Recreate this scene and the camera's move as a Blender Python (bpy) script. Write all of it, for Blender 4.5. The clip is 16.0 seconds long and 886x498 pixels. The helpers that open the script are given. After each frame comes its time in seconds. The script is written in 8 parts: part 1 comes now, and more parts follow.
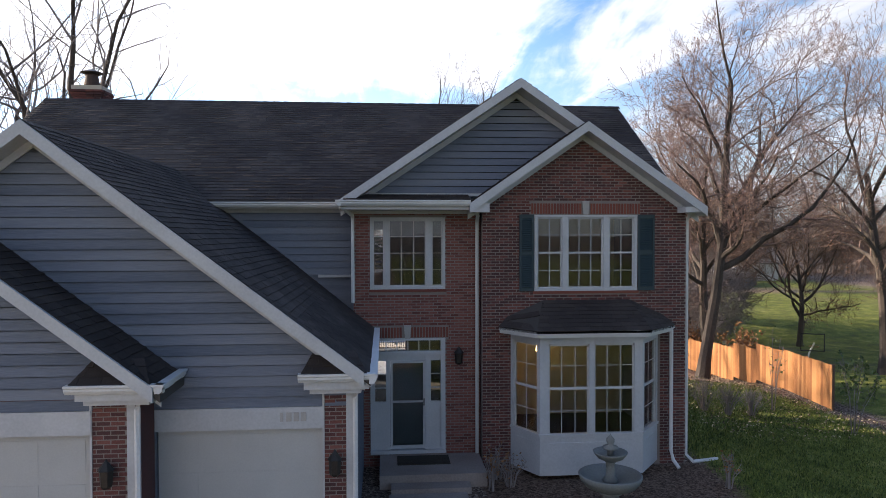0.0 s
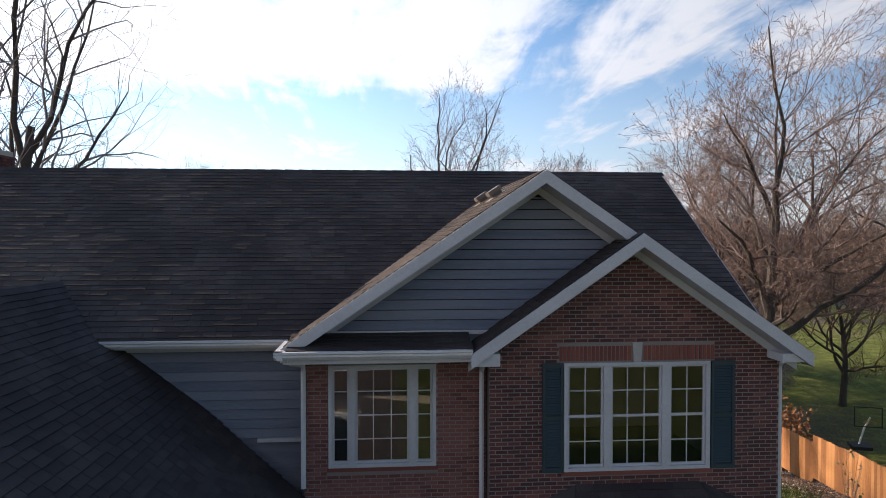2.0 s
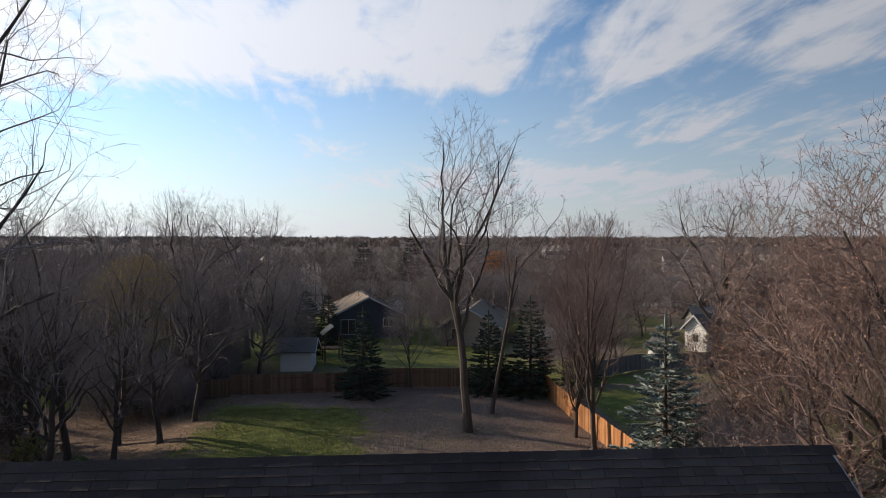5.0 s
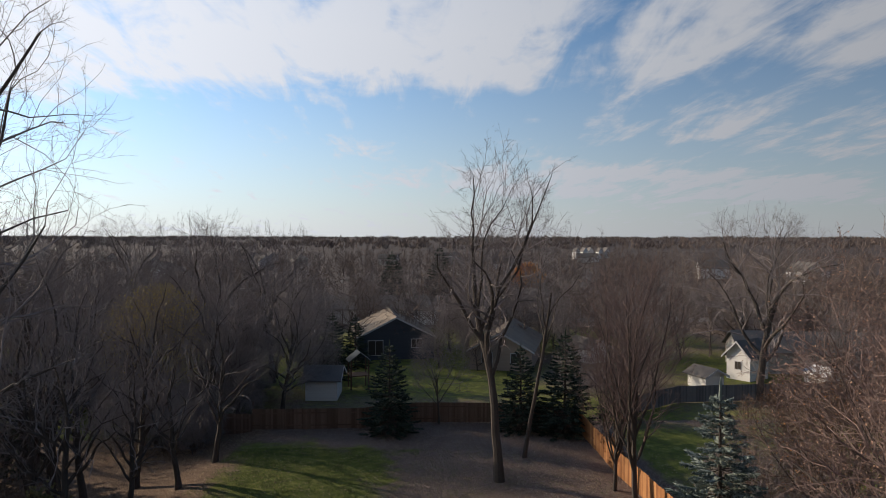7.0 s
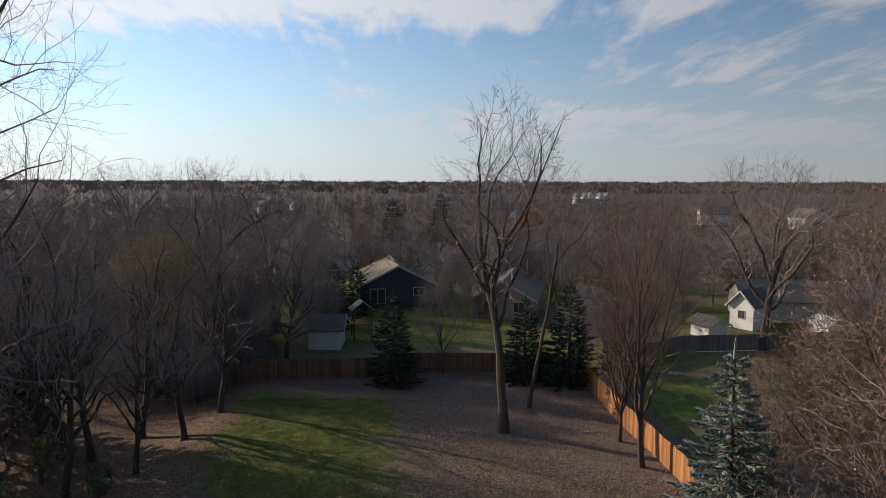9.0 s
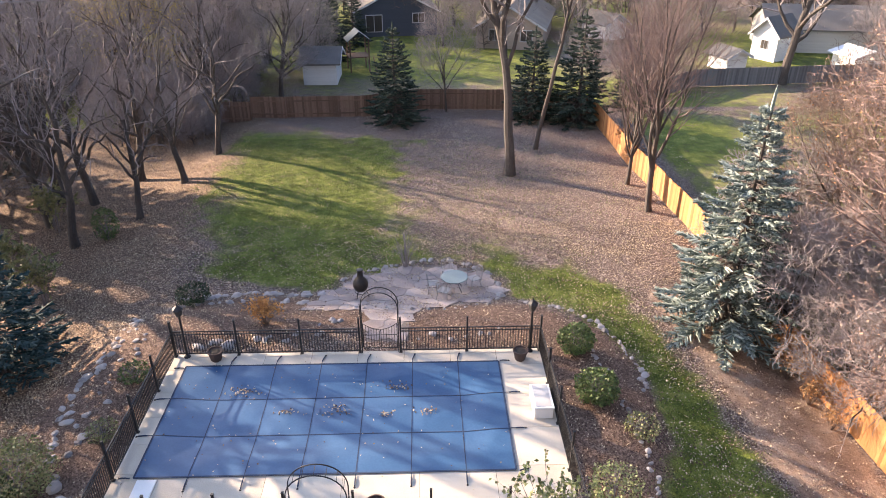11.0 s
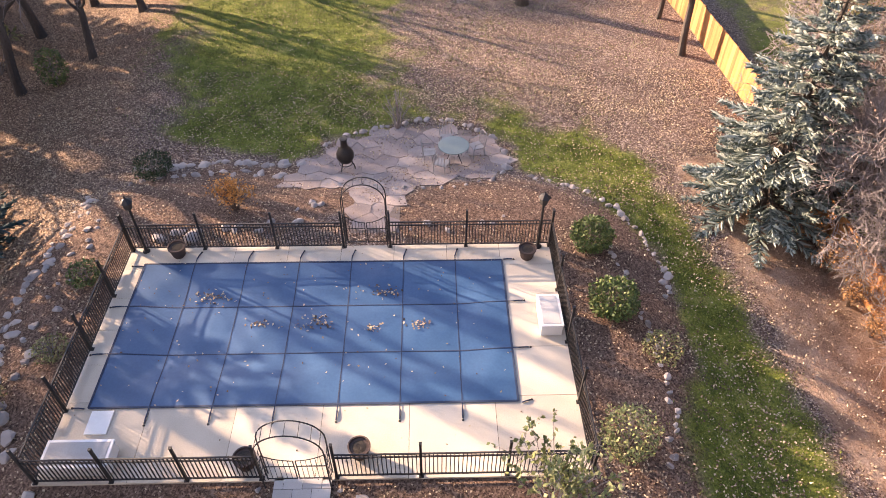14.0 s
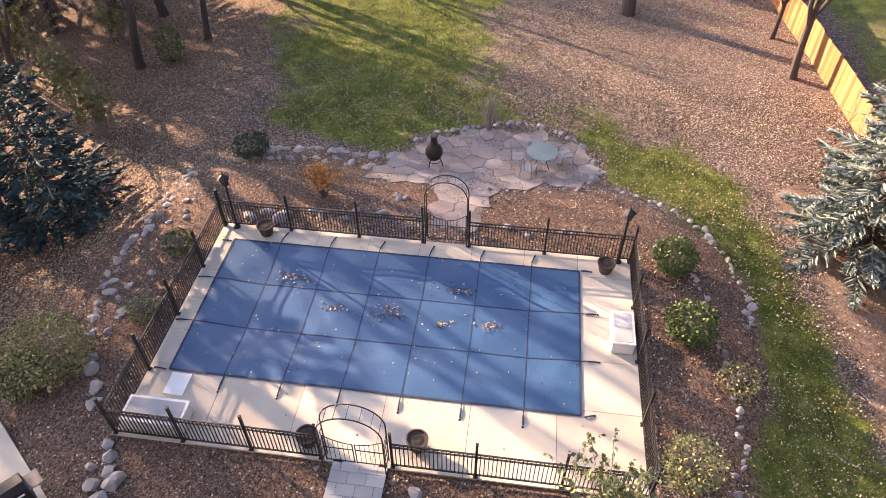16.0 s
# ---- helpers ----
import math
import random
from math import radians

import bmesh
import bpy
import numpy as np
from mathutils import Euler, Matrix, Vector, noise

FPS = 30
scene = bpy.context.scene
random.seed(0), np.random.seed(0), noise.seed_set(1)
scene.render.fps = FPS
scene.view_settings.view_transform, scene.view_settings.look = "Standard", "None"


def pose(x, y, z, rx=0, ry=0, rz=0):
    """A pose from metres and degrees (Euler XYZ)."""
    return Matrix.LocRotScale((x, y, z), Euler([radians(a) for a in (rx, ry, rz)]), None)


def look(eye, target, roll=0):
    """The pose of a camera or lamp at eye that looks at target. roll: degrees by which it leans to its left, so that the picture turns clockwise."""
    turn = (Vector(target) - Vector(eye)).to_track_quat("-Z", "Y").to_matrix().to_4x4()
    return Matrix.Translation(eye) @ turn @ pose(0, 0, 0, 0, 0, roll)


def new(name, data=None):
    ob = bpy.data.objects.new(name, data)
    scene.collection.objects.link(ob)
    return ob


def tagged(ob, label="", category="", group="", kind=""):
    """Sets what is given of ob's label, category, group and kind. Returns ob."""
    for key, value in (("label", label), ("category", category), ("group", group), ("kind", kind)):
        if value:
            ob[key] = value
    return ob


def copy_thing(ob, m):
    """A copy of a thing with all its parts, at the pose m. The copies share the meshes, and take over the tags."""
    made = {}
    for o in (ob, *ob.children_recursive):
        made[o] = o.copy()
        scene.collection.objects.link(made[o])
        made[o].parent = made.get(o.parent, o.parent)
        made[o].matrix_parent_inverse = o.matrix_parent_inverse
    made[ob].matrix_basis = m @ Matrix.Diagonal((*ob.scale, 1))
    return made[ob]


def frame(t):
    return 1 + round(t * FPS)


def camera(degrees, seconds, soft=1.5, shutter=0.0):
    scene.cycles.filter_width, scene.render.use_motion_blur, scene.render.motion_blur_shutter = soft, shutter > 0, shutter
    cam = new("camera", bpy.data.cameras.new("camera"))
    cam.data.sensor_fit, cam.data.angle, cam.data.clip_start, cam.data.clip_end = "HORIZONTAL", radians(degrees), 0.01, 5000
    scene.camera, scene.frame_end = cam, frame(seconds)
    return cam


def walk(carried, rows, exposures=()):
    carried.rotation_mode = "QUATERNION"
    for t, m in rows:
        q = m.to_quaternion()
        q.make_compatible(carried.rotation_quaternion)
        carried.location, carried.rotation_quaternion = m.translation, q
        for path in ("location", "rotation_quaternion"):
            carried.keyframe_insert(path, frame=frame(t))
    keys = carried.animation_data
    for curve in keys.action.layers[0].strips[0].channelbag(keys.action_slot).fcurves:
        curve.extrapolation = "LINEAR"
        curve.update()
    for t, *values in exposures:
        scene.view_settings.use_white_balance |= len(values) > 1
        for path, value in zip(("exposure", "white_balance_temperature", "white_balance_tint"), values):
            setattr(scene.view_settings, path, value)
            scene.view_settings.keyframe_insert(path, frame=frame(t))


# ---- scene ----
import functools

cam = camera(65.5, 16.0, soft=0.9)
PATH = [
    (0, (0.474, 2.021, 5.190), (0.643, 4.013, 5.151), -0.10),
    (0.5, (0.600, 3.152, 5.786), (0.767, 5.145, 5.746), -0.10),
    (1, (0.735, 4.315, 6.502), (0.902, 6.308, 6.462), -0.10),
    (1.5, (0.905, 5.605, 7.140), (1.071, 7.598, 7.100), -0.10),
    (2, (1.080, 6.927, 7.760), (1.245, 8.920, 7.721), 0.00),
    (2.5, (1.215, 8.245, 8.465), (1.378, 10.238, 8.426), 0.10),
    (3, (1.315, 9.535, 9.221), (1.476, 11.528, 9.182), 0.00),
    (3.5, (1.494, 11.007, 9.998), (1.654, 13.001, 9.959), 0.00),
    (4, (1.674, 12.349, 10.748), (1.834, 14.343, 10.710), 0.10),
    (4.5, (1.864, 13.636, 11.458), (2.020, 15.629, 11.419), 0.10),
    (7, (2.088, 17.246, 14.726), (2.144, 19.245, 14.684), 0.10),
    (7.5, (2.025, 17.731, 14.792), (2.081, 19.729, 14.716), 0.30),
    (8, (1.958, 18.029, 14.848), (2.014, 20.024, 14.723), 0.40),
    (8.2, (1.937, 18.068, 14.862), (1.993, 20.063, 14.718), 0.40),
    (10.3, (1.382, 19.264, 15.490), (1.444, 21.186, 14.940), -0.10),
    (10.5, (1.387, 19.590, 15.487), (1.448, 21.477, 14.825), -0.00),
    (11, (1.416, 20.636, 15.456), (1.473, 22.395, 14.505), 0.10),
    (11.5, (1.507, 21.689, 15.434), (1.557, 23.274, 14.215), 0.10),
    (12, (1.581, 22.829, 15.517), (1.626, 24.260, 14.121), 0.20),
    (12.5, (1.658, 23.883, 15.530), (1.703, 25.307, 14.126), 0.20),
    (13, (1.738, 24.856, 15.556), (1.783, 26.280, 14.153), 0.20),
    (13.5, (1.772, 25.268, 15.551), (1.819, 26.692, 14.147), 0.40),
    (14, (1.787, 25.369, 15.590), (1.827, 26.791, 14.184), 0.40),
    (14.5, (1.806, 25.342, 15.604), (1.795, 26.765, 14.199), 0.30),
    (15, (1.815, 25.345, 15.650), (1.745, 26.765, 14.243), 0.10),
    (15.5, (1.807, 25.348, 15.678), (1.678, 26.763, 14.271), 0.10),
    (16, (1.829, 25.319, 15.678), (1.640, 26.729, 14.273), -0.10),
]
EXPOSURES = [(0.0, 1.42, 6500, 10), (1.0, 1.2, 6500, 10), (2.0, 0.97, 6500, 10), (3.0, 0.65, 6500, 9), (4.5, 0.4, 6500, 9), (7.0, 0.1, 6500, 8), (8.2, 0.1, 6500, 8), (10.3, 0.75, 6450, 12),
             (10.5, 1.2, 6600, 13), (11.0, 2.4, 6850, 16), (11.5, 2.45, 7300, 21), (12.5, 2.35, 7700, 25), (16.0, 2.35, 7700, 25)]
walk(cam, [(t, look(eye, target, roll)) for t, eye, target, roll in PATH], EXPOSURES)

# ---- sky and sun ----
SUN_EL, SUN_AZ = radians(18.2), radians(-60.3)      # azimuth clockwise from +y
SUN_DIR = Vector((math.sin(SUN_AZ) * math.cos(SUN_EL), math.cos(SUN_AZ) * math.cos(SUN_EL), math.sin(SUN_EL)))


def make_world():
    w = bpy.data.worlds.new("sky")
    scene.world = w
    w.use_nodes = True
    nt = w.node_tree
    N, L = nt.nodes, nt.links
    N.clear()
    sky = N.new("ShaderNodeTexSky")
    sky.sky_type, sky.sun_disc = "NISHITA", False
    sky.sun_elevation, sky.sun_rotation = SUN_EL, SUN_AZ
    sky.air_density, sky.dust_density, sky.ozone_density = 1.0, 0.15, 3.0
    co = N.new("ShaderNodeTexCoord")
    sep = N.new("ShaderNodeSeparateXYZ")
    L.new(co.outputs["Generated"], sep.inputs[0])

    def math_node(op, a, b=None, clamp=False):
        n = N.new("ShaderNodeMath")
        n.operation, n.use_clamp = op, clamp
        for i, v in enumerate((a, b)):
            if v is None:
                continue
            if isinstance(v, (int, float)):
                n.inputs[i].default_value = v
            else:
                L.new(v, n.inputs[i])
        return n.outputs[0]
    # clouds lie on a high plane: direction divided by its height
    h = math_node("ADD", math_node("MAXIMUM", sep.outputs[2], 0.0), 0.10)
    px, py = math_node("DIVIDE", sep.outputs[0], h), math_node("DIVIDE", sep.outputs[1], h)
    comb = N.new("ShaderNodeCombineXYZ")
    L.new(px, comb.inputs[0]), L.new(py, comb.inputs[1])

    def cloud_noise(scale, detail, turn, stretch, rough=0.55, warp=0.3):
        mapn = N.new("ShaderNodeMapping")
        mapn.inputs["Rotation"].default_value = (0, 0, radians(turn))
        mapn.inputs["Scale"].default_value = stretch
        L.new(comb.outputs[0], mapn.inputs[0])
        n = N.new("ShaderNodeTexNoise")
        n.inputs["Scale"].default_value, n.inputs["Detail"].default_value = scale, detail
        n.inputs["Roughness"].default_value, n.inputs["Distortion"].default_value = rough, warp
        L.new(mapn.outputs[0], n.inputs["Vector"])
        return math_node("SUBTRACT", n.outputs[0], 0.5)
    broad = cloud_noise(0.9, 4, 20, (1, 1, 1))
    wisps = cloud_noise(1.7, 10, 38, (2.6, 0.7, 1), 0.62, 0.5)
    mottle = cloud_noise(4.5, 8, -10, (1, 0.8, 1), 0.6, 0.2)
    ragged = math_node("ADD", math_node("ADD", math_node("MULTIPLY", broad, 0.9), math_node("MULTIPLY", wisps, 2.3)), math_node("MULTIPLY", mottle, 0.9))

    def step(src, lo, hi, to=1.0):
        m = N.new("ShaderNodeMapRange")
        m.interpolation_type = "SMOOTHSTEP"
        m.inputs["From Min"].default_value, m.inputs["From Max"].default_value = lo, hi
        m.inputs["To Min"].default_value, m.inputs["To Max"].default_value = 0.0, to
        L.new(src, m.inputs["Value"])
        return m.outputs[0]

    def bank(cx, cy, rx, ry, amount):
        """An oval cloud bank on the high plane."""
        u, v = math_node("DIVIDE", math_node("SUBTRACT", px, cx), rx), math_node("DIVIDE", math_node("SUBTRACT", py, cy), ry)
        r = math_node("SQRT", math_node("ADD", math_node("MULTIPLY", u, u), math_node("MULTIPLY", v, v)))
        return math_node("MULTIPLY", math_node("SUBTRACT", 1.0, step(r, 0.45, 1.35)), amount)
    # a wide sheet overhead and towards the sun, two smaller banks beside it, thin veils low down
    sheet = math_node("MULTIPLY", math_node("SUBTRACT", 1.0, step(py, 2.75, 3.55)), math_node("SUBTRACT", 1.0, step(px, 0.35, 0.75)))
    d = math_node("ADD", math_node("MULTIPLY", sheet, 0.95), bank(0.95, 2.45, 0.30, 0.75, 0.85))
    d = math_node("ADD", d, bank(1.65, 2.15, 0.42, 0.65, 0.85))
    d = math_node("ADD", d, bank(2.2, 3.7, 1.4, 0.7, 0.45))
    d = math_node("ADD", d, bank(1.9, 5.6, 2.6, 0.9, 0.6))
    d = math_node("ADD", d, bank(-0.55, 4.4, 0.10, 0.45, 0.34))
    thin = math_node("SUBTRACT", 1.0, step(sep.outputs[2], 0.42, 0.7, 0.7))
    s = math_node("MULTIPLY", math_node("ADD", d, ragged), thin)
    ramp = N.new("ShaderNodeValToRGB")
    ramp.color_ramp.interpolation = "EASE"
    ramp.color_ramp.elements[0].position, ramp.color_ramp.elements[1].position = 0.12, 1.1
    L.new(s, ramp.inputs[0])
    # haze band low over the horizon
    haze = math_node("POWER", math_node("SUBTRACT", 1.0, math_node("MULTIPLY", math_node("ABSOLUTE", sep.outputs[2]), 2.5), True), 2.0)
    dot = N.new("ShaderNodeVectorMath")
    dot.operation = "DOT_PRODUCT"
    L.new(co.outputs["Generated"], dot.inputs[0])
    dot.inputs[1].default_value = SUN_DIR
    # forward scattering: brighter towards the sun, dimmer away from it
    near = math_node("POWER", math_node("ADD", math_node("MULTIPLY", dot.outputs["Value"], 0.5), 0.5), 3.0)
    lum = math_node("ADD", math_node("MULTIPLY", near, 9.6), 3.7)
    gain = math_node("ADD", math_node("MULTIPLY", near, 1.65), 0.76)
    lit = N.new("ShaderNodeVectorMath")
    lit.operation = "SCALE"
    L.new(sky.outputs[0], lit.inputs[0]), L.new(gain, lit.inputs["Scale"])
    clean = N.new("ShaderNodeVectorMath")          # clear dry autumn air: a little bluer
    clean.operation = "MULTIPLY"
    clean.inputs[1].default_value = (0.85, 1.0, 1.13)
    L.new(lit.outputs[0], clean.inputs[0])
    white = N.new("ShaderNodeCombineColor")
    L.new(lum, white.inputs[0]), L.new(math_node("MULTIPLY", lum, 1.03), white.inputs[1]), L.new(math_node("MULTIPLY", lum, 1.14), white.inputs[2])
    mix = N.new("ShaderNodeMix")
    mix.data_type = "RGBA"
    fac = math_node("ADD", math_node("MULTIPLY", ramp.outputs[0], 0.92), math_node("MULTIPLY", haze, 0.85), True)
    L.new(fac, mix.inputs[0]), L.new(clean.outputs[0], mix.inputs[6]), L.new(white.outputs[0], mix.inputs[7])
    bg, out = N.new("ShaderNodeBackground"), N.new("ShaderNodeOutputWorld")
    bg.inputs[1].default_value = 0.072
    L.new(mix.outputs[2], bg.inputs[0]), L.new(bg.outputs[0], out.inputs[0])


make_world()
sun_data = bpy.data.lights.new("sun", "SUN")
sun_data.energy, sun_data.angle, sun_data.color = 5.0, radians(0.6), (1.0, 0.805, 0.615)
sun = new("sun", sun_data)
sun.matrix_basis = look(SUN_DIR * 60, (0, 0, 0))

# ---- materials ----
def mat(name, colors, scale=3.0, fine=40.0, rough=0.75, metal=0.0, bump=0.0, bump_scale=None, rand=0.0, island=0.0,
        stretch=(1, 1, 1), spec=0.4, stain=None):
    """Colour from two octaves of noise over world position; rand varies it by object, island by loose piece."""
    m = bpy.data.materials.new(name)
    m.use_nodes = True
    N, L = m.node_tree.nodes, m.node_tree.links
    b = N["Principled BSDF"]
    b.inputs["Roughness"].default_value, b.inputs["Metallic"].default_value = rough, metal
    b.inputs["Specular IOR Level"].default_value = spec
    geo = N.new("ShaderNodeNewGeometry")
    mp = N.new("ShaderNodeMapping")
    mp.inputs["Scale"].default_value = stretch
    L.new(geo.outputs["Position"], mp.inputs[0])
    n1, n2 = N.new("ShaderNodeTexNoise"), N.new("ShaderNodeTexNoise")
    n1.inputs["Scale"].default_value, n1.inputs["Detail"].default_value = scale, 4
    n2.inputs["Scale"].default_value, n2.inputs["Detail"].default_value = fine, 5
    L.new(mp.outputs[0], n1.inputs["Vector"]), L.new(mp.outputs[0], n2.inputs["Vector"])

    def mth(op, a, c):
        n = N.new("ShaderNodeMath")
        n.operation = op
        for i, v in enumerate((a, c)):
            if isinstance(v, (int, float)):
                n.inputs[i].default_value = v
            else:
                L.new(v, n.inputs[i])
        return n.outputs[0]
    f = mth("ADD", mth("MULTIPLY", n1.outputs[0], 0.55), mth("MULTIPLY", n2.outputs[0], 0.45))
    if rand:
        oi = N.new("ShaderNodeObjectInfo")
        f = mth("ADD", f, mth("MULTIPLY", mth("SUBTRACT", oi.outputs["Random"], 0.5), rand))
    if island:
        f = mth("ADD", f, mth("MULTIPLY", mth("SUBTRACT", geo.outputs["Random Per Island"], 0.5), island))
    ramp = N.new("ShaderNodeValToRGB")
    els = ramp.color_ramp.elements
    while len(els) < len(colors):
        els.new(0.5)
    for i, c in enumerate(colors):
        els[i].position = 0.25 + 0.5 * i / max(1, len(colors) - 1)
        els[i].color = (*c, 1)
    L.new(f, ramp.inputs[0])
    L.new(ramp.outputs[0], b.inputs["Base Color"])
    if bump:
        bp = N.new("ShaderNodeBump")
        bp.inputs["Strength"].default_value, bp.inputs["Distance"].default_value = bump, 0.02
        n3 = n2
        if bump_scale:
            n3 = N.new("ShaderNodeTexNoise")
            n3.inputs["Scale"].default_value, n3.inputs["Detail"].default_value = bump_scale, 4
            L.new(mp.outputs[0], n3.inputs["Vector"])
        L.new(n3.outputs[0], bp.inputs["Height"])
        L.new(bp.outputs[0], b.inputs["Normal"])
    return m


M_BRICK = mat("brick", [(0.07, 0.03, 0.03), (0.14, 0.048, 0.042), (0.215, 0.085, 0.07)], 1.2, 60, 0.85, bump=0.4, rand=0.5, island=0.5)
M_BRICK_DARK = mat("brick_soldier", [(0.16, 0.05, 0.04), (0.24, 0.08, 0.055)], 1.2, 60, 0.85, bump=0.4, rand=0.4, island=0.4)
M_MORTAR = mat("mortar", [(0.17, 0.145, 0.135), (0.26, 0.225, 0.205)], 2, 80, 0.95, bump=0.3)
M_SIDING = mat("siding", [(0.085, 0.102, 0.142), (0.14, 0.158, 0.205), (0.185, 0.2, 0.24)], 1.4, 22, 0.6, bump=0.15, rand=0.35, stretch=(0.25, 1, 4))
M_TRIM = mat("white_trim", [(0.37, 0.375, 0.395), (0.52, 0.525, 0.545)], 1.5, 25, 0.5, bump=0.08)
M_GUTTER = mat("gutter", [(0.5, 0.5, 0.51), (0.66, 0.66, 0.67)], 2.5, 30, 0.4)
M_SHINGLE = mat("shingle", [(0.028, 0.023, 0.023), (0.05, 0.041, 0.039), (0.10, 0.083, 0.075)], 0.7, 70, 0.92, bump=0.5, rand=0.12, island=0.12, spec=0.15)
M_ROOF_BASE = mat("roof_base", [(0.05, 0.045, 0.042), (0.08, 0.07, 0.065)], 1, 50, 0.95)
# near black: the dimness of an unlit inside is put into this colour
M_DIM_INSIDE = mat("dim_inside", [(0.03, 0.027, 0.025), (0.06, 0.052, 0.042)], 1.2, 9, 0.9)
M_SHUTTER = mat("shutter", [(0.018, 0.035, 0.045), (0.03, 0.05, 0.06)], 3, 40, 0.5)
M_KEYSTONE = mat("keystone", [(0.32, 0.30, 0.29), (0.42, 0.4, 0.38)], 6, 60, 0.85, bump=0.3)
M_GARAGE = mat("garage_door", [(0.36, 0.36, 0.36), (0.44, 0.44, 0.435)], 2, 40, 0.5)
M_CONCRETE = mat("concrete", [(0.40, 0.345, 0.27), (0.50, 0.435, 0.345), (0.56, 0.495, 0.40)], 0.8, 30, 0.85, bump=0.2, rand=0.25)
M_PAVER = mat("paver", [(0.32, 0.31, 0.295), (0.45, 0.44, 0.42)], 1.5, 40, 0.85, bump=0.25, rand=0.4)
M_FLAG = mat("flagstone", [(0.17, 0.135, 0.125), (0.25, 0.205, 0.188), (0.33, 0.28, 0.258)], 1.2, 25, 0.85, bump=0.35, rand=0.3)
M_SAND = mat("joint_sand", [(0.10, 0.08, 0.07), (0.2, 0.165, 0.145)], 3, 40, 0.95, bump=0.3)
M_STONE = mat("field_stone", [(0.10, 0.085, 0.08), (0.2, 0.175, 0.162), (0.33, 0.295, 0.27)], 2.5, 30, 0.85, bump=0.5, rand=0.6, island=0.6)
M_COVER = mat("pool_cover", [(0.018, 0.06, 0.132), (0.025, 0.078, 0.166), (0.035, 0.098, 0.196)], 0.6, 14, 0.42, bump=0.15, bump_scale=3.5, spec=0.45)
M_STRAP = mat("strap", [(0.012, 0.022, 0.05), (0.02, 0.035, 0.07)], 3, 50, 0.7)
M_IRON = mat("black_iron", [(0.012, 0.011, 0.011), (0.022, 0.02, 0.019)], 4, 60, 0.55)
M_WOOD_FENCE = mat("cedar", [(0.22, 0.088, 0.03), (0.34, 0.148, 0.05), (0.43, 0.21, 0.08)], 0.8, 20, 0.8, bump=0.3, rand=0.5, island=0.5, stretch=(3, 3, 0.4))
M_WOOD_OLD = mat("weathered_wood", [(0.10, 0.06, 0.04), (0.19, 0.12, 0.085)], 0.8, 20, 0.85, bump=0.3, rand=0.5, island=0.5, stretch=(3, 3, 0.4))
M_WOOD_GREY = mat("grey_wood", [(0.09, 0.088, 0.09), (0.17, 0.165, 0.165)], 0.8, 20, 0.85, bump=0.3, rand=0.5, island=0.5, stretch=(3, 3, 0.4))
M_BARK = mat("bark", [(0.032, 0.026, 0.022), (0.065, 0.053, 0.045), (0.115, 0.096, 0.082)], 2, 25, 0.9, bump=0.8, stretch=(1, 1, 0.25))
M_TWIG = mat("twig", [(0.13, 0.113, 0.11), (0.29, 0.252, 0.242)], 0.5, 6, 0.9, island=0.4)
M_TWIG_RED = mat("twig_red", [(0.13, 0.09, 0.08), (0.25, 0.178, 0.155)], 0.5, 6, 0.9, island=0.5)
M_TWIG_FAR = mat("twig_far", [(0.085, 0.068, 0.062), (0.14, 0.11, 0.098), (0.19, 0.145, 0.118)], 0.02, 0.4, 0.95, island=0.5)
M_BUD = mat("dry_leaf_red", [(0.24, 0.14, 0.095), (0.38, 0.235, 0.16)], 1, 9, 0.8, island=0.6)
M_LEAF_ORANGE = mat("dry_leaf_orange", [(0.42, 0.17, 0.035), (0.62, 0.31, 0.09)], 1, 9, 0.8, island=0.6)
M_LEAF_STRAW = mat("dry_straw", [(0.22, 0.095, 0.035), (0.36, 0.18, 0.07), (0.46, 0.29, 0.13)], 1, 9, 0.8, island=0.6)
M_LEAF_YELLOW = mat("yellow_leaf", [(0.30, 0.23, 0.05), (0.5, 0.4, 0.1)], 1, 9, 0.8, island=0.6)
M_LEAF_FRESH = mat("fresh_leaf", [(0.11, 0.135, 0.045), (0.2, 0.225, 0.08), (0.31, 0.30, 0.13)], 1, 9, 0.6, island=0.7)
M_TWIG_RUST = mat("twig_rust", [(0.085, 0.058, 0.045), (0.17, 0.115, 0.085)], 0.5, 6, 0.9, island=0.5)
M_LEAF_RUST = mat("dry_leaf_rust", [(0.16, 0.075, 0.03), (0.34, 0.16, 0.06)], 1, 9, 0.8, island=0.6)
M_LEAF_GREEN = mat("green_leaf", [(0.035, 0.06, 0.015), (0.075, 0.12, 0.03), (0.14, 0.17, 0.05)], 1, 9, 0.6, island=0.6)
M_LEAF_DARK = mat("dark_leaf", [(0.015, 0.03, 0.01), (0.04, 0.065, 0.02)], 1, 9, 0.55, island=0.6)
M_LEAF_PALE = mat("pale_leaf", [(0.12, 0.14, 0.045), (0.24, 0.24, 0.09), (0.3, 0.25, 0.12)], 1, 9, 0.7, island=0.7)
M_SPRUCE = mat("blue_needles", [(0.06, 0.08, 0.068), (0.15, 0.185, 0.163), (0.27, 0.31, 0.275)], 0.8, 12, 0.7, island=0.7, spec=0.15)
M_SPRUCE_DARK = mat("dark_needles", [(0.015, 0.032, 0.03), (0.035, 0.066, 0.064), (0.07, 0.11, 0.11)], 0.8, 12, 0.75, island=0.7, spec=0.15)
M_SPRUCE_GREEN = mat("green_needles", [(0.014, 0.024, 0.017), (0.036, 0.052, 0.038), (0.075, 0.09, 0.066)], 0.8, 12, 0.75, island=0.7, spec=0.15)
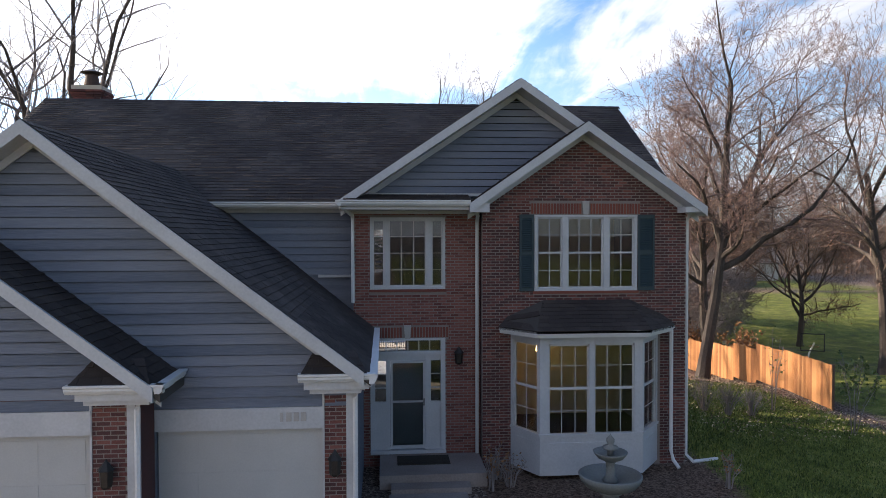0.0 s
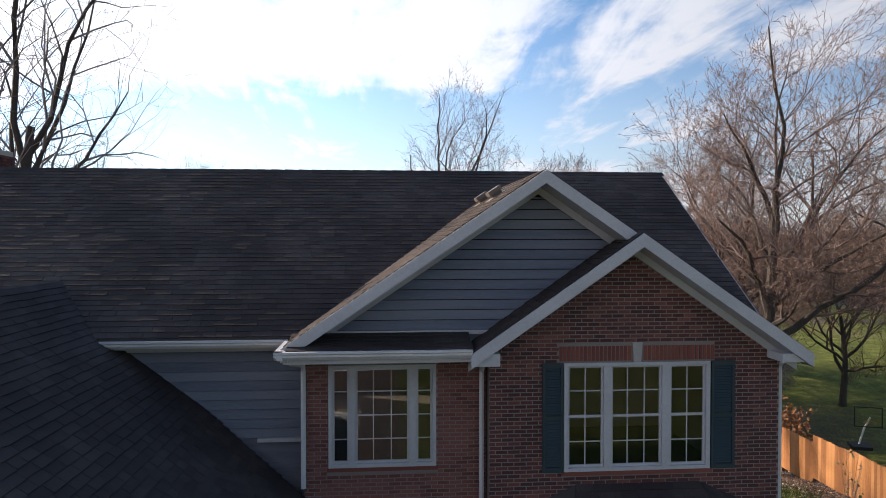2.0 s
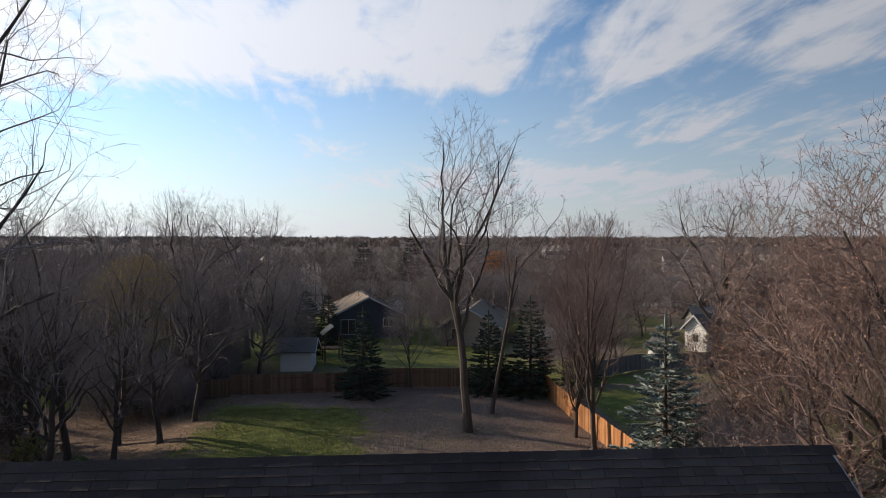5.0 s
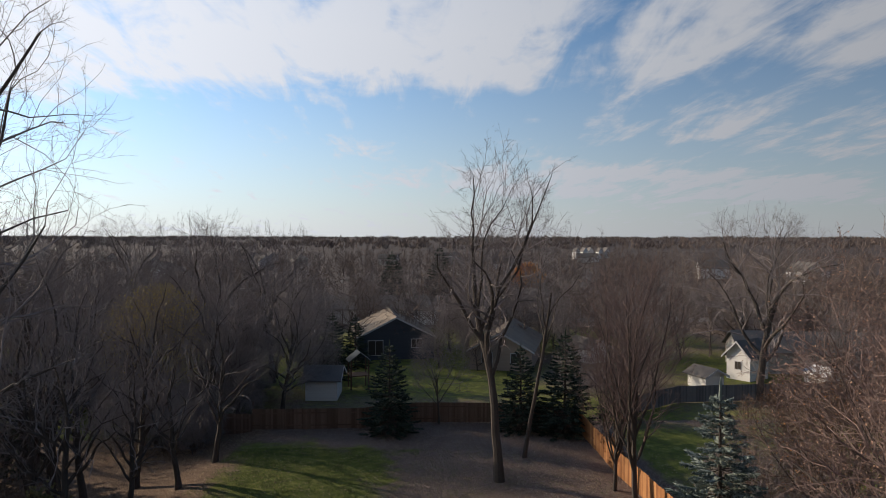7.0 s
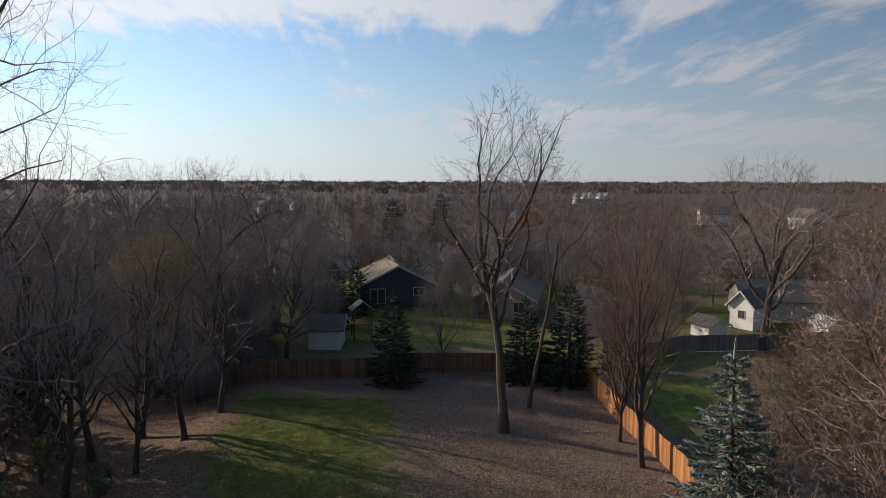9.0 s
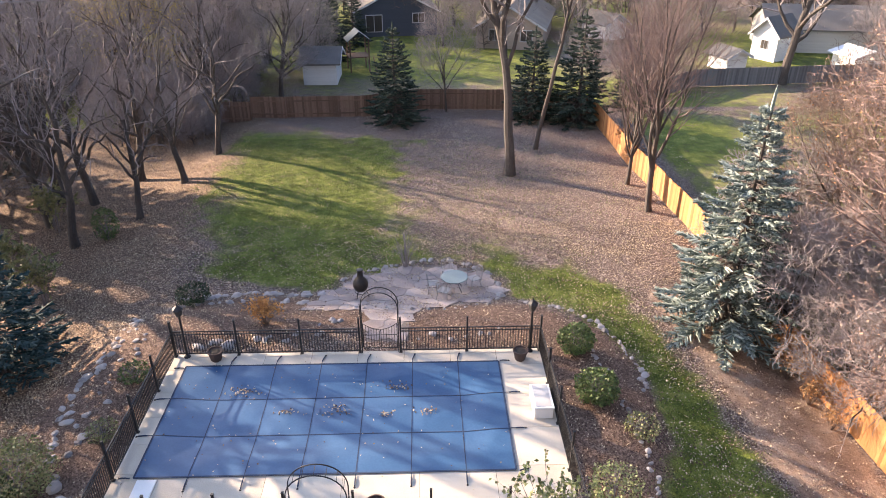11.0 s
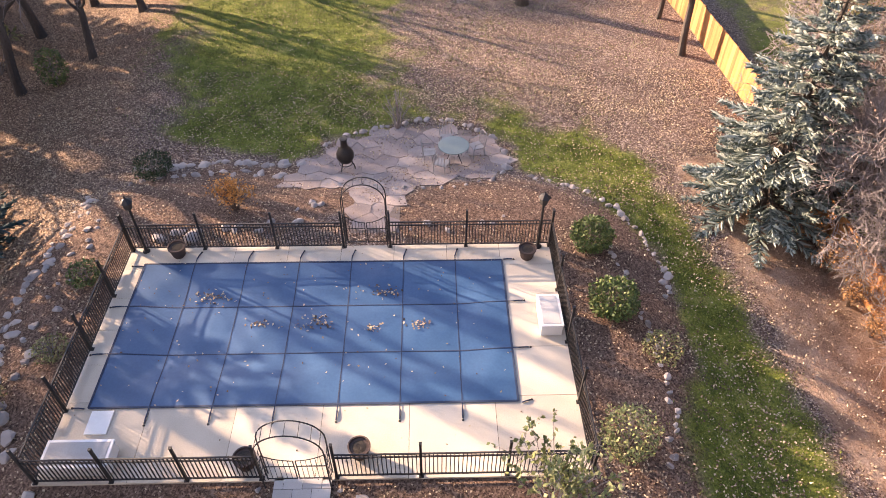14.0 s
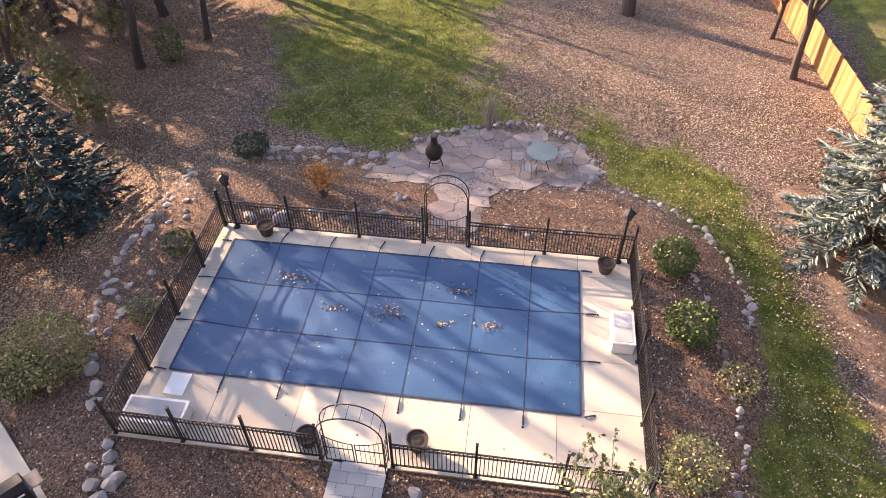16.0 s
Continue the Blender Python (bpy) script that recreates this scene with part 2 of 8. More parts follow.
M_LITTER = mat("fallen_leaf", [(0.085, 0.05, 0.033), (0.25, 0.175, 0.11), (0.5, 0.40, 0.265)], 0.7, 30, 0.8, island=1.0)
M_GRASS = mat("grass_blade", [(0.037, 0.057, 0.009), (0.10, 0.138, 0.023), (0.22, 0.235, 0.057)], 0.4, 8, 0.7, island=0.6)
M_POT = mat("dark_clay", [(0.05, 0.032, 0.027), (0.10, 0.065, 0.052)], 4, 40, 0.8, bump=0.2)
M_SOIL = mat("soil", [(0.025, 0.02, 0.016), (0.05, 0.04, 0.03)], 8, 60, 0.95, bump=0.6)
M_PLASTIC = mat("white_plastic", [(0.66, 0.64, 0.6), (0.78, 0.76, 0.72)], 3, 40, 0.5)
M_CASTSTONE = mat("cast_stone", [(0.13, 0.135, 0.13), (0.24, 0.24, 0.225)], 3, 30, 0.85, bump=0.3)
M_BRONZE = mat("dark_bronze", [(0.02, 0.018, 0.017), (0.05, 0.042, 0.036)], 5, 40, 0.5, metal=0.5)
M_TABLE = mat("table_glass", [(0.13, 0.17, 0.155), (0.19, 0.235, 0.215)], 2, 20, 0.15)
M_CHAIR = mat("grey_metal", [(0.2, 0.19, 0.185), (0.3, 0.29, 0.28)], 4, 40, 0.5, metal=0.2)
M_METAL_VENT = mat("vent_metal", [(0.14, 0.115, 0.1), (0.22, 0.185, 0.16)], 5, 40, 0.5, metal=0.4)
M_GLASS = bpy.data.materials.new("pane_glass")
M_GLASS.use_nodes = True
_g = M_GLASS.node_tree.nodes["Principled BSDF"]
_g.inputs["Base Color"].default_value = (0.9, 0.93, 0.92, 1)
_g.inputs["Roughness"].default_value = 0.03
_g.inputs["Transmission Weight"].default_value = 1.0
_g.inputs["IOR"].default_value = 1.5

M_ROOM = mat("room_paint", [(0.5, 0.42, 0.3), (0.58, 0.5, 0.37)], 1, 30, 0.8)
M_SHADE = mat("lamp_shade", [(0.6, 0.45, 0.25), (0.7, 0.55, 0.33)], 2, 40, 0.8)
_g = M_SHADE.node_tree.nodes["Principled BSDF"]
_g.inputs["Emission Color"].default_value = (1.0, 0.66, 0.28, 1)
_g.inputs["Emission Strength"].default_value = 3.0


# ---- mesh helpers ----
def box(bm, x0, x1, y0, y1, z0, z1):
    vs = [bm.verts.new((x, y, z)) for z in (z0, z1) for y in (y0, y1) for x in (x0, x1)]
    for f in ((0, 2, 3, 1), (4, 5, 7, 6), (0, 1, 5, 4), (2, 6, 7, 3), (0, 4, 6, 2), (1, 3, 7, 5)):
        bm.faces.new([vs[i] for i in f])


def prism(bm, pts, a, b):
    """A solid between the polygon a + pts and b + pts (lists of 3D points)."""
    va, vb = [bm.verts.new(Vector(p) + Vector(a)) for p in pts], [bm.verts.new(Vector(p) + Vector(b)) for p in pts]
    n = len(pts)
    bm.faces.new(va), bm.faces.new(vb[::-1])
    for i in range(n):
        bm.faces.new((va[i], vb[i], vb[(i + 1) % n], va[(i + 1) % n]))
    bmesh.ops.recalc_face_normals(bm, faces=bm.faces)


def tube(bm, path, radii, sides=8, caps=True):
    path = [Vector(p) for p in path]
    if isinstance(radii, (int, float)):
        radii = [radii] * len(path)
    rings = []
    for i, p in enumerate(path):
        d = (path[min(i + 1, len(path) - 1)] - path[max(i - 1, 0)]).normalized()
        u = d.cross((0, 0, 1) if abs(d.z) < 0.9 else (1, 0, 0)).normalized()
        v = d.cross(u)
        rings.append([bm.verts.new(p + (u * math.cos(a) + v * math.sin(a)) * radii[i]) for a in (2 * math.pi * k / sides for k in range(sides))])
    for r0, r1 in zip(rings, rings[1:]):
        for k in range(sides):
            bm.faces.new((r0[k], r0[(k + 1) % sides], r1[(k + 1) % sides], r1[k]))
    if caps:
        bm.faces.new(rings[0][::-1]), bm.faces.new(rings[-1])


def lathe(bm, profile, centre=(0, 0, 0), sides=24):
    c = Vector(centre)
    rings = [[bm.verts.new(c + Vector((r * math.cos(a), r * math.sin(a), z))) for a in (2 * math.pi * k / sides for k in range(sides))] for r, z in profile]
    for r0, r1 in zip(rings, rings[1:]):
        for k in range(sides):
            bm.faces.new((r0[k], r0[(k + 1) % sides], r1[(k + 1) % sides], r1[k]))
    bm.faces.new(rings[0][::-1]), bm.faces.new(rings[-1])


def mesh_of(name, bm, material, smooth=False):
    me = bpy.data.meshes.new(name)
    bm.to_mesh(me)
    bm.free()
    me.materials.append(material)
    if smooth:
        for p in me.polygons:
            p.use_smooth = True
    return me


def pymesh(name, verts, faces, material):
    me = bpy.data.meshes.new(name)
    me.from_pydata(verts, [], faces)
    me.materials.append(material)
    return me


def part(name, bm, material, parent, label="", smooth=False, at=None):
    me = bm if isinstance(bm, bpy.types.Mesh) else mesh_of(name, bm, material, smooth)
    ob = new(name, me)
    ob.parent = parent
    if at is not None:
        ob.matrix_basis = at
    if label:
        ob["label"] = label
    return ob


def thing(name, label, category, at=None, group="", kind=""):
    ob = new(name)
    ob.empty_display_size = 0.3
    if at is not None:
        ob.matrix_basis = at
    return tagged(ob, label, category, group, kind)


def boxes(*bs):
    bm = bmesh.new()
    for b in bs:
        box(bm, *b)
    return bm


def stuff(ob, label=""):
    return tagged(ob, label=label, kind="stuff")


def smooth01(a, b, v):
    t = min(1.0, max(0.0, (v - a) / (b - a)))
    return t * t * (3 - 2 * t)


def fbm(x, y, s):
    return noise.noise((x * s, y * s, 1.7)) + 0.5 * noise.noise((x * s * 2.1, y * s * 2.1, 5.1))

# ---- ground ----
def gz(x, y):
    d = math.hypot(max(-8.3 - x, 0, x - 6.3), max(0, y - 42.0))
    back = -0.06 - 1.0 * smooth01(0.9, 5.5, d)
    back -= 1.5 * smooth01(10, 19, -x) * smooth01(30, 50, y) * (1 - smooth01(72, 100, y))
    front = -0.3 - (0.35 + 0.5 * smooth01(10, 18, y)) * smooth01(8.2, 13, x)
    back -= 0.9 * smooth01(12, 16.5, x) * smooth01(27, 37, y) * (1 - smooth01(44, 53, y))
    z = front + (back - front) * smooth01(27.0, 30.0, y)
    if -6.6 < x < 3.6 and 35.9 < y < 40.1:
        z = -0.9
    z -= 8.0 * smooth01(110, 700, math.hypot(x, y - 40))
    r = math.hypot(x, y)
    return z + 0.05 * fbm(x, y, 0.35) * smooth01(1.0, 4, d) + 12.0 * smooth01(900, 2600, r) * (0.85 + 0.3 * noise.noise((x * 0.002, y * 0.002, 0)))


def in_poly(x, y, poly):
    c = False
    for (x0, y0), (x1, y1) in zip(poly, poly[1:] + poly[:1]):
        if (y0 > y) != (y1 > y) and x < (x1 - x0) * (y - y0) / (y1 - y0) + x0:
            c = not c
    return c


def blob(x, y, cx, cy, rx, ry, soft=0.35):
    """1 inside an ellipse, falling to 0 at its rim, with an uneven edge."""
    r = math.hypot((x - cx) / rx, (y - cy) / ry) + 0.22 * fbm(x, y, 0.17) + 0.12 * fbm(x, y, 0.6)
    return 1 - smooth01(1 - soft, 1 + soft * 0.4, r)


def inside(x, y, poly, soft, rough=0.5):
    """1 inside a polygon, 0 outside, with a soft and uneven edge."""
    best = 1e9
    for (x0, y0), (x1, y1) in zip(poly, poly[1:] + poly[:1]):
        dx, dy = x1 - x0, y1 - y0
        t = max(0.0, min(1.0, ((x - x0) * dx + (y - y0) * dy) / (dx * dx + dy * dy)))
        best = min(best, math.hypot(x - x0 - t * dx, y - y0 - t * dy))
    d = (best if in_poly(x, y, poly) else -best) + rough * (fbm(x, y, 0.4) + 0.6 * fbm(x, y, 1.3))
    return smooth01(-soft, soft, d)


LAWN = [(-12.4, 70), (-4.6, 69.5), (0.8, 67), (0.0, 60.2), (0.9, 54), (1.8, 51.4), (5.0, 50.6), (8.6, 48.8), (10.6, 46.2), (11.3, 43), (11.7, 40), (12.0, 37.3), (12.4, 35),
        (12.5, 31.5), (12.8, 25), (7.9, 25), (7.7, 31.4), (8.6, 35.1), (9.4, 37.1), (9.7, 39.4), (9.5, 41.2), (8.8, 42.8), (7.0, 44.7), (5.3, 46.2), (5.1, 48), (4.2, 49.5), (1.8, 50.0),
        (0.2, 49.6), (-1.4, 49.0), (-3.2, 47.7), (-5.6, 47.7), (-8.8, 49.0), (-9.9, 54.2), (-11.4, 60)]
SIDE_LAWN = [(8.3, 8), (18, 8), (16.2, 24), (15.9, 30), (13.0, 31.5), (8.0, 31.5), (8.0, 18)]
BARE_EARTH = [(11.6, 46.6), (12.0, 43), (12.4, 37.5), (12.9, 34.5), (13.4, 31), (16.4, 31), (16.4, 37.5), (16.2, 42), (14.2, 48)]


def grass_amount(x, y):
    g = 0.0
    if -15 < x < 16 and 22 < y < 74:
        wide = smooth01(47, 52, y)
        g = (0.97 - 0.12 * wide) * inside(x, y, LAWN, 0.8 + 1.6 * wide, 0.6 + 1.2 * wide)
        if y > 47:
            g = max(g, 0.30 * blob(x, y, 1.5, 58.0, 13.5, 12.5, 0.8) + 0.10 * fbm(x, y, 0.4))
    if 6 < x < 19 and 5 < y < 33:
        g = max(g, inside(x, y, SIDE_LAWN, 0.7, 0.5))
    if y < 20:
        g = max(g, smooth01(1.3, 2.0, x) * (1 - smooth01(13, 15.5, y)))
    if x < -10.2 and y < 32:
        g = max(g, 0.9 * smooth01(10.2, 11.5, -x) * (1 - smooth01(20, 30, y)))
    if x > 16.0 and y < 80:
        g = max(g, (0.8 - 0.5 * max(0, fbm(x, y, 0.09))) * smooth01(16.6, 18.2, x) * (1 - smooth01(70, 79, y)))
    if y > 75:
        g = max(g, 0.75 - 0.8 * max(0, fbm(x, y, 0.05)) if y < 130 else 0.12 + 0.5 * max(0, fbm(x, y, 0.012)))
    if abs(x) > 60:
        g = min(g, 0.3)
    return g


def earth_amount(x, y):
    return inside(x, y, BARE_EARTH, 0.5, 0.4) if 10 < x < 18 and 25 < y < 50 else 0.0


def forest_amount(x, y):
    """Damp brown leaf floor under the wood."""
    return smooth01(8.5, 12.0, -x + 0.8 * fbm(x, y, 0.3)) * smooth01(31, 35, y) * (1 - smooth01(95, 110, y))


def mulch_amount(x, y):
    m = 0.0
    if 29 < y < 33.4 and -8.5 < x < 6.2:
        m = 0.9
    m = max(m, blob(x, y, 7.4, 38.0, 2.0, 7.0, 0.4), blob(x, y, -9.6, 37.0, 2.6, 6.5, 0.5), 0.9 * blob(x, y, -5.0, 44.2, 5.0, 2.9, 0.4), 0.9 * blob(x, y, 4.0, 43.3, 4.2, 2.3, 0.4))
    if 14.2 < y < 17.9 and 2.4 < x < 8.6:
        m = 1
    return m


@functools.lru_cache(maxsize=None)
def cover_near(i, j):
    """Grass, mulch and bare earth on a quarter-metre grid."""
    return grass_amount(i / 4, j / 4), mulch_amount(i / 4, j / 4), earth_amount(i / 4, j / 4)


def make_ground():
    def axis(lo, a, b, hi, fine):
        mid = list(np.arange(a, b, fine))
        out, s = [], fine
        v = b
        while v < hi:
            out.append(v)
            s *= 1.16
            v += s
        low, s, v = [], fine, a - fine
        while v > lo:
            low.append(v)
            s *= 1.16
            v -= s
        return low[::-1] + mid + out + [hi]
    xs, ys = axis(-2900, -22, 22, 2900, 0.4), axis(-2600, 12, 82, 3300, 0.4)
    nx = len(xs)
    verts = [(x, y, gz(x, y)) for y in ys for x in xs]
    faces = [(j * nx + i, j * nx + i + 1, (j + 1) * nx + i + 1, (j + 1) * nx + i) for j in range(len(ys) - 1) for i in range(nx - 1)]
    me = pymesh("ground", verts, faces, ground_material())
    for name, fn in (("grass", grass_amount), ("mulch", mulch_amount), ("earth", earth_amount), ("forest", forest_amount), ("woods", lambda x, y: smooth01(118, 190, math.hypot(x, y)))):
        at = me.attributes.new(name, "FLOAT", "POINT")
        at.data.foreach_set("value", [fn(x, y) for x, y, _ in verts])
    for p in me.polygons:
        p.use_smooth = True
    tagged(new("ground", me), "lawn, leaf litter and mulch beds round the house and pool", "ground", kind="structure")


def ground_material():
    m = bpy.data.materials.new("ground")
    m.use_nodes = True
    N, L = m.node_tree.nodes, m.node_tree.links
    b = N["Principled BSDF"]
    b.inputs["Roughness"].default_value = 0.95
    b.inputs["Specular IOR Level"].default_value = 0.15
    geo = N.new("ShaderNodeNewGeometry")

    def noise_tex(s, d=5, rough=0.55):
        n = N.new("ShaderNodeTexNoise")
        n.inputs["Scale"].default_value, n.inputs["Detail"].default_value, n.inputs["Roughness"].default_value = s, d, rough
        L.new(geo.outputs["Position"], n.inputs["Vector"])
        return n.outputs[0]

    def ramp(src, stops):
        r = N.new("ShaderNodeValToRGB")
        while len(r.color_ramp.elements) < len(stops):
            r.color_ramp.elements.new(0.5)
        for e, (p, c) in zip(r.color_ramp.elements, stops):
            e.position, e.color = p, (*c, 1)
        L.new(src, r.inputs[0])
        return r.outputs[0]

    def mth(op, a, c, clamp=False):
        n = N.new("ShaderNodeMath")
        n.operation, n.use_clamp = op, clamp
        for i, v in enumerate((a, c)):
            if isinstance(v, (int, float)):
                n.inputs[i].default_value = v
            else:
                L.new(v, n.inputs[i])
        return n.outputs[0]

    def mix(f, a, c):
        n = N.new("ShaderNodeMix")
        n.data_type = "RGBA"
        L.new(f, n.inputs[0]), L.new(a, n.inputs[6]), L.new(c, n.inputs[7])
        return n.outputs[2]

    def attr(name):
        n = N.new("ShaderNodeAttribute")
        n.attribute_name = name
        return n.outputs["Fac"]
    vor = N.new("ShaderNodeTexVoronoi")
    vor.inputs["Scale"].default_value = 23.0
    L.new(geo.outputs["Position"], vor.inputs["Vector"])
    sepc = N.new("ShaderNodeSeparateColor")
    L.new(vor.outputs["Color"], sepc.inputs[0])
    n_mid, n_fine, n_big = noise_tex(1.3), noise_tex(14, 6, 0.75), noise_tex(0.25, 3)
    leaf = ramp(mth("ADD", mth("MULTIPLY", sepc.outputs[0], 0.6), mth("MULTIPLY", n_fine, 0.45)),
                [(0.18, (0.045, 0.03, 0.025)), (0.44, (0.116, 0.08, 0.064)), (0.68, (0.212, 0.158, 0.13)), (0.9, (0.48, 0.40, 0.34))])
    grass = ramp(mth("ADD", mth("MULTIPLY", n_mid, 0.4), mth("MULTIPLY", n_fine, 0.6)),
                 [(0.34, (0.028, 0.036, 0.008)), (0.45, (0.078, 0.102, 0.018)), (0.55, (0.158, 0.178, 0.037)), (0.66, (0.34, 0.30, 0.125))])
    mulch = ramp(mth("ADD", mth("MULTIPLY", sepc.outputs[1], 0.3), mth("MULTIPLY", n_fine, 0.7)),
                 [(0.3, (0.04, 0.024, 0.018)), (0.5, (0.135, 0.086, 0.062)), (0.72, (0.27, 0.19, 0.142))])
    earth = ramp(mth("ADD", mth("MULTIPLY", n_mid, 0.5), mth("MULTIPLY", n_fine, 0.5)),
                 [(0.34, (0.15, 0.095, 0.065)), (0.5, (0.30, 0.205, 0.145)), (0.66, (0.46, 0.345, 0.26))])
    floor = ramp(mth("ADD", mth("MULTIPLY", sepc.outputs[0], 0.6), mth("MULTIPLY", n_fine, 0.45)),
                 [(0.2, (0.035, 0.022, 0.016)), (0.48, (0.12, 0.078, 0.054)), (0.7, (0.24, 0.165, 0.11)), (0.88, (0.46, 0.35, 0.25))])
    breakup = mth("ADD", mth("MULTIPLY", mth("SUBTRACT", n_mid, 0.5), 0.9), mth("MULTIPLY", mth("SUBTRACT", n_fine, 0.5), 1.3))
    gf = mth("MULTIPLY", mth("SUBTRACT", mth("ADD", attr("grass"), mth("MULTIPLY", breakup, 0.7)), 0.34), 2.4, True)
    mf = mth("MULTIPLY", mth("SUBTRACT", mth("ADD", attr("mulch"), mth("MULTIPLY", breakup, 0.5)), 0.35), 3.5, True)
    ef = mth("MULTIPLY", mth("SUBTRACT", mth("ADD", attr("earth"), mth("MULTIPLY", breakup, 0.8)), 0.35), 2.5, True)
    col = mix(gf, mix(mf, mix(ef, mix(attr("forest"), leaf, floor), earth), mulch), grass)
    canopy = ramp(noise_tex(0.03, 6, 0.7), [(0.3, (0.05, 0.043, 0.042)), (0.7, (0.10, 0.082, 0.075))])
    col = mix(attr("woods"), col, canopy)
    L.new(col, b.inputs["Base Color"])
    bp = N.new("ShaderNodeBump")
    bp.inputs["Strength"].default_value, bp.inputs["Distance"].default_value = 0.9, 0.06
    L.new(n_fine, bp.inputs["Height"]), L.new(bp.outputs[0], b.inputs["Normal"])
    return m


make_ground()

# ---- the house ----
house = thing("house", "two-storey brick and grey-blue siding house with dark shingle roofs", "house")
EAVE_Y, EAVE_Z, RIDGE_Y, RIDGE_Z = 18.75, 6.05, 23.78, 9.33
WA, WB = 18.35, 17.97          # planes of the two brick fronts
LEFT_X, RIGHT_X = -9.4, 7.67
shingle_rng = random.Random(5)


def shingle_course_quads(p0, p1, p2, p3, exposure=0.145, width=0.32):
    """Wedge-shaped shingles laid from the eave p0-p1 up to the ridge p3-p2; a list of (verts, faces) pieces."""
    p0, p1, p2, p3 = map(Vector, (p0, p1, p2, p3))
    n = (p1 - p0).cross(p3 - p0).normalized() if (p1 - p0).length > 0.2 else (p2 - p3).cross(p0 - p3).normalized() * -1
    if n.z < 0:
        n = -n
    slope = ((p3 - p0).length + (p2 - p1).length) / 2
    h = abs(p3.z - p0.z)
    up_len = h / max(0.05, math.sqrt(max(1e-6, 1 - n.z * n.z)))
    rows = int(up_len / exposure)
    out = []
    for r in range(rows):
        v0, v1 = r / rows, min(1.0, (r + 1.12) / rows)
        a0, b0, a1, b1 = p0.lerp(p3, v0), p1.lerp(p2, v0), p0.lerp(p3, v1), p1.lerp(p2, v1)
        along = (b0 - a0).normalized()
        L0 = (b0 - a0).length
        up = (a1 - a0) - along * (a1 - a0).dot(along)
        s1a, s1b = (a1 - a0).dot(along), L0 + (b1 - b0).dot(along)
        u = -shingle_rng.random() * width
        while u < L0:
            w = width * shingle_rng.choice((0.7, 0.9, 1.0, 1.15))
            q0, q1 = max(u, 0.0), min(u + w - 0.006, L0)
            u += w
            if q1 - q0 < 0.02:
                continue
            t0, t1 = min(max(q0, s1a), s1b), min(max(q1, s1a), s1b)
            lift = n * (0.012 + 0.008 * shingle_rng.random())
            dip = up * (-0.10 * shingle_rng.random())
            A, B = a0 + along * q0 + dip, a0 + along * q1 + dip
            C, D = a0 + up + along * t1, a0 + up + along * t0
            out.append(((A + lift, B + lift, C + n * 0.003, D + n * 0.003, A - n * 0.006, B - n * 0.006),
                        ((0, 1, 2, 3), (4, 5, 1, 0), (4, 0, 3), (5, 2, 1))))
    return out


def roof(name, p0, p1, p2, p3, parent, label="", singles=0, thick=0.14):
    """A roof slope: a slab under its shingles. singles: so many shingles, from the ridge down, are objects of their own."""
    P = [Vector(p) for p in (p0, p1, p2, p3)]
    bm = bmesh.new()
    top, low = [bm.verts.new(p - Vector((0, 0, 0.012))) for p in P], [bm.verts.new(p - Vector((0, 0, thick))) for p in P]
    bm.faces.new(top), bm.faces.new(low[::-1])
    for i in range(4):
        bm.faces.new((top[i], low[i], low[(i + 1) % 4], top[(i + 1) % 4]))
    bmesh.ops.recalc_face_normals(bm, faces=bm.faces)
    slab = part(name, bm, M_ROOF_BASE, parent, label)
    pieces = shingle_course_quads(*P)
    cut = len(pieces) - singles
    verts, faces = [], []
    for vs, fs in pieces[:cut]:
        k = len(verts)
        verts += vs
        faces += [tuple(i + k for i in f) for f in fs]
    if verts:
        stuff(part("shingles", pymesh("shingles", verts, faces, M_SHINGLE), M_SHINGLE, slab), "weathered dark asphalt shingles in courses")
    for vs, fs in pieces[cut:]:
        part("shingle", pymesh("shingle", vs, fs, M_SHINGLE), M_SHINGLE, slab)
    return slab


def wall_boxes(x0, x1, z0, z1, holes, ya, yb):
    """The rectangle less its holes, cut into boxes between ya and yb."""
    zs = sorted({z0, z1, *[min(max(v, z0), z1) for h in holes for v in h[2:]]})
    out = []
    for a, b in zip(zs, zs[1:]):
        if b - a < 1e-4:
            continue
        cuts = sorted((h[0], h[1]) for h in holes if h[2] < (a + b) / 2 < h[3])
        u = x0
        for c, d in cuts:
            if c > u:
                out.append((u, min(c, x1), ya, yb, a, b))
            u = max(u, d)
        if u < x1:
            out.append((u, x1, ya, yb, a, b))
    return out


BL, BH, BJ = 0.194, 0.057, 0.010


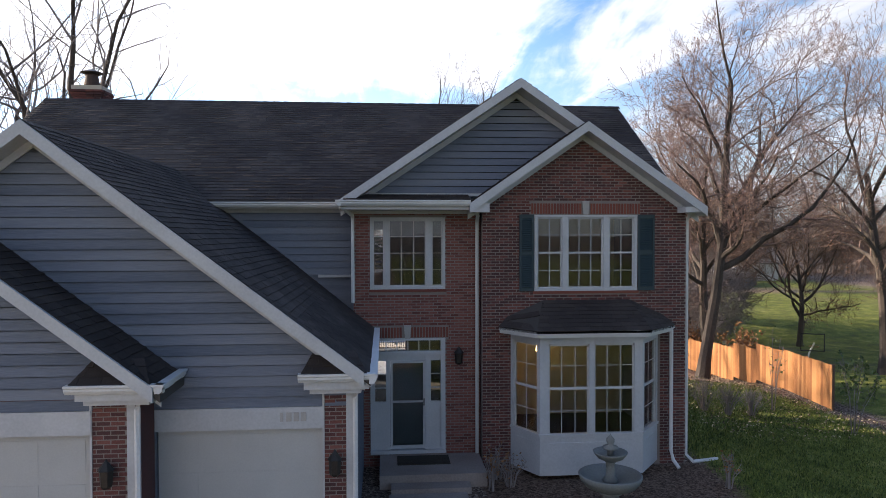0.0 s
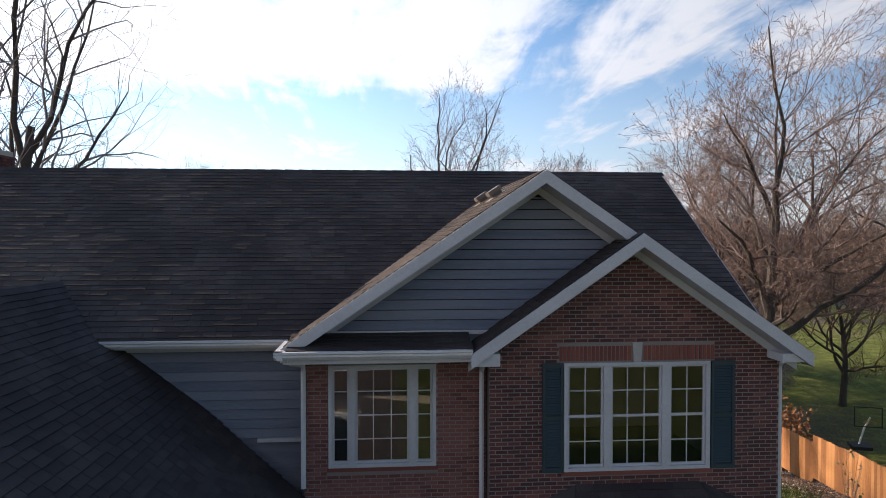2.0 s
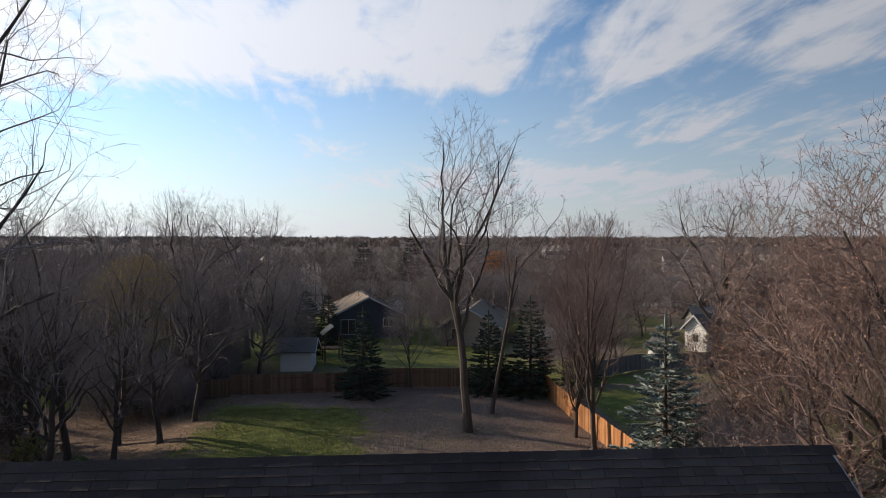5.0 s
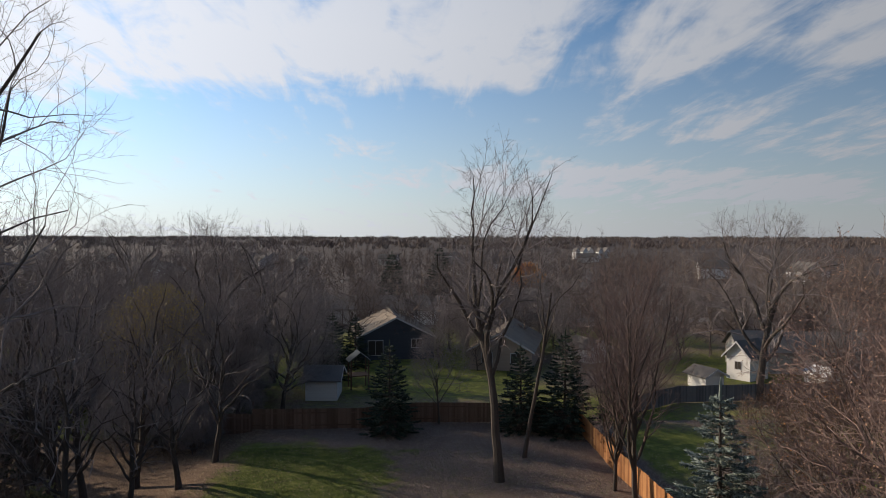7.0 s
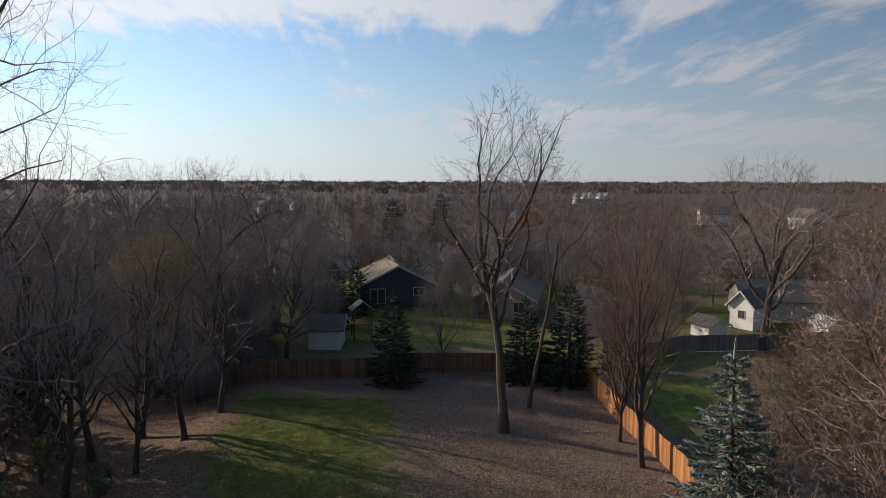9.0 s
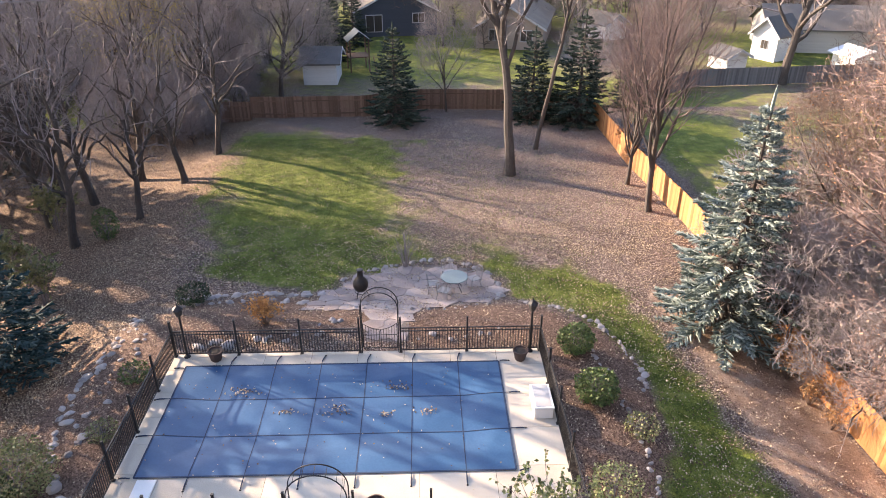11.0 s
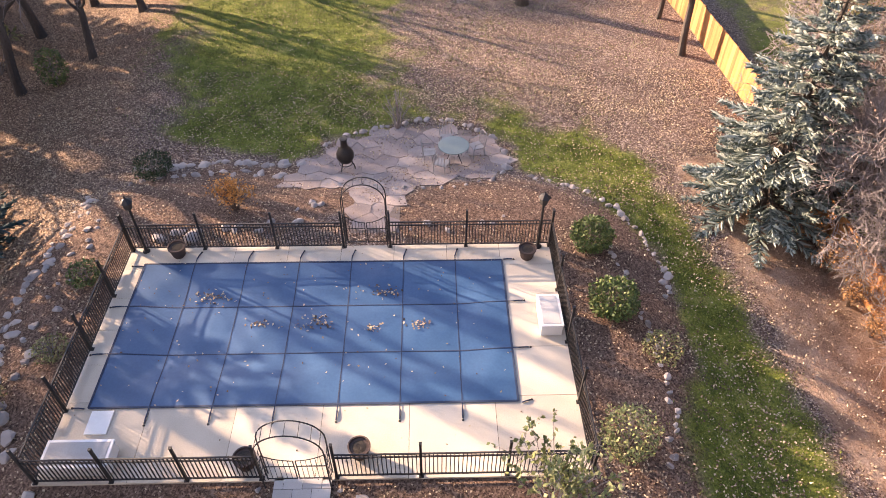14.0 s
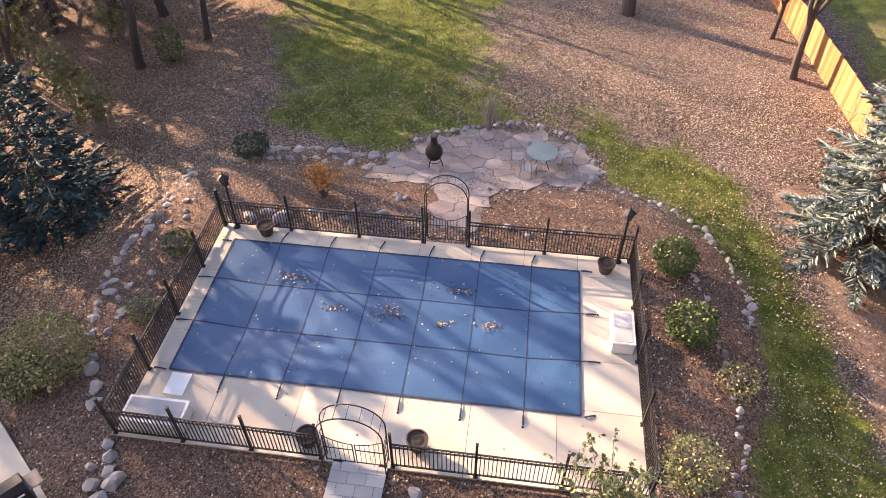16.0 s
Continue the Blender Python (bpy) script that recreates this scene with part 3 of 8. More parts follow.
def lay_bricks(parent, y, z0, z1, span, holes, singles=None):
    """Running-bond bricks on the plane y facing -y; span(z) gives the ends of a course; singles(z): laid as objects."""
    rng = random.Random(int(abs(y) * 100))
    full = pymesh("brick", *brick_shape(BL, BH), M_BRICK)
    verts, faces = [], []
    k, z = 0, z0
    while z + BH <= z1 + 0.02:
        a, b = span(z + BH)
        a2, b2 = span(z)
        a, b = max(a, a2), min(b, b2)
        cuts = sorted((h[0], h[1]) for h in holes if h[2] < z + BH and h[3] > z)
        runs, u = [], a
        for c, d in cuts:
            if c - u > 0.04:
                runs.append((u, c))
            u = max(u, d)
        if b - u > 0.04:
            runs.append((u, b))
        for r0, r1 in runs:
            s = math.floor(r0 / (BL + BJ)) * (BL + BJ) + (0.5 * (BL + BJ) if k % 2 else 0) - (BL + BJ)
            while s < r1:
                e0, e1 = max(s, r0), min(s + BL, r1)
                s += BL + BJ
                if e1 - e0 < 0.025:
                    continue
                proud = rng.uniform(-0.0015, 0.0025)
                at = Matrix.Translation(((e0 + e1) / 2, y + proud, z + BH / 2))
                if singles and singles(z) and e1 - e0 > BL - 0.004:
                    part("brick", full, M_BRICK, parent, at=at)
                else:
                    vs, fs = brick_shape(e1 - e0, BH)
                    n0 = len(verts)
                    verts += [at @ Vector(v) for v in vs]
                    faces += [tuple(i + n0 for i in f) for f in fs]
        z += BH + BJ
        k += 1
    stuff(part("bricks", pymesh("bricks", verts, faces, M_BRICK), M_BRICK, parent), "red-brown bricks in running bond")


def brick_shape(w, h):
    a, b, c = w / 2, h / 2, 0.004
    vs = [(-a, 0.012, -b), (a, 0.012, -b), (a, 0.012, b), (-a, 0.012, b),
          (-a + c, -0.006, -b + c), (a - c, -0.006, -b + c), (a - c, -0.006, b - c), (-a + c, -0.006, b - c)]
    return vs, [(4, 5, 6, 7), (0, 1, 5, 4), (1, 2, 6, 5), (2, 3, 7, 6), (3, 0, 4, 7)]


def soldier(parent, x0, x1, z0, z1, y, skip=None):
    n = int((x1 - x0) / 0.067)
    me = None
    for i in range(n):
        x = x0 + (i + 0.5) * (x1 - x0) / n
        if skip and skip[0] - 0.03 < x < skip[1] + 0.03:
            continue
        me = me or pymesh("brick", *brick_shape(0.057, z1 - z0 - 0.012), M_BRICK_DARK)
        part("brick", me, M_BRICK_DARK, parent, at=Matrix.Translation((x, y - 0.004, (z0 + z1) / 2)))


def keystone(parent, x, z0, z1, y):
    bm = bmesh.new()
    prism(bm, [(x - 0.06, 0, z0), (x + 0.06, 0, z0), (x + 0.085, 0, z1), (x - 0.085, 0, z1)], (0, y - 0.035, 0), (0, y + 0.02, 0))
    part("keystone", bm, M_KEYSTONE, parent, "grey cast-stone keystone")


def siding(parent, y, z0, z1, span, material=None, pitch=0.167):
    """Lap siding on the plane y facing -y, board by board."""
    z = z0
    while z < z1 - 0.02:
        h = min(pitch, z1 - z)
        (a, b), (a2, b2) = span(z), span(z + h)
        if b - a > 0.05:
            bm = bmesh.new()
            a2, b2 = min(a2, b2), max(a2, b2)
            vs = [bm.verts.new(v) for v in ((a, y - 0.030, z), (b, y - 0.030, z), (b2, y - 0.004, z + h - 0.014), (a2, y - 0.004, z + h - 0.014), (a, y + 0.01, z), (b, y + 0.01, z))]
            for f in ((0, 1, 2, 3), (4, 5, 1, 0), (4, 0, 3), (5, 2, 1)):
                bm.faces.new([vs[i] for i in f])
            part("board", bm, material or M_SIDING, parent)
        z += pitch


def rake(parent, x0, z0, xa, za, y, h=0.215, t=0.05, soffit_to=None, name="rake_board"):
    """A white board under a sloping roof edge from its foot to the apex, and the soffit behind it."""
    bm = bmesh.new()
    prism(bm, [(x0, 0, z0), (xa, 0, za), (xa, 0, za - h), (x0, 0, z0 - h)], (0, y - t - 0.003, 0), (0, y - 0.003, 0))
    part(name, bm, M_TRIM, parent)
    if soffit_to:
        bm = bmesh.new()
        prism(bm, [(x0, 0, z0 - h + 0.03), (xa, 0, za - h + 0.03), (xa, 0, za - h), (x0, 0, z0 - h)], (0, y - 0.002, 0), (0, soffit_to, 0))
        part("soffit", bm, M_TRIM, parent)
        bm = bmesh.new()
        prism(bm, [(x0, 0, z0 - h - 0.003), (xa, 0, za - h - 0.003), (xa, 0, za - h - 0.14), (x0, 0, z0 - h - 0.14)], (0, soffit_to - 0.045, 0), (0, soffit_to - 0.012, 0))
        part("frieze_board", bm, M_TRIM, parent)


def gutter(parent, x0, x1, y, z, name="gutter"):
    """A K-profile gutter along x; y is its front lip, z its rim."""
    bm = bmesh.new()
    prof = [(0, 0.13, 0), (0, 0, 0), (0, 0.0, -0.03), (0, 0.02, -0.05), (0, 0.02, -0.08), (0, 0.06, -0.13), (0, 0.13, -0.13)]
    prism(bm, prof, (x0, y, z), (x1, y, z))
    return part(name, bm, M_GUTTER, parent)


def gutter_y(parent, y0, y1, x, z, side=1):
    bm = bmesh.new()
    prof = [(-0.13 * side, 0, 0), (0, 0, 0), (0, 0, -0.03), (-0.02 * side, 0, -0.05), (-0.02 * side, 0, -0.08), (-0.06 * side, 0, -0.13), (-0.13 * side, 0, -0.13)]
    prism(bm, prof, (x, y0, z), (x, y1, z))
    return part("gutter", bm, M_GUTTER, parent)


def downspout(parent, path, label=""):
    bm = bmesh.new()
    tube(bm, path, 0.045, 6)
    part("downspout", bm, M_GUTTER, parent, label)


def window(name, x0, x1, z0, z1, y, lights, parent, depth=0.10, rails=True):
    """A white window with its sashes. lights: (x0, x1, columns, rows) for each sash."""
    win = part(name, boxes((x0, x1, y - 0.03, y + depth, z0, z0 + 0.06)), M_TRIM, parent, "white window with muntin bars")
    part("head", boxes((x0, x1, y - 0.03, y + depth, z1 - 0.05, z1)), M_TRIM, win)
    for a, b in ((x0, lights[0][0]), (lights[-1][1], x1)):
        part("jamb", boxes((a, b, y - 0.03, y + depth, z0 + 0.06, z1 - 0.05)), M_TRIM, win)
    for l0, l1 in zip(lights, lights[1:]):
        part("mullion", boxes((l0[1], l1[0], y - 0.02, y + depth, z0 + 0.06, z1 - 0.05)), M_TRIM, win)
    for a, b, cols, rows in lights:
        za, zb = z0 + 0.06, z1 - 0.05
        yg = y + 0.045
        part("sash", boxes((a, a + 0.035, yg - 0.02, yg + 0.02, za, zb), (b - 0.035, b, yg - 0.02, yg + 0.02, za, zb),
                           (a + 0.035, b - 0.035, yg - 0.02, yg + 0.02, za, za + 0.04), (a + 0.035, b - 0.035, yg - 0.02, yg + 0.02, zb - 0.04, zb)), M_TRIM, win)
        bars = []
        for i in range(1, cols):
            x = a + (b - a) * i / cols
            bars.append((x - 0.009, x + 0.009, yg - 0.008, yg + 0.008, za + 0.04, zb - 0.04))
        for j in range(1, rows):
            z = za + (zb - za) * j / rows
            th = 0.022 if rails and j * 2 == rows else 0.009
            bars.append((a + 0.035, b - 0.035, yg - 0.0075 - (0.01 if th > 0.01 else 0), yg + 0.0075, z - th, z + th))
        for bx in bars:
            part("muntin", boxes(bx), M_TRIM, win)
        g = part("pane", boxes((a + 0.02, b - 0.02, yg - 0.003, yg + 0.003, za + 0.02, zb - 0.02)), M_GLASS, win)
        g.visible_shadow = False
    return win


# brick fronts
W1, W2 = (0.13, 1.91, 3.92, 5.62), (3.98, 6.46, 3.88, 5.67)
DOOR = (0.13, 1.91, 0.02, 2.75)
BAY_HOLE = (3.55, 6.9, 0.35, 2.9)
wall_a = part("wall", boxes(*wall_boxes(-0.26, 2.752, -0.4, 5.9, [W1, DOOR], WA + 0.006, WA + 0.22)), M_MORTAR, house, "red brick front beside the entrance")
lay_bricks(wall_a, WA + 0.006, -0.36, 5.74, lambda z: (-0.26, 2.75), [W1, DOOR, (0.05, 1.99, 2.75, 3.02), (0.1, 1.94, 3.85, 3.92)])
soldier(wall_a, 0.05, 1.99, 2.76, 3.02, WA + 0.006, (0.93, 1.09))
keystone(wall_a, 1.01, 2.74, 3.06, WA)
GBX, GBZ, GBS = 5.13, 7.80, 0.69            # brick gable: apex and slope
gable_b = lambda z: (max(2.75, GBX - (GBZ - 0.33 - z) / GBS), min(RIGHT_X, GBX + (GBZ - 0.33 - z) / GBS))
bm = boxes(*wall_boxes(2.752, RIGHT_X, -0.4, 5.75, [W2, BAY_HOLE], WB + 0.006, WB + 0.22))
prism(bm, [(2.752, 0, 5.75), (RIGHT_X, 0, 5.75), (GBX + 0.02, 0, GBZ - 0.3), (GBX - 0.02, 0, GBZ - 0.3)], (0, WB + 0.006, 0), (0, WB + 0.22, 0))
wall_b = part("wall", bm, M_MORTAR, house, "red brick front with a gable over the bay")
lay_bricks(wall_b, WB + 0.006, -0.36, GBZ - 0.4, gable_b, [W2, (3.42, 7.04, -0.4, 3.1), (3.9, 6.54, 5.67, 5.95), (3.95, 6.5, 3.81, 3.88)], lambda z: z > 6.05)
soldier(wall_b, 3.9, 6.54, 5.69, 5.95, WB + 0.006, (5.13, 5.29))
keystone(wall_b, 5.21, 5.68, 6.0, WB)
part("sill", boxes((3.95, 6.5, WB - 0.03, WB + 0.1, 3.815, 3.876)), M_BRICK_DARK, wall_b)
part("sill", boxes((0.1, 1.94, WA - 0.03, WA + 0.1, 3.855, 3.916)), M_BRICK_DARK, wall_a)
part("return_wall", boxes((2.755, 2.95, WB + 0.23, WA + 0.2, -0.4, 5.9)), M_BRICK, house)

# shell behind the fronts: side, rear and inner walls, floors
part("side_wall", boxes((RIGHT_X - 0.2, RIGHT_X, WB + 0.225, 27.2, -0.4, 6.0)), M_SIDING, house)
bm = bmesh.new()
prism(bm, [(0, 18.8, 6.0), (0, 27.2, 6.0), (0, RIDGE_Y, RIDGE_Z - 0.25)], (RIGHT_X - 0.2, 0, 0), (RIGHT_X, 0, 0))
part("gable_wall", bm, M_SIDING, house)
bm = bmesh.new()
prism(bm, [(0, 19.0, -0.4), (0, 27.2, -0.4), (0, 27.2, 6.0), (0, RIDGE_Y, RIDGE_Z - 0.25), (0, 19.0, 6.0)], (LEFT_X, 0, 0), (LEFT_X + 0.2, 0, 0))
part("side_wall", bm, M_SIDING, house)
REAR_WIN = [(-6.2, -4.4, 3.9, 5.4), (-1.4, 0.6, 3.9, 5.4), (3.2, 5.4, 3.9, 5.4), (-5.8, -3.4, 0.3, 2.3), (-1.2, 1.2, 0.2, 2.3), (3.4, 6.0, 0.8, 2.3)]
part("rear_wall", boxes(*wall_boxes(LEFT_X + 0.21, RIGHT_X - 0.21, -0.4, 6.0, REAR_WIN, 26.7, 26.9)), M_SIDING, house)
# floors, ceiling and inner walls near black, the rooms' shade in their colour
part("upper_floor", boxes((LEFT_X + 0.21, RIGHT_X - 0.21, 19.2, 26.69, 3.1, 3.35), (-0.2, RIGHT_X - 0.21, WA + 0.23, 19.19, 3.1, 3.35)), M_DIM_INSIDE, house)
part("ceiling", boxes((LEFT_X + 0.21, RIGHT_X - 0.21, 19.2, 26.69, 5.85, 5.95), (-0.2, RIGHT_X - 0.21, WA + 0.23, 19.19, 5.75, 5.84)), M_DIM_INSIDE, house)
part("ground_floor", boxes((LEFT_X + 0.21, RIGHT_X - 0.21, WA + 0.23, 26.69, -0.1, 0.02)), M_DIM_INSIDE, house)
part("inner_wall", boxes((2.78, 2.9, 19.0, 26.0, 0.03, 3.09), (2.78, 2.9, 19.0, 24.0, 3.36, 5.74), (-0.3, -0.18, WA + 0.23, 25.0, 0.03, 3.09)), M_DIM_INSIDE, house)
# siding wall above the garage roof
upper = part("wall", boxes((LEFT_X, -0.262, 19.12, 19.3, 2.0, 5.98)), M_SIDING, house, "grey-blue lap siding wall over the garage roof")
siding(upper, 19.11, 4.24, 5.75, lambda z: (-4.2, -0.27))
part("base_trim", boxes((-1.15, -0.27, 19.03, 19.1, 4.17, 4.235)), M_TRIM, upper)
part("frieze_board", boxes((-4.2, -0.28, 19.06, 19.1, 5.755, 5.93)), M_TRIM, upper)

# windows and entrance
window("window", *W1, WA, [(0.19, 0.47, 1, 4), (0.57, 1.46, 3, 4), (1.58, 1.85, 1, 4)], house, rails=False)
window("window", *W2, WB, [(4.05, 4.65, 2, 4), (4.78, 5.64, 3, 4), (5.78, 6.39, 2, 4)], house)
for x0, x1 in ((3.62, 3.965), (6.475, 6.88)):
    sh = part("shutter", boxes((x0, x0 + 0.05, WB - 0.045, WB - 0.008, 3.88, 5.68), (x1 - 0.05, x1, WB - 0.045, WB - 0.008, 3.88, 5.68),
                               (x0 + 0.05, x1 - 0.05, WB - 0.045, WB - 0.008, 3.88, 3.96), (x0 + 0.05, x1 - 0.05, WB - 0.045, WB - 0.008, 5.6, 5.68),
                               (x0 + 0.05, x1 - 0.05, WB - 0.045, WB - 0.008, 4.74, 4.81), (x0 + 0.05, x1 - 0.05, WB - 0.015, WB - 0.008, 3.96, 5.6)), M_SHUTTER, house, "dark blue-green louvred shutter")
    for i in range(36):
        z = 3.98 + i * 0.044 + (0.03 if i > 16 else 0)
        if 4.70 < z < 4.82 or z > 5.56:
            continue
        bm = bmesh.new()
        prism(bm, [(0, -0.042, 0), (0, -0.036, -0.004), (0, -0.014, 0.03), (0, -0.02, 0.034)], (x0 + 0.052, WB, z), (x1 - 0.052, WB, z))
        part("louvre", bm, M_SHUTTER, sh)

entrance = part("entrance", boxes((0.13, 0.24, WA - 0.03, WA + 0.12, 0.1, 2.75), (1.80, 1.91, WA - 0.03, WA + 0.12, 0.1, 2.75), (0.24, 1.80, WA - 0.03, WA + 0.12, 2.70, 2.75),
                                  (0.24, 1.80, WA - 0.04, WA + 0.12, 2.36, 2.45), (0.50, 0.60, WA - 0.02, WA + 0.12, 0.1, 2.36), (1.43, 1.56, WA - 0.02, WA + 0.12, 0.1, 2.36),
                                  (0.24, 0.50, WA + 0.01, WA + 0.10, 0.1, 1.24), (1.56, 1.80, WA + 0.01, WA + 0.10, 0.1, 1.24),
                                  (0.24, 0.50, WA + 0.01, WA + 0.10, 2.22, 2.36), (1.56, 1.80, WA + 0.01, WA + 0.10, 2.22, 2.36), (0.60, 1.43, WA, WA + 0.1, 2.22, 2.36),
                                  (0.13, 1.91, WA - 0.1, WA + 0.2, 0.02, 0.1)), M_TRIM, house, "white entrance surround with sidelights and transom")
for i in range(1, 6):
    x = 0.24 + 1.56 * i / 6
    part("muntin", boxes((x - 0.012, x + 0.012, WA + 0.03, WA + 0.06, 2.45, 2.70)), M_TRIM, entrance)
for a, b, za, zb, rows in ((0.24, 1.80, 2.45, 2.70, 1), (0.24, 0.50, 1.24, 2.22, 3), (1.56, 1.80, 1.24, 2.22, 3)):
    for j in range(1, rows):
        z = za + (zb - za) * j / rows
        part("muntin", boxes((a, b, WA + 0.03, WA + 0.06, z - 0.01, z + 0.01)), M_TRIM, entrance)
    part("pane", boxes((a, b, WA + 0.042, WA + 0.048, za, zb)), M_GLASS, entrance).visible_shadow = False
storm = part("storm_door", boxes((0.605, 0.655, WA - 0.01, WA + 0.03, 0.12, 2.215), (1.375, 1.425, WA - 0.01, WA + 0.03, 0.12, 2.215), (0.655, 1.375, WA - 0.01, WA + 0.03, 0.12, 0.2),
                                 (0.655, 1.375, WA - 0.01, WA + 0.03, 2.16, 2.215), (0.655, 1.375, WA - 0.01, WA + 0.03, 1.22, 1.265)), M_TRIM, house, "white storm door with two glass panes")
part("pane", boxes((0.655, 1.375, WA + 0.008, WA + 0.014, 0.2, 2.16)), M_GLASS, storm).visible_shadow = False
part("handle", boxes((1.385, 1.41, WA - 0.05, WA - 0.012, 1.15, 1.32)), M_BRONZE, storm)
part("front_door", boxes((0.605, 1.425, WA + 0.09, WA + 0.14, 0.1, 2.22)), M_SHUTTER, house, "dark panelled front door behind the storm door")

# bay window
BX0, BX1, BY = 3.92, 6.29, 17.1             # front face
BL0, BR1 = 3.42, 6.98                       # where the sides meet the wall
bay = part("bay_window", boxes((BX0 + 0.1, BX1 - 0.1, BY + 0.08, WB, -0.15, -0.05)), M_TRIM, house, "white three-sided bay window with panelled apron")


def bay_side(xa, ya, xb, yb, zlo, zhi, t=0.10):
    """An upright slab between two points of the plan."""
    d = Vector((xb - xa, yb - ya, 0)).normalized()
    n = Vector((d.y, -d.x, 0))
    b = bmesh.new()
    a0, b0 = Vector((xa, ya, 0)), Vector((xb, yb, 0))
    prism(b, [a0, b0, b0 - n * t, a0 - n * t], (0, 0, zlo), (0, 0, zhi))
    return b


corners = [(BL0, WB), (BX0, BY), (BX1, BY), (BR1, WB)]
for (xa, ya), (xb, yb) in zip(corners, corners[1:]):
    a, b = Vector((xa, ya, 0)), Vector((xb, yb, 0))
    L_ = (b - a).length
    d = (b - a).normalized()
    front = L_ > 1.5
    m_ = 0.2 if front else 0.1
    part("apron", bay_side(xa, ya, xb, yb, -0.2, 0.72), M_TRIM, bay)
    part("head", bay_side(xa, ya, xb, yb, 2.76, 3.0), M_TRIM, bay)
    for u0, u1 in ((0, m_), (L_ - m_, L_)) + (((L_ / 2 - 0.06, L_ / 2 + 0.06),) if front else ()):
        p, q = a + d * u0, a + d * u1
        part("post", bay_side(p.x, p.y, q.x, q.y, 0.72, 2.76), M_TRIM, bay)
    n = Vector((d.y, -d.x, 0))
    for u0, u1, off in ((0.22, L_ - 0.22, 0.015),):
        p, q = a + d * u0 + n * off, a + d * u1 + n * off
        part("panel_mould", bay_side(p.x, p.y, q.x, q.y, 0.50, 0.54, 0.02), M_TRIM, bay)
    p, q = a + n * 0.03, b + n * 0.03
    part("sill", bay_side(p.x, p.y, q.x, q.y, 0.68, 0.74, 0.12), M_TRIM, bay)
    spans = [(m_, L_ / 2 - 0.06), (L_ / 2 + 0.06, L_ - m_)] if front else [(m_, L_ - m_)]
    for u0, u1 in spans:
        def strip(s0, s1, z0, z1, off=-0.04, t=0.03):
            p, q = a + d * s0 + n * off, a + d * s1 + n * off
            return bay_side(p.x, p.y, q.x, q.y, z0, z1, t)
        part("pane", strip(u0, u1, 0.74, 2.76, -0.055, 0.005), M_GLASS, bay).visible_shadow = False
        part("meeting_rail", strip(u0, u1, 1.72, 1.78, -0.035), M_TRIM, bay)
        part("sash_edge", strip(u0, u0 + 0.035, 0.74, 2.76), M_TRIM, bay)
        part("sash_edge", strip(u1 - 0.035, u1, 0.74, 2.76), M_TRIM, bay)
        part("sash_edge", strip(u0, u1, 2.71, 2.76), M_TRIM, bay)
        cols = 3 if front else 2
        for i in range(1, cols):
            s = u0 + (u1 - u0) * i / cols
            part("muntin", strip(s - 0.008, s + 0.008, 0.75, 2.72, -0.05, 0.014), M_TRIM, bay)
        for z in (1.24, 2.26):
            part("muntin", strip(u0, u1, z - 0.008, z + 0.008, -0.051, 0.014), M_TRIM, bay)
E0, E1 = (3.10, 17.74, 3.08), (7.31, 17.74, 3.08)
F0, F1 = (3.80, 16.86, 3.08), (6.40, 16.86, 3.08)
T0, T1 = (4.18, WB, 3.66), (6.28, WB, 3.66)
bay_roof = part("bay_roof", boxes((3.9, 6.3, 17.2, WB, 3.0, 3.06)), M_ROOF_BASE, house, "dark shingle hip roof over the bay")
for q in ((F0, F1, T1, T0), (E0, F0, T0, (3.35, WB, 3.3)), (F1, E1, (7.05, WB, 3.3), T1)):
    verts, faces = [], []
    for vs, fs in shingle_course_quads(*q):
        k = len(verts)
        verts += vs
        faces += [tuple(i + k for i in f) for f in fs]
    stuff(part("shingles", pymesh("shingles", verts, faces, M_SHINGLE), M_SHINGLE, bay_roof))
    bm = bmesh.new()
    P = [Vector(p) for p in q]
    vs = [bm.verts.new(p - Vector((0, 0, 0.008))) for p in P] + [bm.verts.new(p - Vector((0, 0, 0.06))) for p in P]
    bm.faces.new(vs[:4]), bm.faces.new(vs[:3:-1])
    for i in range(4):
        bm.faces.new((vs[i], vs[i + 4], vs[(i + 1) % 4 + 4], vs[(i + 1) % 4]))
    part("deck", bm, M_ROOF_BASE, bay_roof)
for (xa, ya, _), (xb, yb, _) in ((E0, F0), (F0, F1), (F1, E1)):
    part("gutter", bay_side(xa, ya, xb, yb, 3.0, 3.075, 0.1), M_GUTTER, bay_roof)
    part("gutter_base", bay_side(xa + (0.03 if xa < 5 else -0.03), ya + 0.04, xb + (0.03 if xb < 5 else -0.03), yb + 0.04, 2.93, 2.998, 0.1), M_GUTTER, bay_roof)

# main roof
roof("main_roof", (-9.7, EAVE_Y, EAVE_Z), (7.95, EAVE_Y, EAVE_Z), (7.95, RIDGE_Y, RIDGE_Z), (-9.7, RIDGE_Y, RIDGE_Z), house, "long dark shingle roof, weathered in pale streaks")
roof("main_roof", (7.95, 27.5, EAVE_Z), (-9.7, 27.5, EAVE_Z), (-9.7, RIDGE_Y, RIDGE_Z), (7.95, RIDGE_Y, RIDGE_Z), house, "rear slope of the shingle roof")
for i in range(55):
    x = -9.7 + i * 0.322
    bm = bmesh.new()
    prism(bm, [(0, -0.14, -0.085), (0, 0, 0.012), (0, 0.14, -0.085), (0, 0, -0.01)], (x, RIDGE_Y, RIDGE_Z + 0.012), (x + 0.33, RIDGE_Y, RIDGE_Z + 0.004))
    part("ridge_cap", bm, M_SHINGLE, house)
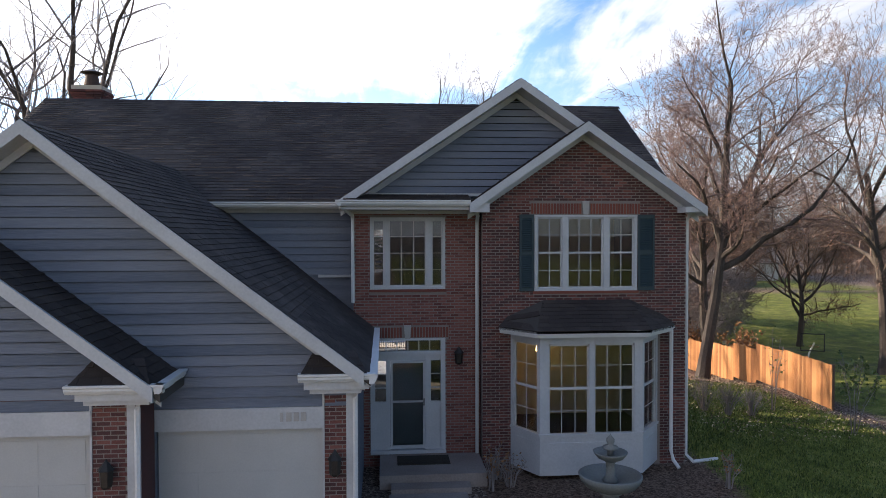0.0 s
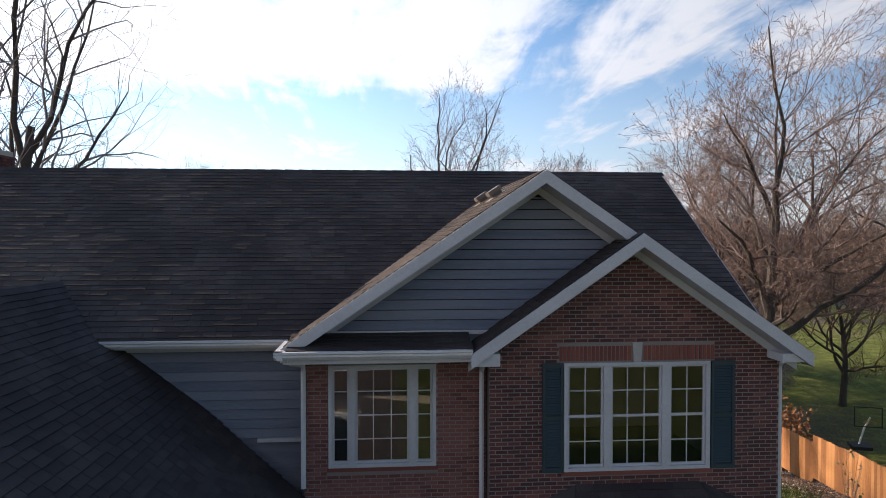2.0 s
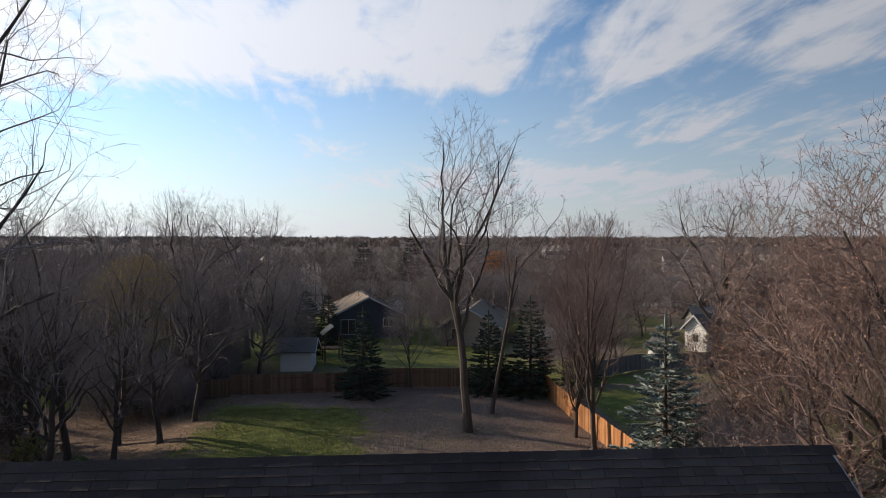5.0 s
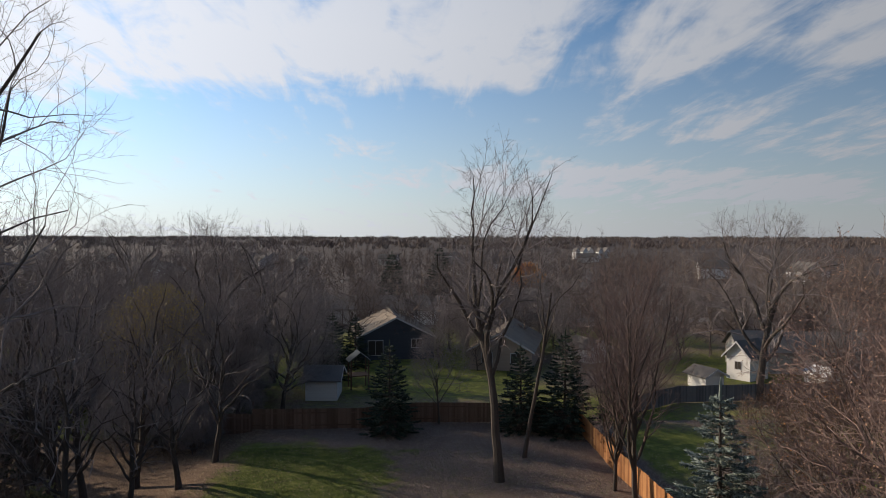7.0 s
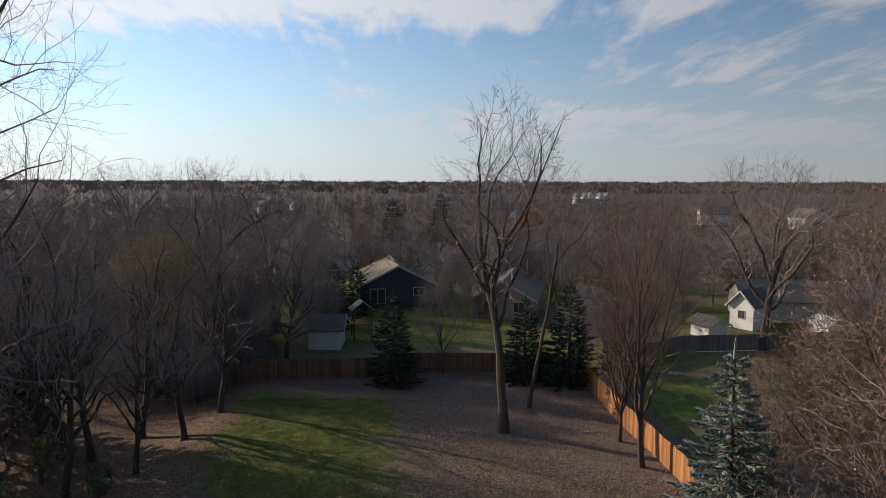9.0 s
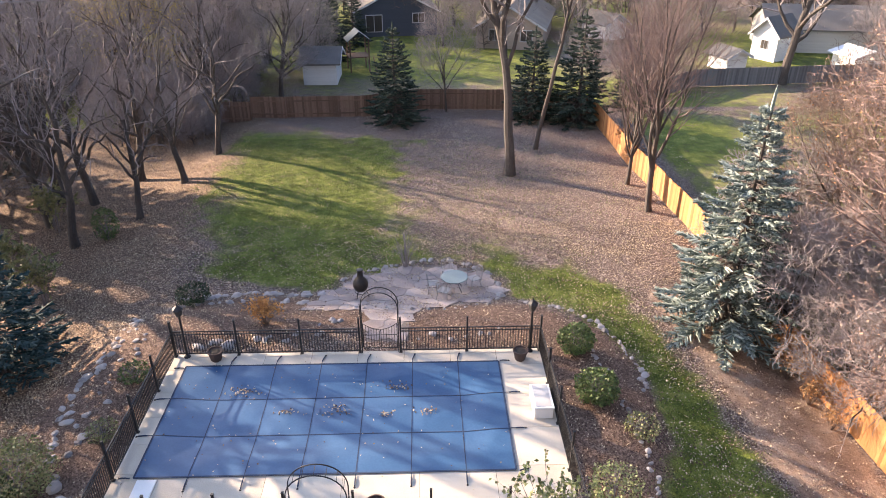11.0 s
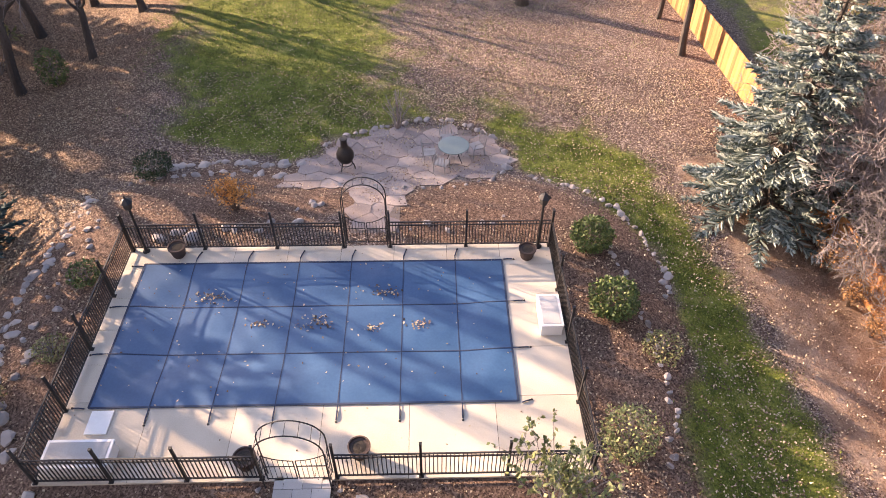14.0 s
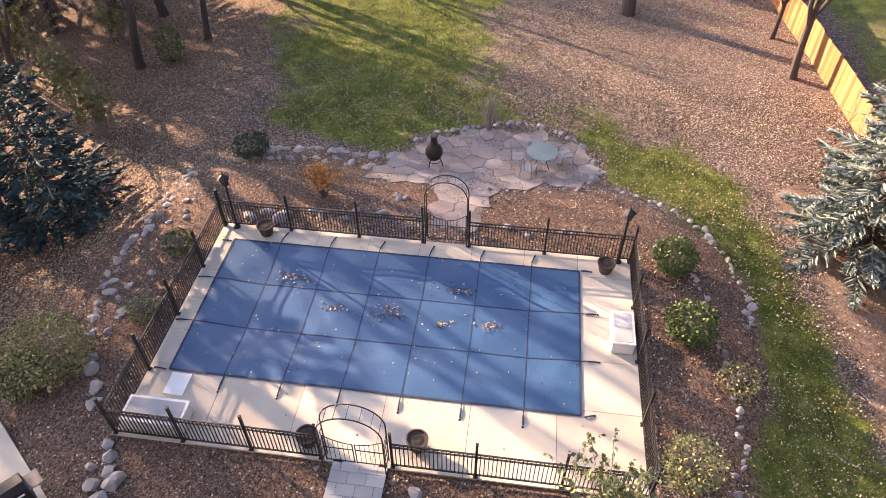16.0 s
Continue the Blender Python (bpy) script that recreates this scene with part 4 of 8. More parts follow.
for x in (7.95, -9.72):
    bm = bmesh.new()
    prism(bm, [(0, EAVE_Y, EAVE_Z - 0.01), (0, RIDGE_Y, RIDGE_Z - 0.01), (0, 27.5, EAVE_Z - 0.01), (0, 27.5, EAVE_Z - 0.2), (0, RIDGE_Y, RIDGE_Z - 0.2), (0, EAVE_Y, EAVE_Z - 0.2)], (x, 0, 0), (x + 0.03, 0, 0))
    part("rake_board", bm, M_TRIM, house)
gutter(house, -3.75, -0.58, 18.66, 6.0)
gutter(house, -9.7, 7.95, 27.2, 6.0)
part("rear_fascia", boxes((-9.7, 7.95, 27.5, 27.53, 5.82, 6.02)), M_TRIM, house)
part("rear_gutter", boxes((-9.7, 7.95, 27.535, 27.55, 5.9, 6.05), (-9.7, 7.95, 27.55, 27.64, 5.9, 5.92), (-9.7, 7.95, 27.64, 27.67, 5.9, 6.06)), M_GUTTER, house, "white gutter along the rear eave")
part("soffit", boxes((-4.2, -0.5, 18.8, 19.1, 5.84, 5.87)), M_TRIM, house)

# siding gable over the entrance
GAX, GAZ, GAS, GAY = 3.62, 8.82, 0.677, 17.75
roof("gable_roof", (-0.5, 18.74, 6.03), (-0.5, GAY, 6.03), (GAX, GAY, GAZ), (GAX, 23.0, GAZ), house, "sunlit brown-grey shingle slope with two vents", singles=300)
roof("gable_roof", (5.13, GAY, GAZ - GAS * 1.51), (5.13, 21.43, GAZ - GAS * 1.51), (GAX, 23.0, GAZ), (GAX, GAY, GAZ), house)
gable_wall = part("gable_wall", boxes((0.4, 6.6, 18.36, 18.5, 5.9, 6.2)), M_SIDING, house, "grey-blue lap siding gable")
siding(gable_wall, 18.34, 6.2, GAZ - 0.4, lambda z: (GAX - (GAZ - 0.30 - z) / GAS, GAX + (GAZ - 0.30 - z) / GAS))
part("base_trim", boxes((0.2, 6.4, 18.28, 18.335, 6.12, 6.19)), M_TRIM, gable_wall)
rake(house, -0.55, 6.0, GAX, GAZ - 0.012, GAY, soffit_to=18.33)
rake(house, 5.13, GAZ - GAS * 1.51 - 0.012, GAX, GAZ - 0.012, GAY, soffit_to=18.33)
roof("pent_roof", (-0.45, 17.55, 5.99), (2.44, 17.55, 5.99), (2.44, 18.28, 6.16), (-0.45, 18.28, 6.16), house, "narrow strip of shingles under the gable", thick=0.06)
gutter(house, -0.62, 2.42, 17.46, 5.99)
gutter_y(house, 17.47, 18.66, -0.62, 5.99, side=-1)
part("cornice", boxes((-0.5, 2.44, 17.6, WA - 0.01, 5.78, 5.86), (-0.5, 2.44, 17.6, 17.64, 5.86, 5.985), (-0.3, 2.74, WA - 0.05, WA - 0.008, 5.70, 5.78)), M_TRIM, house)
downspout(house, [(-0.45, 17.6, 5.86), (-0.42, 17.7, 5.78), (-0.27, 18.2, 5.66), (-0.27, 18.28, 5.55), (-0.27, 18.28, 3.62)], "white downspout")
downspout(house, [(2.5, 17.6, 5.86), (2.55, 17.75, 5.76), (2.66, 18.1, 5.66), (2.66, 18.25, 5.5), (2.66, 18.25, 0.0), (2.68, 18.05, -0.2)], "white downspout")
downspout(house, [(7.74, 17.7, 5.86), (7.73, 17.9, 5.7), (7.72, 18.05, 5.55), (7.72, 18.05, -0.1), (7.85, 17.9, -0.25), (8.6, 18.2, -0.3)], "white downspout")
downspout(house, [(7.22, 17.74, 3.0), (7.22, 17.74, 0.1), (7.25, 17.66, -0.12), (7.32, 17.5, -0.26)], "white downspout")

# brick gable
roof("gable_roof", (2.43, 18.7, GBZ - GBS * 2.70), (2.43, 17.5, GBZ - GBS * 2.70), (GBX, 17.5, GBZ + 0.01), (GBX, 21.45, GBZ + 0.01), house)
roof("gable_roof", (7.95, 17.5, GBZ - GBS * 2.82), (7.95, 18.74, GBZ - GBS * 2.82), (GBX, 21.45, GBZ + 0.01), (GBX, 17.5, GBZ + 0.01), house)
rake(house, 2.4, GBZ - GBS * 2.73, GBX, GBZ - 0.005, 17.5, soffit_to=WB - 0.006)
rake(house, 7.95, GBZ - GBS * 2.82, GBX, GBZ - 0.005, 17.5, soffit_to=WB - 0.006)
part("eave_return", boxes((2.4, 2.85, 17.5, WB - 0.008, 5.72, 5.92), (7.45, 7.98, 17.5, WB - 0.008, 5.72, 5.85), (7.68, 7.98, WB, 18.7, 5.72, 5.85)), M_TRIM, house)
for x, y in ((3.2, 21.08), (3.22, 19.53)):
    zr = GAZ - GAS * (GAX - x)
    v = part("roof_vent", boxes((-0.13, 0.13, -0.2, 0.2, 0.07, 0.15)), M_METAL_VENT, house, "low box vent on the shingles", at=pose(x - 0.1, y, zr - 0.06, 0, -math.degrees(math.atan(GAS)), 0))
    part("flange", boxes((-0.21, 0.18, -0.26, 0.26, 0.0, 0.014), (-0.1, 0.1, -0.15, 0.15, 0.014, 0.07)), M_METAL_VENT, v)

# chimney
chim = part("chimney", boxes((-9.05, -8.25, 24.2, 24.95, 8.4, 9.62)), M_MORTAR, house, "red brick chimney with a clay pot and metal cap")
for k in range(17):
    z = 8.42 + 0.076 * k
    grow = 0.03 * max(0, k - 13)
    for i in range(4):
        xa = -9.07 - grow + (0.82 + 2 * grow) * i / 4
        for ya, yb in ((24.18 - grow, 24.24), (24.91, 24.97 + grow)):
            part("brick", boxes((xa + 0.004, xa + (0.82 + 2 * grow) / 4 - 0.004, ya, yb, z, z + 0.066)), M_BRICK, chim)
    for xa, xb in ((-9.07 - grow, -9.01), (-8.29, -8.23 + grow)):
        for j in range(3):
            ya = 24.245 + 0.66 * j / 3
            part("brick", boxes((xa, xb, ya, ya + 0.214, z, z + 0.066)), M_BRICK, chim)
part("crown", boxes((-9.1, -8.2, 24.15, 25.0, 9.71, 9.84)), M_CONCRETE, chim)
bm = bmesh.new()
lathe(bm, [(0.22, 9.84), (0.24, 9.9), (0.18, 10.2), (0.2, 10.24)], (-8.65, 24.57, 0), 16)
part("chimney_pot", bm, M_POT, chim)
bm = bmesh.new()
lathe(bm, [(0.3, 10.28), (0.34, 10.3), (0.1, 10.4), (0.02, 10.41)], (-8.65, 24.57, 0), 16)
part("cap", bm, M_BRONZE, chim)
part("strut", boxes((-8.86, -8.84, 24.56, 24.58, 10.2, 10.3), (-8.46, -8.44, 24.56, 24.58, 10.2, 10.3)), M_BRONZE, chim)

# ---- garage ----
garage = thing("garage", "attached garage with grey-blue siding gables, brick piers and white doors", "garage")
GX, GZ, GS, GY = -4.86, 6.92, 0.767, 13.1
roof("garage_roof", (0.25, 18.3, 3.0), (0.25, 12.7, 3.0), (GX, 12.7, GZ), (GX, 20.1, GZ), garage, "steep dark shingle slope running back to the house")
roof("garage_roof", (-9.97, 12.7, 3.0), (-9.97, 19.0, 3.0), (GX, 20.1, GZ), (GX, 12.7, GZ), garage)
gspan = lambda z: (max(-9.6, GX - (GZ - 0.30 - z) / GS), min(-0.03, GX + (GZ - 0.30 - z) / GS))
DR = (-3.11, -0.49, -0.3, 2.13)
front = part("wall", boxes(*wall_boxes(-9.6, -0.03, -0.4, 3.1, [DR], GY, GY + 0.15)), M_SIDING, garage, "garage front of grey-blue lap siding")
siding(front, GY - 0.005, 2.48, GZ - 0.36, gspan)
bm = bmesh.new()
prism(bm, [(-9.6, 0, 3.1), (-0.03, 0, 3.1), (GX + 0.05, 0, GZ - 0.32), (GX - 0.05, 0, GZ - 0.32)], (0, GY + 0.012, 0), (0, GY + 0.15, 0))
part("gable_core", bm, M_SIDING, front)
rake(garage, 0.15, GZ - GS * 5.01, GX, GZ - 0.012, 12.7, h=0.22, soffit_to=GY - 0.03)
rake(garage, -9.9, GZ - GS * 5.04, GX, GZ - 0.012, 12.7, h=0.22, soffit_to=GY - 0.03)
part("lintel", boxes((-3.11, -0.5, GY - 0.05, GY - 0.002, 2.13, 2.475), (-1.93, -1.68, GY - 0.065, GY - 0.052, 2.16, 2.47)), M_TRIM, garage, "white board over the garage door")
part("side_wall", boxes((-0.2, -0.03, GY + 0.16, WA - 0.01, -0.4, 3.0)), M_SIDING, garage)


def garage_door(x0, x1, z1, y):
    d = part("garage_door", boxes((x0, x1, y, y + 0.05, -0.3, z1)), M_GARAGE, garage, "off-white panelled garage door")
    for r in range(4):
        za = -0.28 + r * (z1 + 0.28) / 4
        for c in range(4):
            xa = x0 + 0.06 + c * (x1 - x0 - 0.06) / 4
            part("panel", boxes((xa, xa + (x1 - x0 - 0.06) / 4 - 0.08, y - 0.005, y - 0.001, za + 0.09, za + (z1 + 0.28) / 4 - 0.09)), M_GARAGE, d)


def pier(x0, x1, y, zt, depth):
    p = part("brick_pier", boxes((x0, x1, y, y + depth, -0.4, zt)), M_MORTAR, garage, "red brick pier")
    lay_bricks(p, y, -0.36, zt - 0.05, lambda z: (x0, x1), [])
    return p


garage_door(-3.09, -0.51, 2.13, GY + 0.06)
pier(-0.49, -0.145, GY - 0.02, 2.78, 0.1)
part("corner_board", boxes((-0.145, -0.02, GY - 0.045, GY + 0.1, -0.4, 2.78), (-0.52, -0.49, GY - 0.04, GY + 0.06, -0.3, 2.78)), M_TRIM, garage)
part("eave_return", boxes((-0.78, 0.22, 12.78, GY - 0.05, 2.80, 2.92), (-0.70, 0.1, 12.86, GY - 0.05, 2.72, 2.80)), M_TRIM, garage)
gutter(garage, -0.86, 0.34, 12.66, 3.06)
gutter_y(garage, 12.67, 18.25, 0.36, 3.03)
roof("pent_roof", (-0.82, 12.72, 3.06), (0.2, 12.72, 3.06), (0.0, GY, 3.35), (-0.66, GY, 3.35), garage, thick=0.05)
downspout(garage, [(0.28, 12.78, 2.94), (0.24, 12.85, 2.86), (0.03, 13.0, 2.74), (0.0, 13.02, 2.6), (0.0, 13.02, -0.2)])

SX, SZ, SY = -5.9, 5.49, 12.3               # lower gable to the left
DL = (-6.5, -3.76, -0.3, 2.33)
roof("garage_roof", (-2.66, 13.09, 3.0), (-2.66, 11.9, 3.0), (SX, 11.9, SZ), (SX, 13.09, SZ), garage)
roof("garage_roof", (-9.14, 11.9, 3.0), (-9.14, 13.09, 3.0), (SX, 13.09, SZ), (SX, 11.9, SZ), garage)
lowwall = part("wall", boxes(*wall_boxes(-8.7, -3.11, -0.4, 2.95, [DL], SY, SY + 0.15), (-3.26, -3.11, SY + 0.16, GY - 0.06, -0.4, 2.95)), M_BRICK, garage, "lower garage front of grey-blue siding")
siding(lowwall, SY - 0.005, 2.68, SZ - 0.36, lambda z: (max(-8.7, SX - (SZ - 0.3 - z) / GS), min(-3.72, SX + (SZ - 0.3 - z) / GS)))
rake(garage, -2.75, SZ - GS * 3.15, SX, SZ - 0.012, 11.9, h=0.21, soffit_to=SY - 0.03)
part("lintel", boxes((-6.6, -3.74, SY - 0.05, SY - 0.002, 2.33, 2.675)), M_TRIM, garage)
garage_door(-6.48, -3.78, 2.33, SY + 0.06)
pier(-3.73, -3.24, SY - 0.02, 2.84, 0.1)
part("corner_board", boxes((-3.24, -3.12, SY - 0.045, SY - 0.002, -0.4, 2.84), (-3.76, -3.73, SY - 0.04, SY + 0.04, -0.3, 2.84)), M_TRIM, garage)
part("eave_return", boxes((-3.84, -2.76, 11.98, SY - 0.05, 2.88, 3.0), (-3.76, -2.86, 12.06, SY - 0.05, 2.80, 2.88)), M_TRIM, garage)
gutter(garage, -3.95, -2.62, 11.86, 3.12)
gutter_y(garage, 11.87, 13.05, -2.6, 3.12)
roof("pent_roof", (-3.9, 11.92, 3.12), (-2.8, 11.92, 3.12), (-3.0, SY, 3.42), (-3.7, SY, 3.42), garage, thick=0.05)
downspout(garage, [(-2.7, 12.0, 3.0), (-2.76, 12.1, 2.94), (-3.05, 12.2, 2.82), (-3.08, 12.22, 2.7), (-3.08, 12.22, -0.2)])


# room behind the bay: added plain wall to catch glow, lit floor lamp
inner = part("interior_wall", boxes((2.6, 7.4, 21.6, 21.7, -0.1, 2.98)), M_ROOM, None)
tagged(inner, "added cream painted wall that catches the lamp glow behind the bay window", "wall", kind="structure")
lamp = thing("floor_lamp", "lit floor lamp with a warm fabric shade behind the bay", "lamp", pose(4.72, 20.4, 0.0))
bm = bmesh.new()
lathe(bm, [(0.0, 0.0), (0.15, 0.0), (0.15, 0.02), (0.02, 0.05), (0.0, 0.05)], sides=16)
part("base", bm, M_BRONZE, lamp)
bm = bmesh.new()
tube(bm, [(0, 0, 0.04), (0, 0, 2.1)], 0.014, 8)
part("pole", bm, M_BRONZE, lamp)
bm = bmesh.new()
lathe(bm, [(0.16, 2.05), (0.1, 2.42), (0.09, 2.42), (0.15, 2.05)], sides=18)
part("shade", bm, M_SHADE, lamp, "glowing warm fabric shade")
# added wall upstairs that blocks the bright view out through the rear windows
inner = part("interior_wall", boxes((2.9, 7.4, 22.4, 22.5, 3.1, 5.9)), M_ROOM, None)
tagged(inner, "added cream painted wall that blocks the bright view through the upper front room", "wall", kind="structure")

# ---- front garden ----
porch = thing("porch", "concrete porch slab with brown mats before the entrance", "porch", kind="structure")
part("slab", boxes((0.35, 2.7, 16.85, WA - 0.06, -0.4, 0.0)), M_FLAG, porch)
part("step", boxes((0.6, 2.3, 16.45, 16.84, -0.4, -0.16)), M_FLAG, porch)
tagged(part("door_mat", boxes((0.75, 1.95, 17.5, 18.1, 0.0, 0.025)), M_SOIL, None), "dark woven mat on the porch slab", "mat")
path = thing("front_path", "grey concrete path leading to the porch", "path", kind="structure")
for i in range(5):
    part("slab", boxes((0.55, 2.2, 8.0 + i * 1.69, 9.67 + i * 1.69, -0.4, -0.25)), M_FLAG, path)
drive = thing("driveway", "pale concrete driveway before the garage doors", "driveway", kind="structure")
for i in range(4):
    for j in range(3):
        part("slab", boxes((-6.6 + 2.2 * j, -4.41 + 2.2 * j, -2 + 3.4 * i, 1.39 + 3.4 * i, -0.45, -0.26)), M_CONCRETE, drive)


def fountain(x, y):
    f = thing("fountain", "grey cast-stone fountain with two tiers, dry", "fountain", pose(x, y, -0.3))
    for name, prof in (("pedestal", [(0.28, 0), (0.3, 0.04), (0.2, 0.1), (0.16, 0.3), (0.24, 0.36), (0.22, 0.4)]),
                       ("basin", [(0.22, 0.38), (0.5, 0.5), (0.6, 0.62), (0.63, 0.72), (0.6, 0.74), (0.55, 0.66), (0.2, 0.56), (0.1, 0.56)]),
                       ("column", [(0.13, 0.55), (0.16, 0.6), (0.09, 0.7), (0.09, 0.95), (0.13, 1.0)]),
                       ("bowl", [(0.1, 0.98), (0.26, 1.06), (0.33, 1.15), (0.34, 1.18), (0.3, 1.17), (0.1, 1.1)]),
                       ("finial", [(0.06, 1.08), (0.07, 1.2), (0.15, 1.24), (0.15, 1.28), (0.05, 1.32), (0.08, 1.38), (0.08, 1.43), (0.02, 1.5), (0.005, 1.54)])):
        bm = bmesh.new()
        lathe(bm, prof, sides=28)
        part(name, bm, M_CASTSTONE, f, smooth=True)


fountain(4.95, 15.35)


def wall_lantern(x, y, z):
    f = thing("wall_lantern", "black lantern on the brick wall", "lantern", pose(x, y, z))
    part("bracket", boxes((-0.04, 0.04, -0.02, 0.0, -0.12, 0.12), (-0.012, 0.012, -0.12, -0.02, 0.05, 0.075)), M_IRON, f)
    bm = bmesh.new()
    lathe(bm, [(0.05, -0.16), (0.085, -0.12), (0.1, 0.1), (0.11, 0.11)], (0, -0.13, 0), 6)
    part("glass", bm, M_BRONZE, f)
    bm = bmesh.new()
    lathe(bm, [(0.12, 0.11), (0.05, 0.2), (0.02, 0.24), (0.005, 0.27)], (0, -0.13, 0), 6)
    part("cap", bm, M_IRON, f)


wall_lantern(2.22, WA - 0.01, 2.3)
wall_lantern(-3.49, SY - 0.03, 1.75)
wall_lantern(-0.32, GY - 0.03, 1.55)
for i, w in enumerate((0.05, 0.085, 0.08, 0.085)):
    x = -1.16 + 0.115 * i
    part("plate", boxes((x - w / 2, x + w / 2, GY - 0.062, GY - 0.0505, 2.25, 2.39)), M_KEYSTONE, garage, "plain pale bars on the lintel")

# ---- pool ----
DX0, DX1, DY0, DY1 = -7.78, 5.72, 33.3, 41.35
CX0, CX1, CY0, CY1 = -7.12, 4.08, 35.4, 40.6
deck = thing("pool_deck", "cream concrete pool deck with sawn joints", "deck", kind="structure")


def deck_slabs(x0, x1, y0, y1, nx, ny):
    for i in range(nx):
        for j in range(ny):
            a, b = x0 + (x1 - x0) * i / nx, x0 + (x1 - x0) * (i + 1) / nx
            c, d = y0 + (y1 - y0) * j / ny, y0 + (y1 - y0) * (j + 1) / ny
            bm = boxes((a + 0.006, b - 0.006, c + 0.006, d - 0.006, -0.3, 0.0))
            part("slab", bm, M_CONCRETE, deck)


deck_slabs(DX0, DX1, DY0, CY0 + 0.18, 6, 1)
deck_slabs(DX0, DX1, CY1 - 0.18, DY1, 8, 1)
deck_slabs(DX0, CX0 + 0.18, CY0 + 0.18, CY1 - 0.18, 1, 4)
deck_slabs(CX1 - 0.18, DX1, CY0 + 0.18, CY1 - 0.18, 1, 3)
part("bed", boxes((DX0 + 0.02, DX1 - 0.02, DY0 + 0.02, CY0 + 0.1, -0.3, -0.012), (DX0 + 0.02, DX1 - 0.02, CY1 - 0.1, DY1 - 0.02, -0.3, -0.012),
                  (DX0 + 0.02, CX0 + 0.1, CY0 + 0.1, CY1 - 0.1, -0.3, -0.012), (CX1 - 0.1, DX1 - 0.02, CY0 + 0.1, CY1 - 0.1, -0.3, -0.012)), M_SOIL, deck)
pool = thing("pool", "rectangular pool under a winter safety cover", "pool", kind="structure")
part("shell", boxes((CX0 + 0.2, CX1 - 0.2, CY0 + 0.2, CY0 + 0.3, -1.5, -0.02), (CX0 + 0.2, CX1 - 0.2, CY1 - 0.3, CY1 - 0.2, -1.5, -0.02),
                    (CX0 + 0.2, CX0 + 0.3, CY0 + 0.3, CY1 - 0.3, -1.5, -0.02), (CX1 - 0.3, CX1 - 0.2, CY0 + 0.3, CY1 - 0.3, -1.5, -0.02)), M_PLASTIC, pool)

cover = thing("pool_cover", "blue woven safety cover with dark straps, strewn with leaves", "pool cover")


def cover_z(x, y):
    u, v = (x - CX0) / (CX1 - CX0), (y - CY0) / (CY1 - CY0)
    edge = min(min(u, 1 - u) * (CX1 - CX0), min(v, 1 - v) * (CY1 - CY0))
    sag = -0.10 * smooth01(0.15, 1.6, edge)
    pu, pv = ((x - (-5.55)) / 1.63) % 1.0, ((y - CY0) / 1.733) % 1.0
    puff = 0.03 * math.sin(math.pi * pu) * math.sin(math.pi * pv)
    return 0.022 + sag + puff * smooth01(0.1, 0.8, edge) + 0.008 * fbm(x, y, 1.3)


def make_cover():
    nx, ny = 120, 60
    verts, faces = [], []
    for j in range(ny + 1):
        for i in range(nx + 1):
            x, y = CX0 + (CX1 - CX0) * i / nx, CY0 + (CY1 - CY0) * j / ny
            verts.append((x, y, cover_z(x, y)))
    for j in range(ny):
        for i in range(nx):
            k = j * (nx + 1) + i
            faces.append((k, k + 1, k + nx + 2, k + nx + 1))
    me = pymesh("fabric", verts, faces, M_COVER)
    for p in me.polygons:
        p.use_smooth = True
    part("fabric", me, M_COVER, cover)


make_cover()


def ribbon(pts, w, dz=0.006):
    """A flat strap along points on the cover."""
    bm = bmesh.new()
    prev = None
    for i, p in enumerate(pts):
        p = Vector(p)
        d = (Vector(pts[min(i + 1, len(pts) - 1)]) - Vector(pts[max(i - 1, 0)])).normalized()
        n = Vector((-d.y, d.x, 0)) * w / 2
        q = [bm.verts.new(p + n + Vector((0, 0, dz))), bm.verts.new(p - n + Vector((0, 0, dz))), bm.verts.new(p - n), bm.verts.new(p + n)]
        if prev:
            for k in range(4):
                bm.faces.new((prev[k], prev[(k + 1) % 4], q[(k + 1) % 4], q[k]))
        prev = q
    return bm


def anchor(x, y, dx, dy):
    """A strap's end on the deck with its spring and brass anchor."""
    a, b = Vector((x, y, 0.03)), Vector((x + dx * 0.28, y + dy * 0.28, 0.02))
    bm = bmesh.new()
    tube(bm, [a, (a + b) / 2 + Vector((0, 0, 0.01)), b], 0.022, 6)
    part("spring", bm, M_STRAP, cover)
    bm = bmesh.new()
    lathe(bm, [(0.035, 0.0), (0.03, 0.012), (0.012, 0.02), (0.012, 0.04)], b + Vector((dx * 0.05, dy * 0.05, -0.02)), 8)
    part("anchor", bm, M_BRONZE, cover)


STRAP_X = [-5.55 + 1.63 * i for i in range(6)]
STRAP_Y = [CY0 + 1.733, CY0 + 3.466]
for x in STRAP_X:
    part("strap", ribbon([(x, CY0 - 0.2 + (CY1 - CY0 + 0.4) * k / 40, max(cover_z(x, min(max(CY0 - 0.2 + (CY1 - CY0 + 0.4) * k / 40, CY0), CY1)), -0.2) + 0.004) for k in range(41)], 0.03), M_STRAP, cover)
    anchor(x, CY0 - 0.2, 0, -1), anchor(x, CY1 + 0.2, 0.25, 0.97)
for y in STRAP_Y:
    part("strap", ribbon([(CX0 - 0.2 + (CX1 - CX0 + 0.4) * k / 60, y, cover_z(min(max(CX0 - 0.2 + (CX1 - CX0 + 0.4) * k / 60, CX0), CX1), y) + 0.005) for k in range(61)], 0.03), M_STRAP, cover)
    anchor(CX0 - 0.2, y, -1, -0.05), anchor(CX1 + 0.2, y, 1, 0.1)
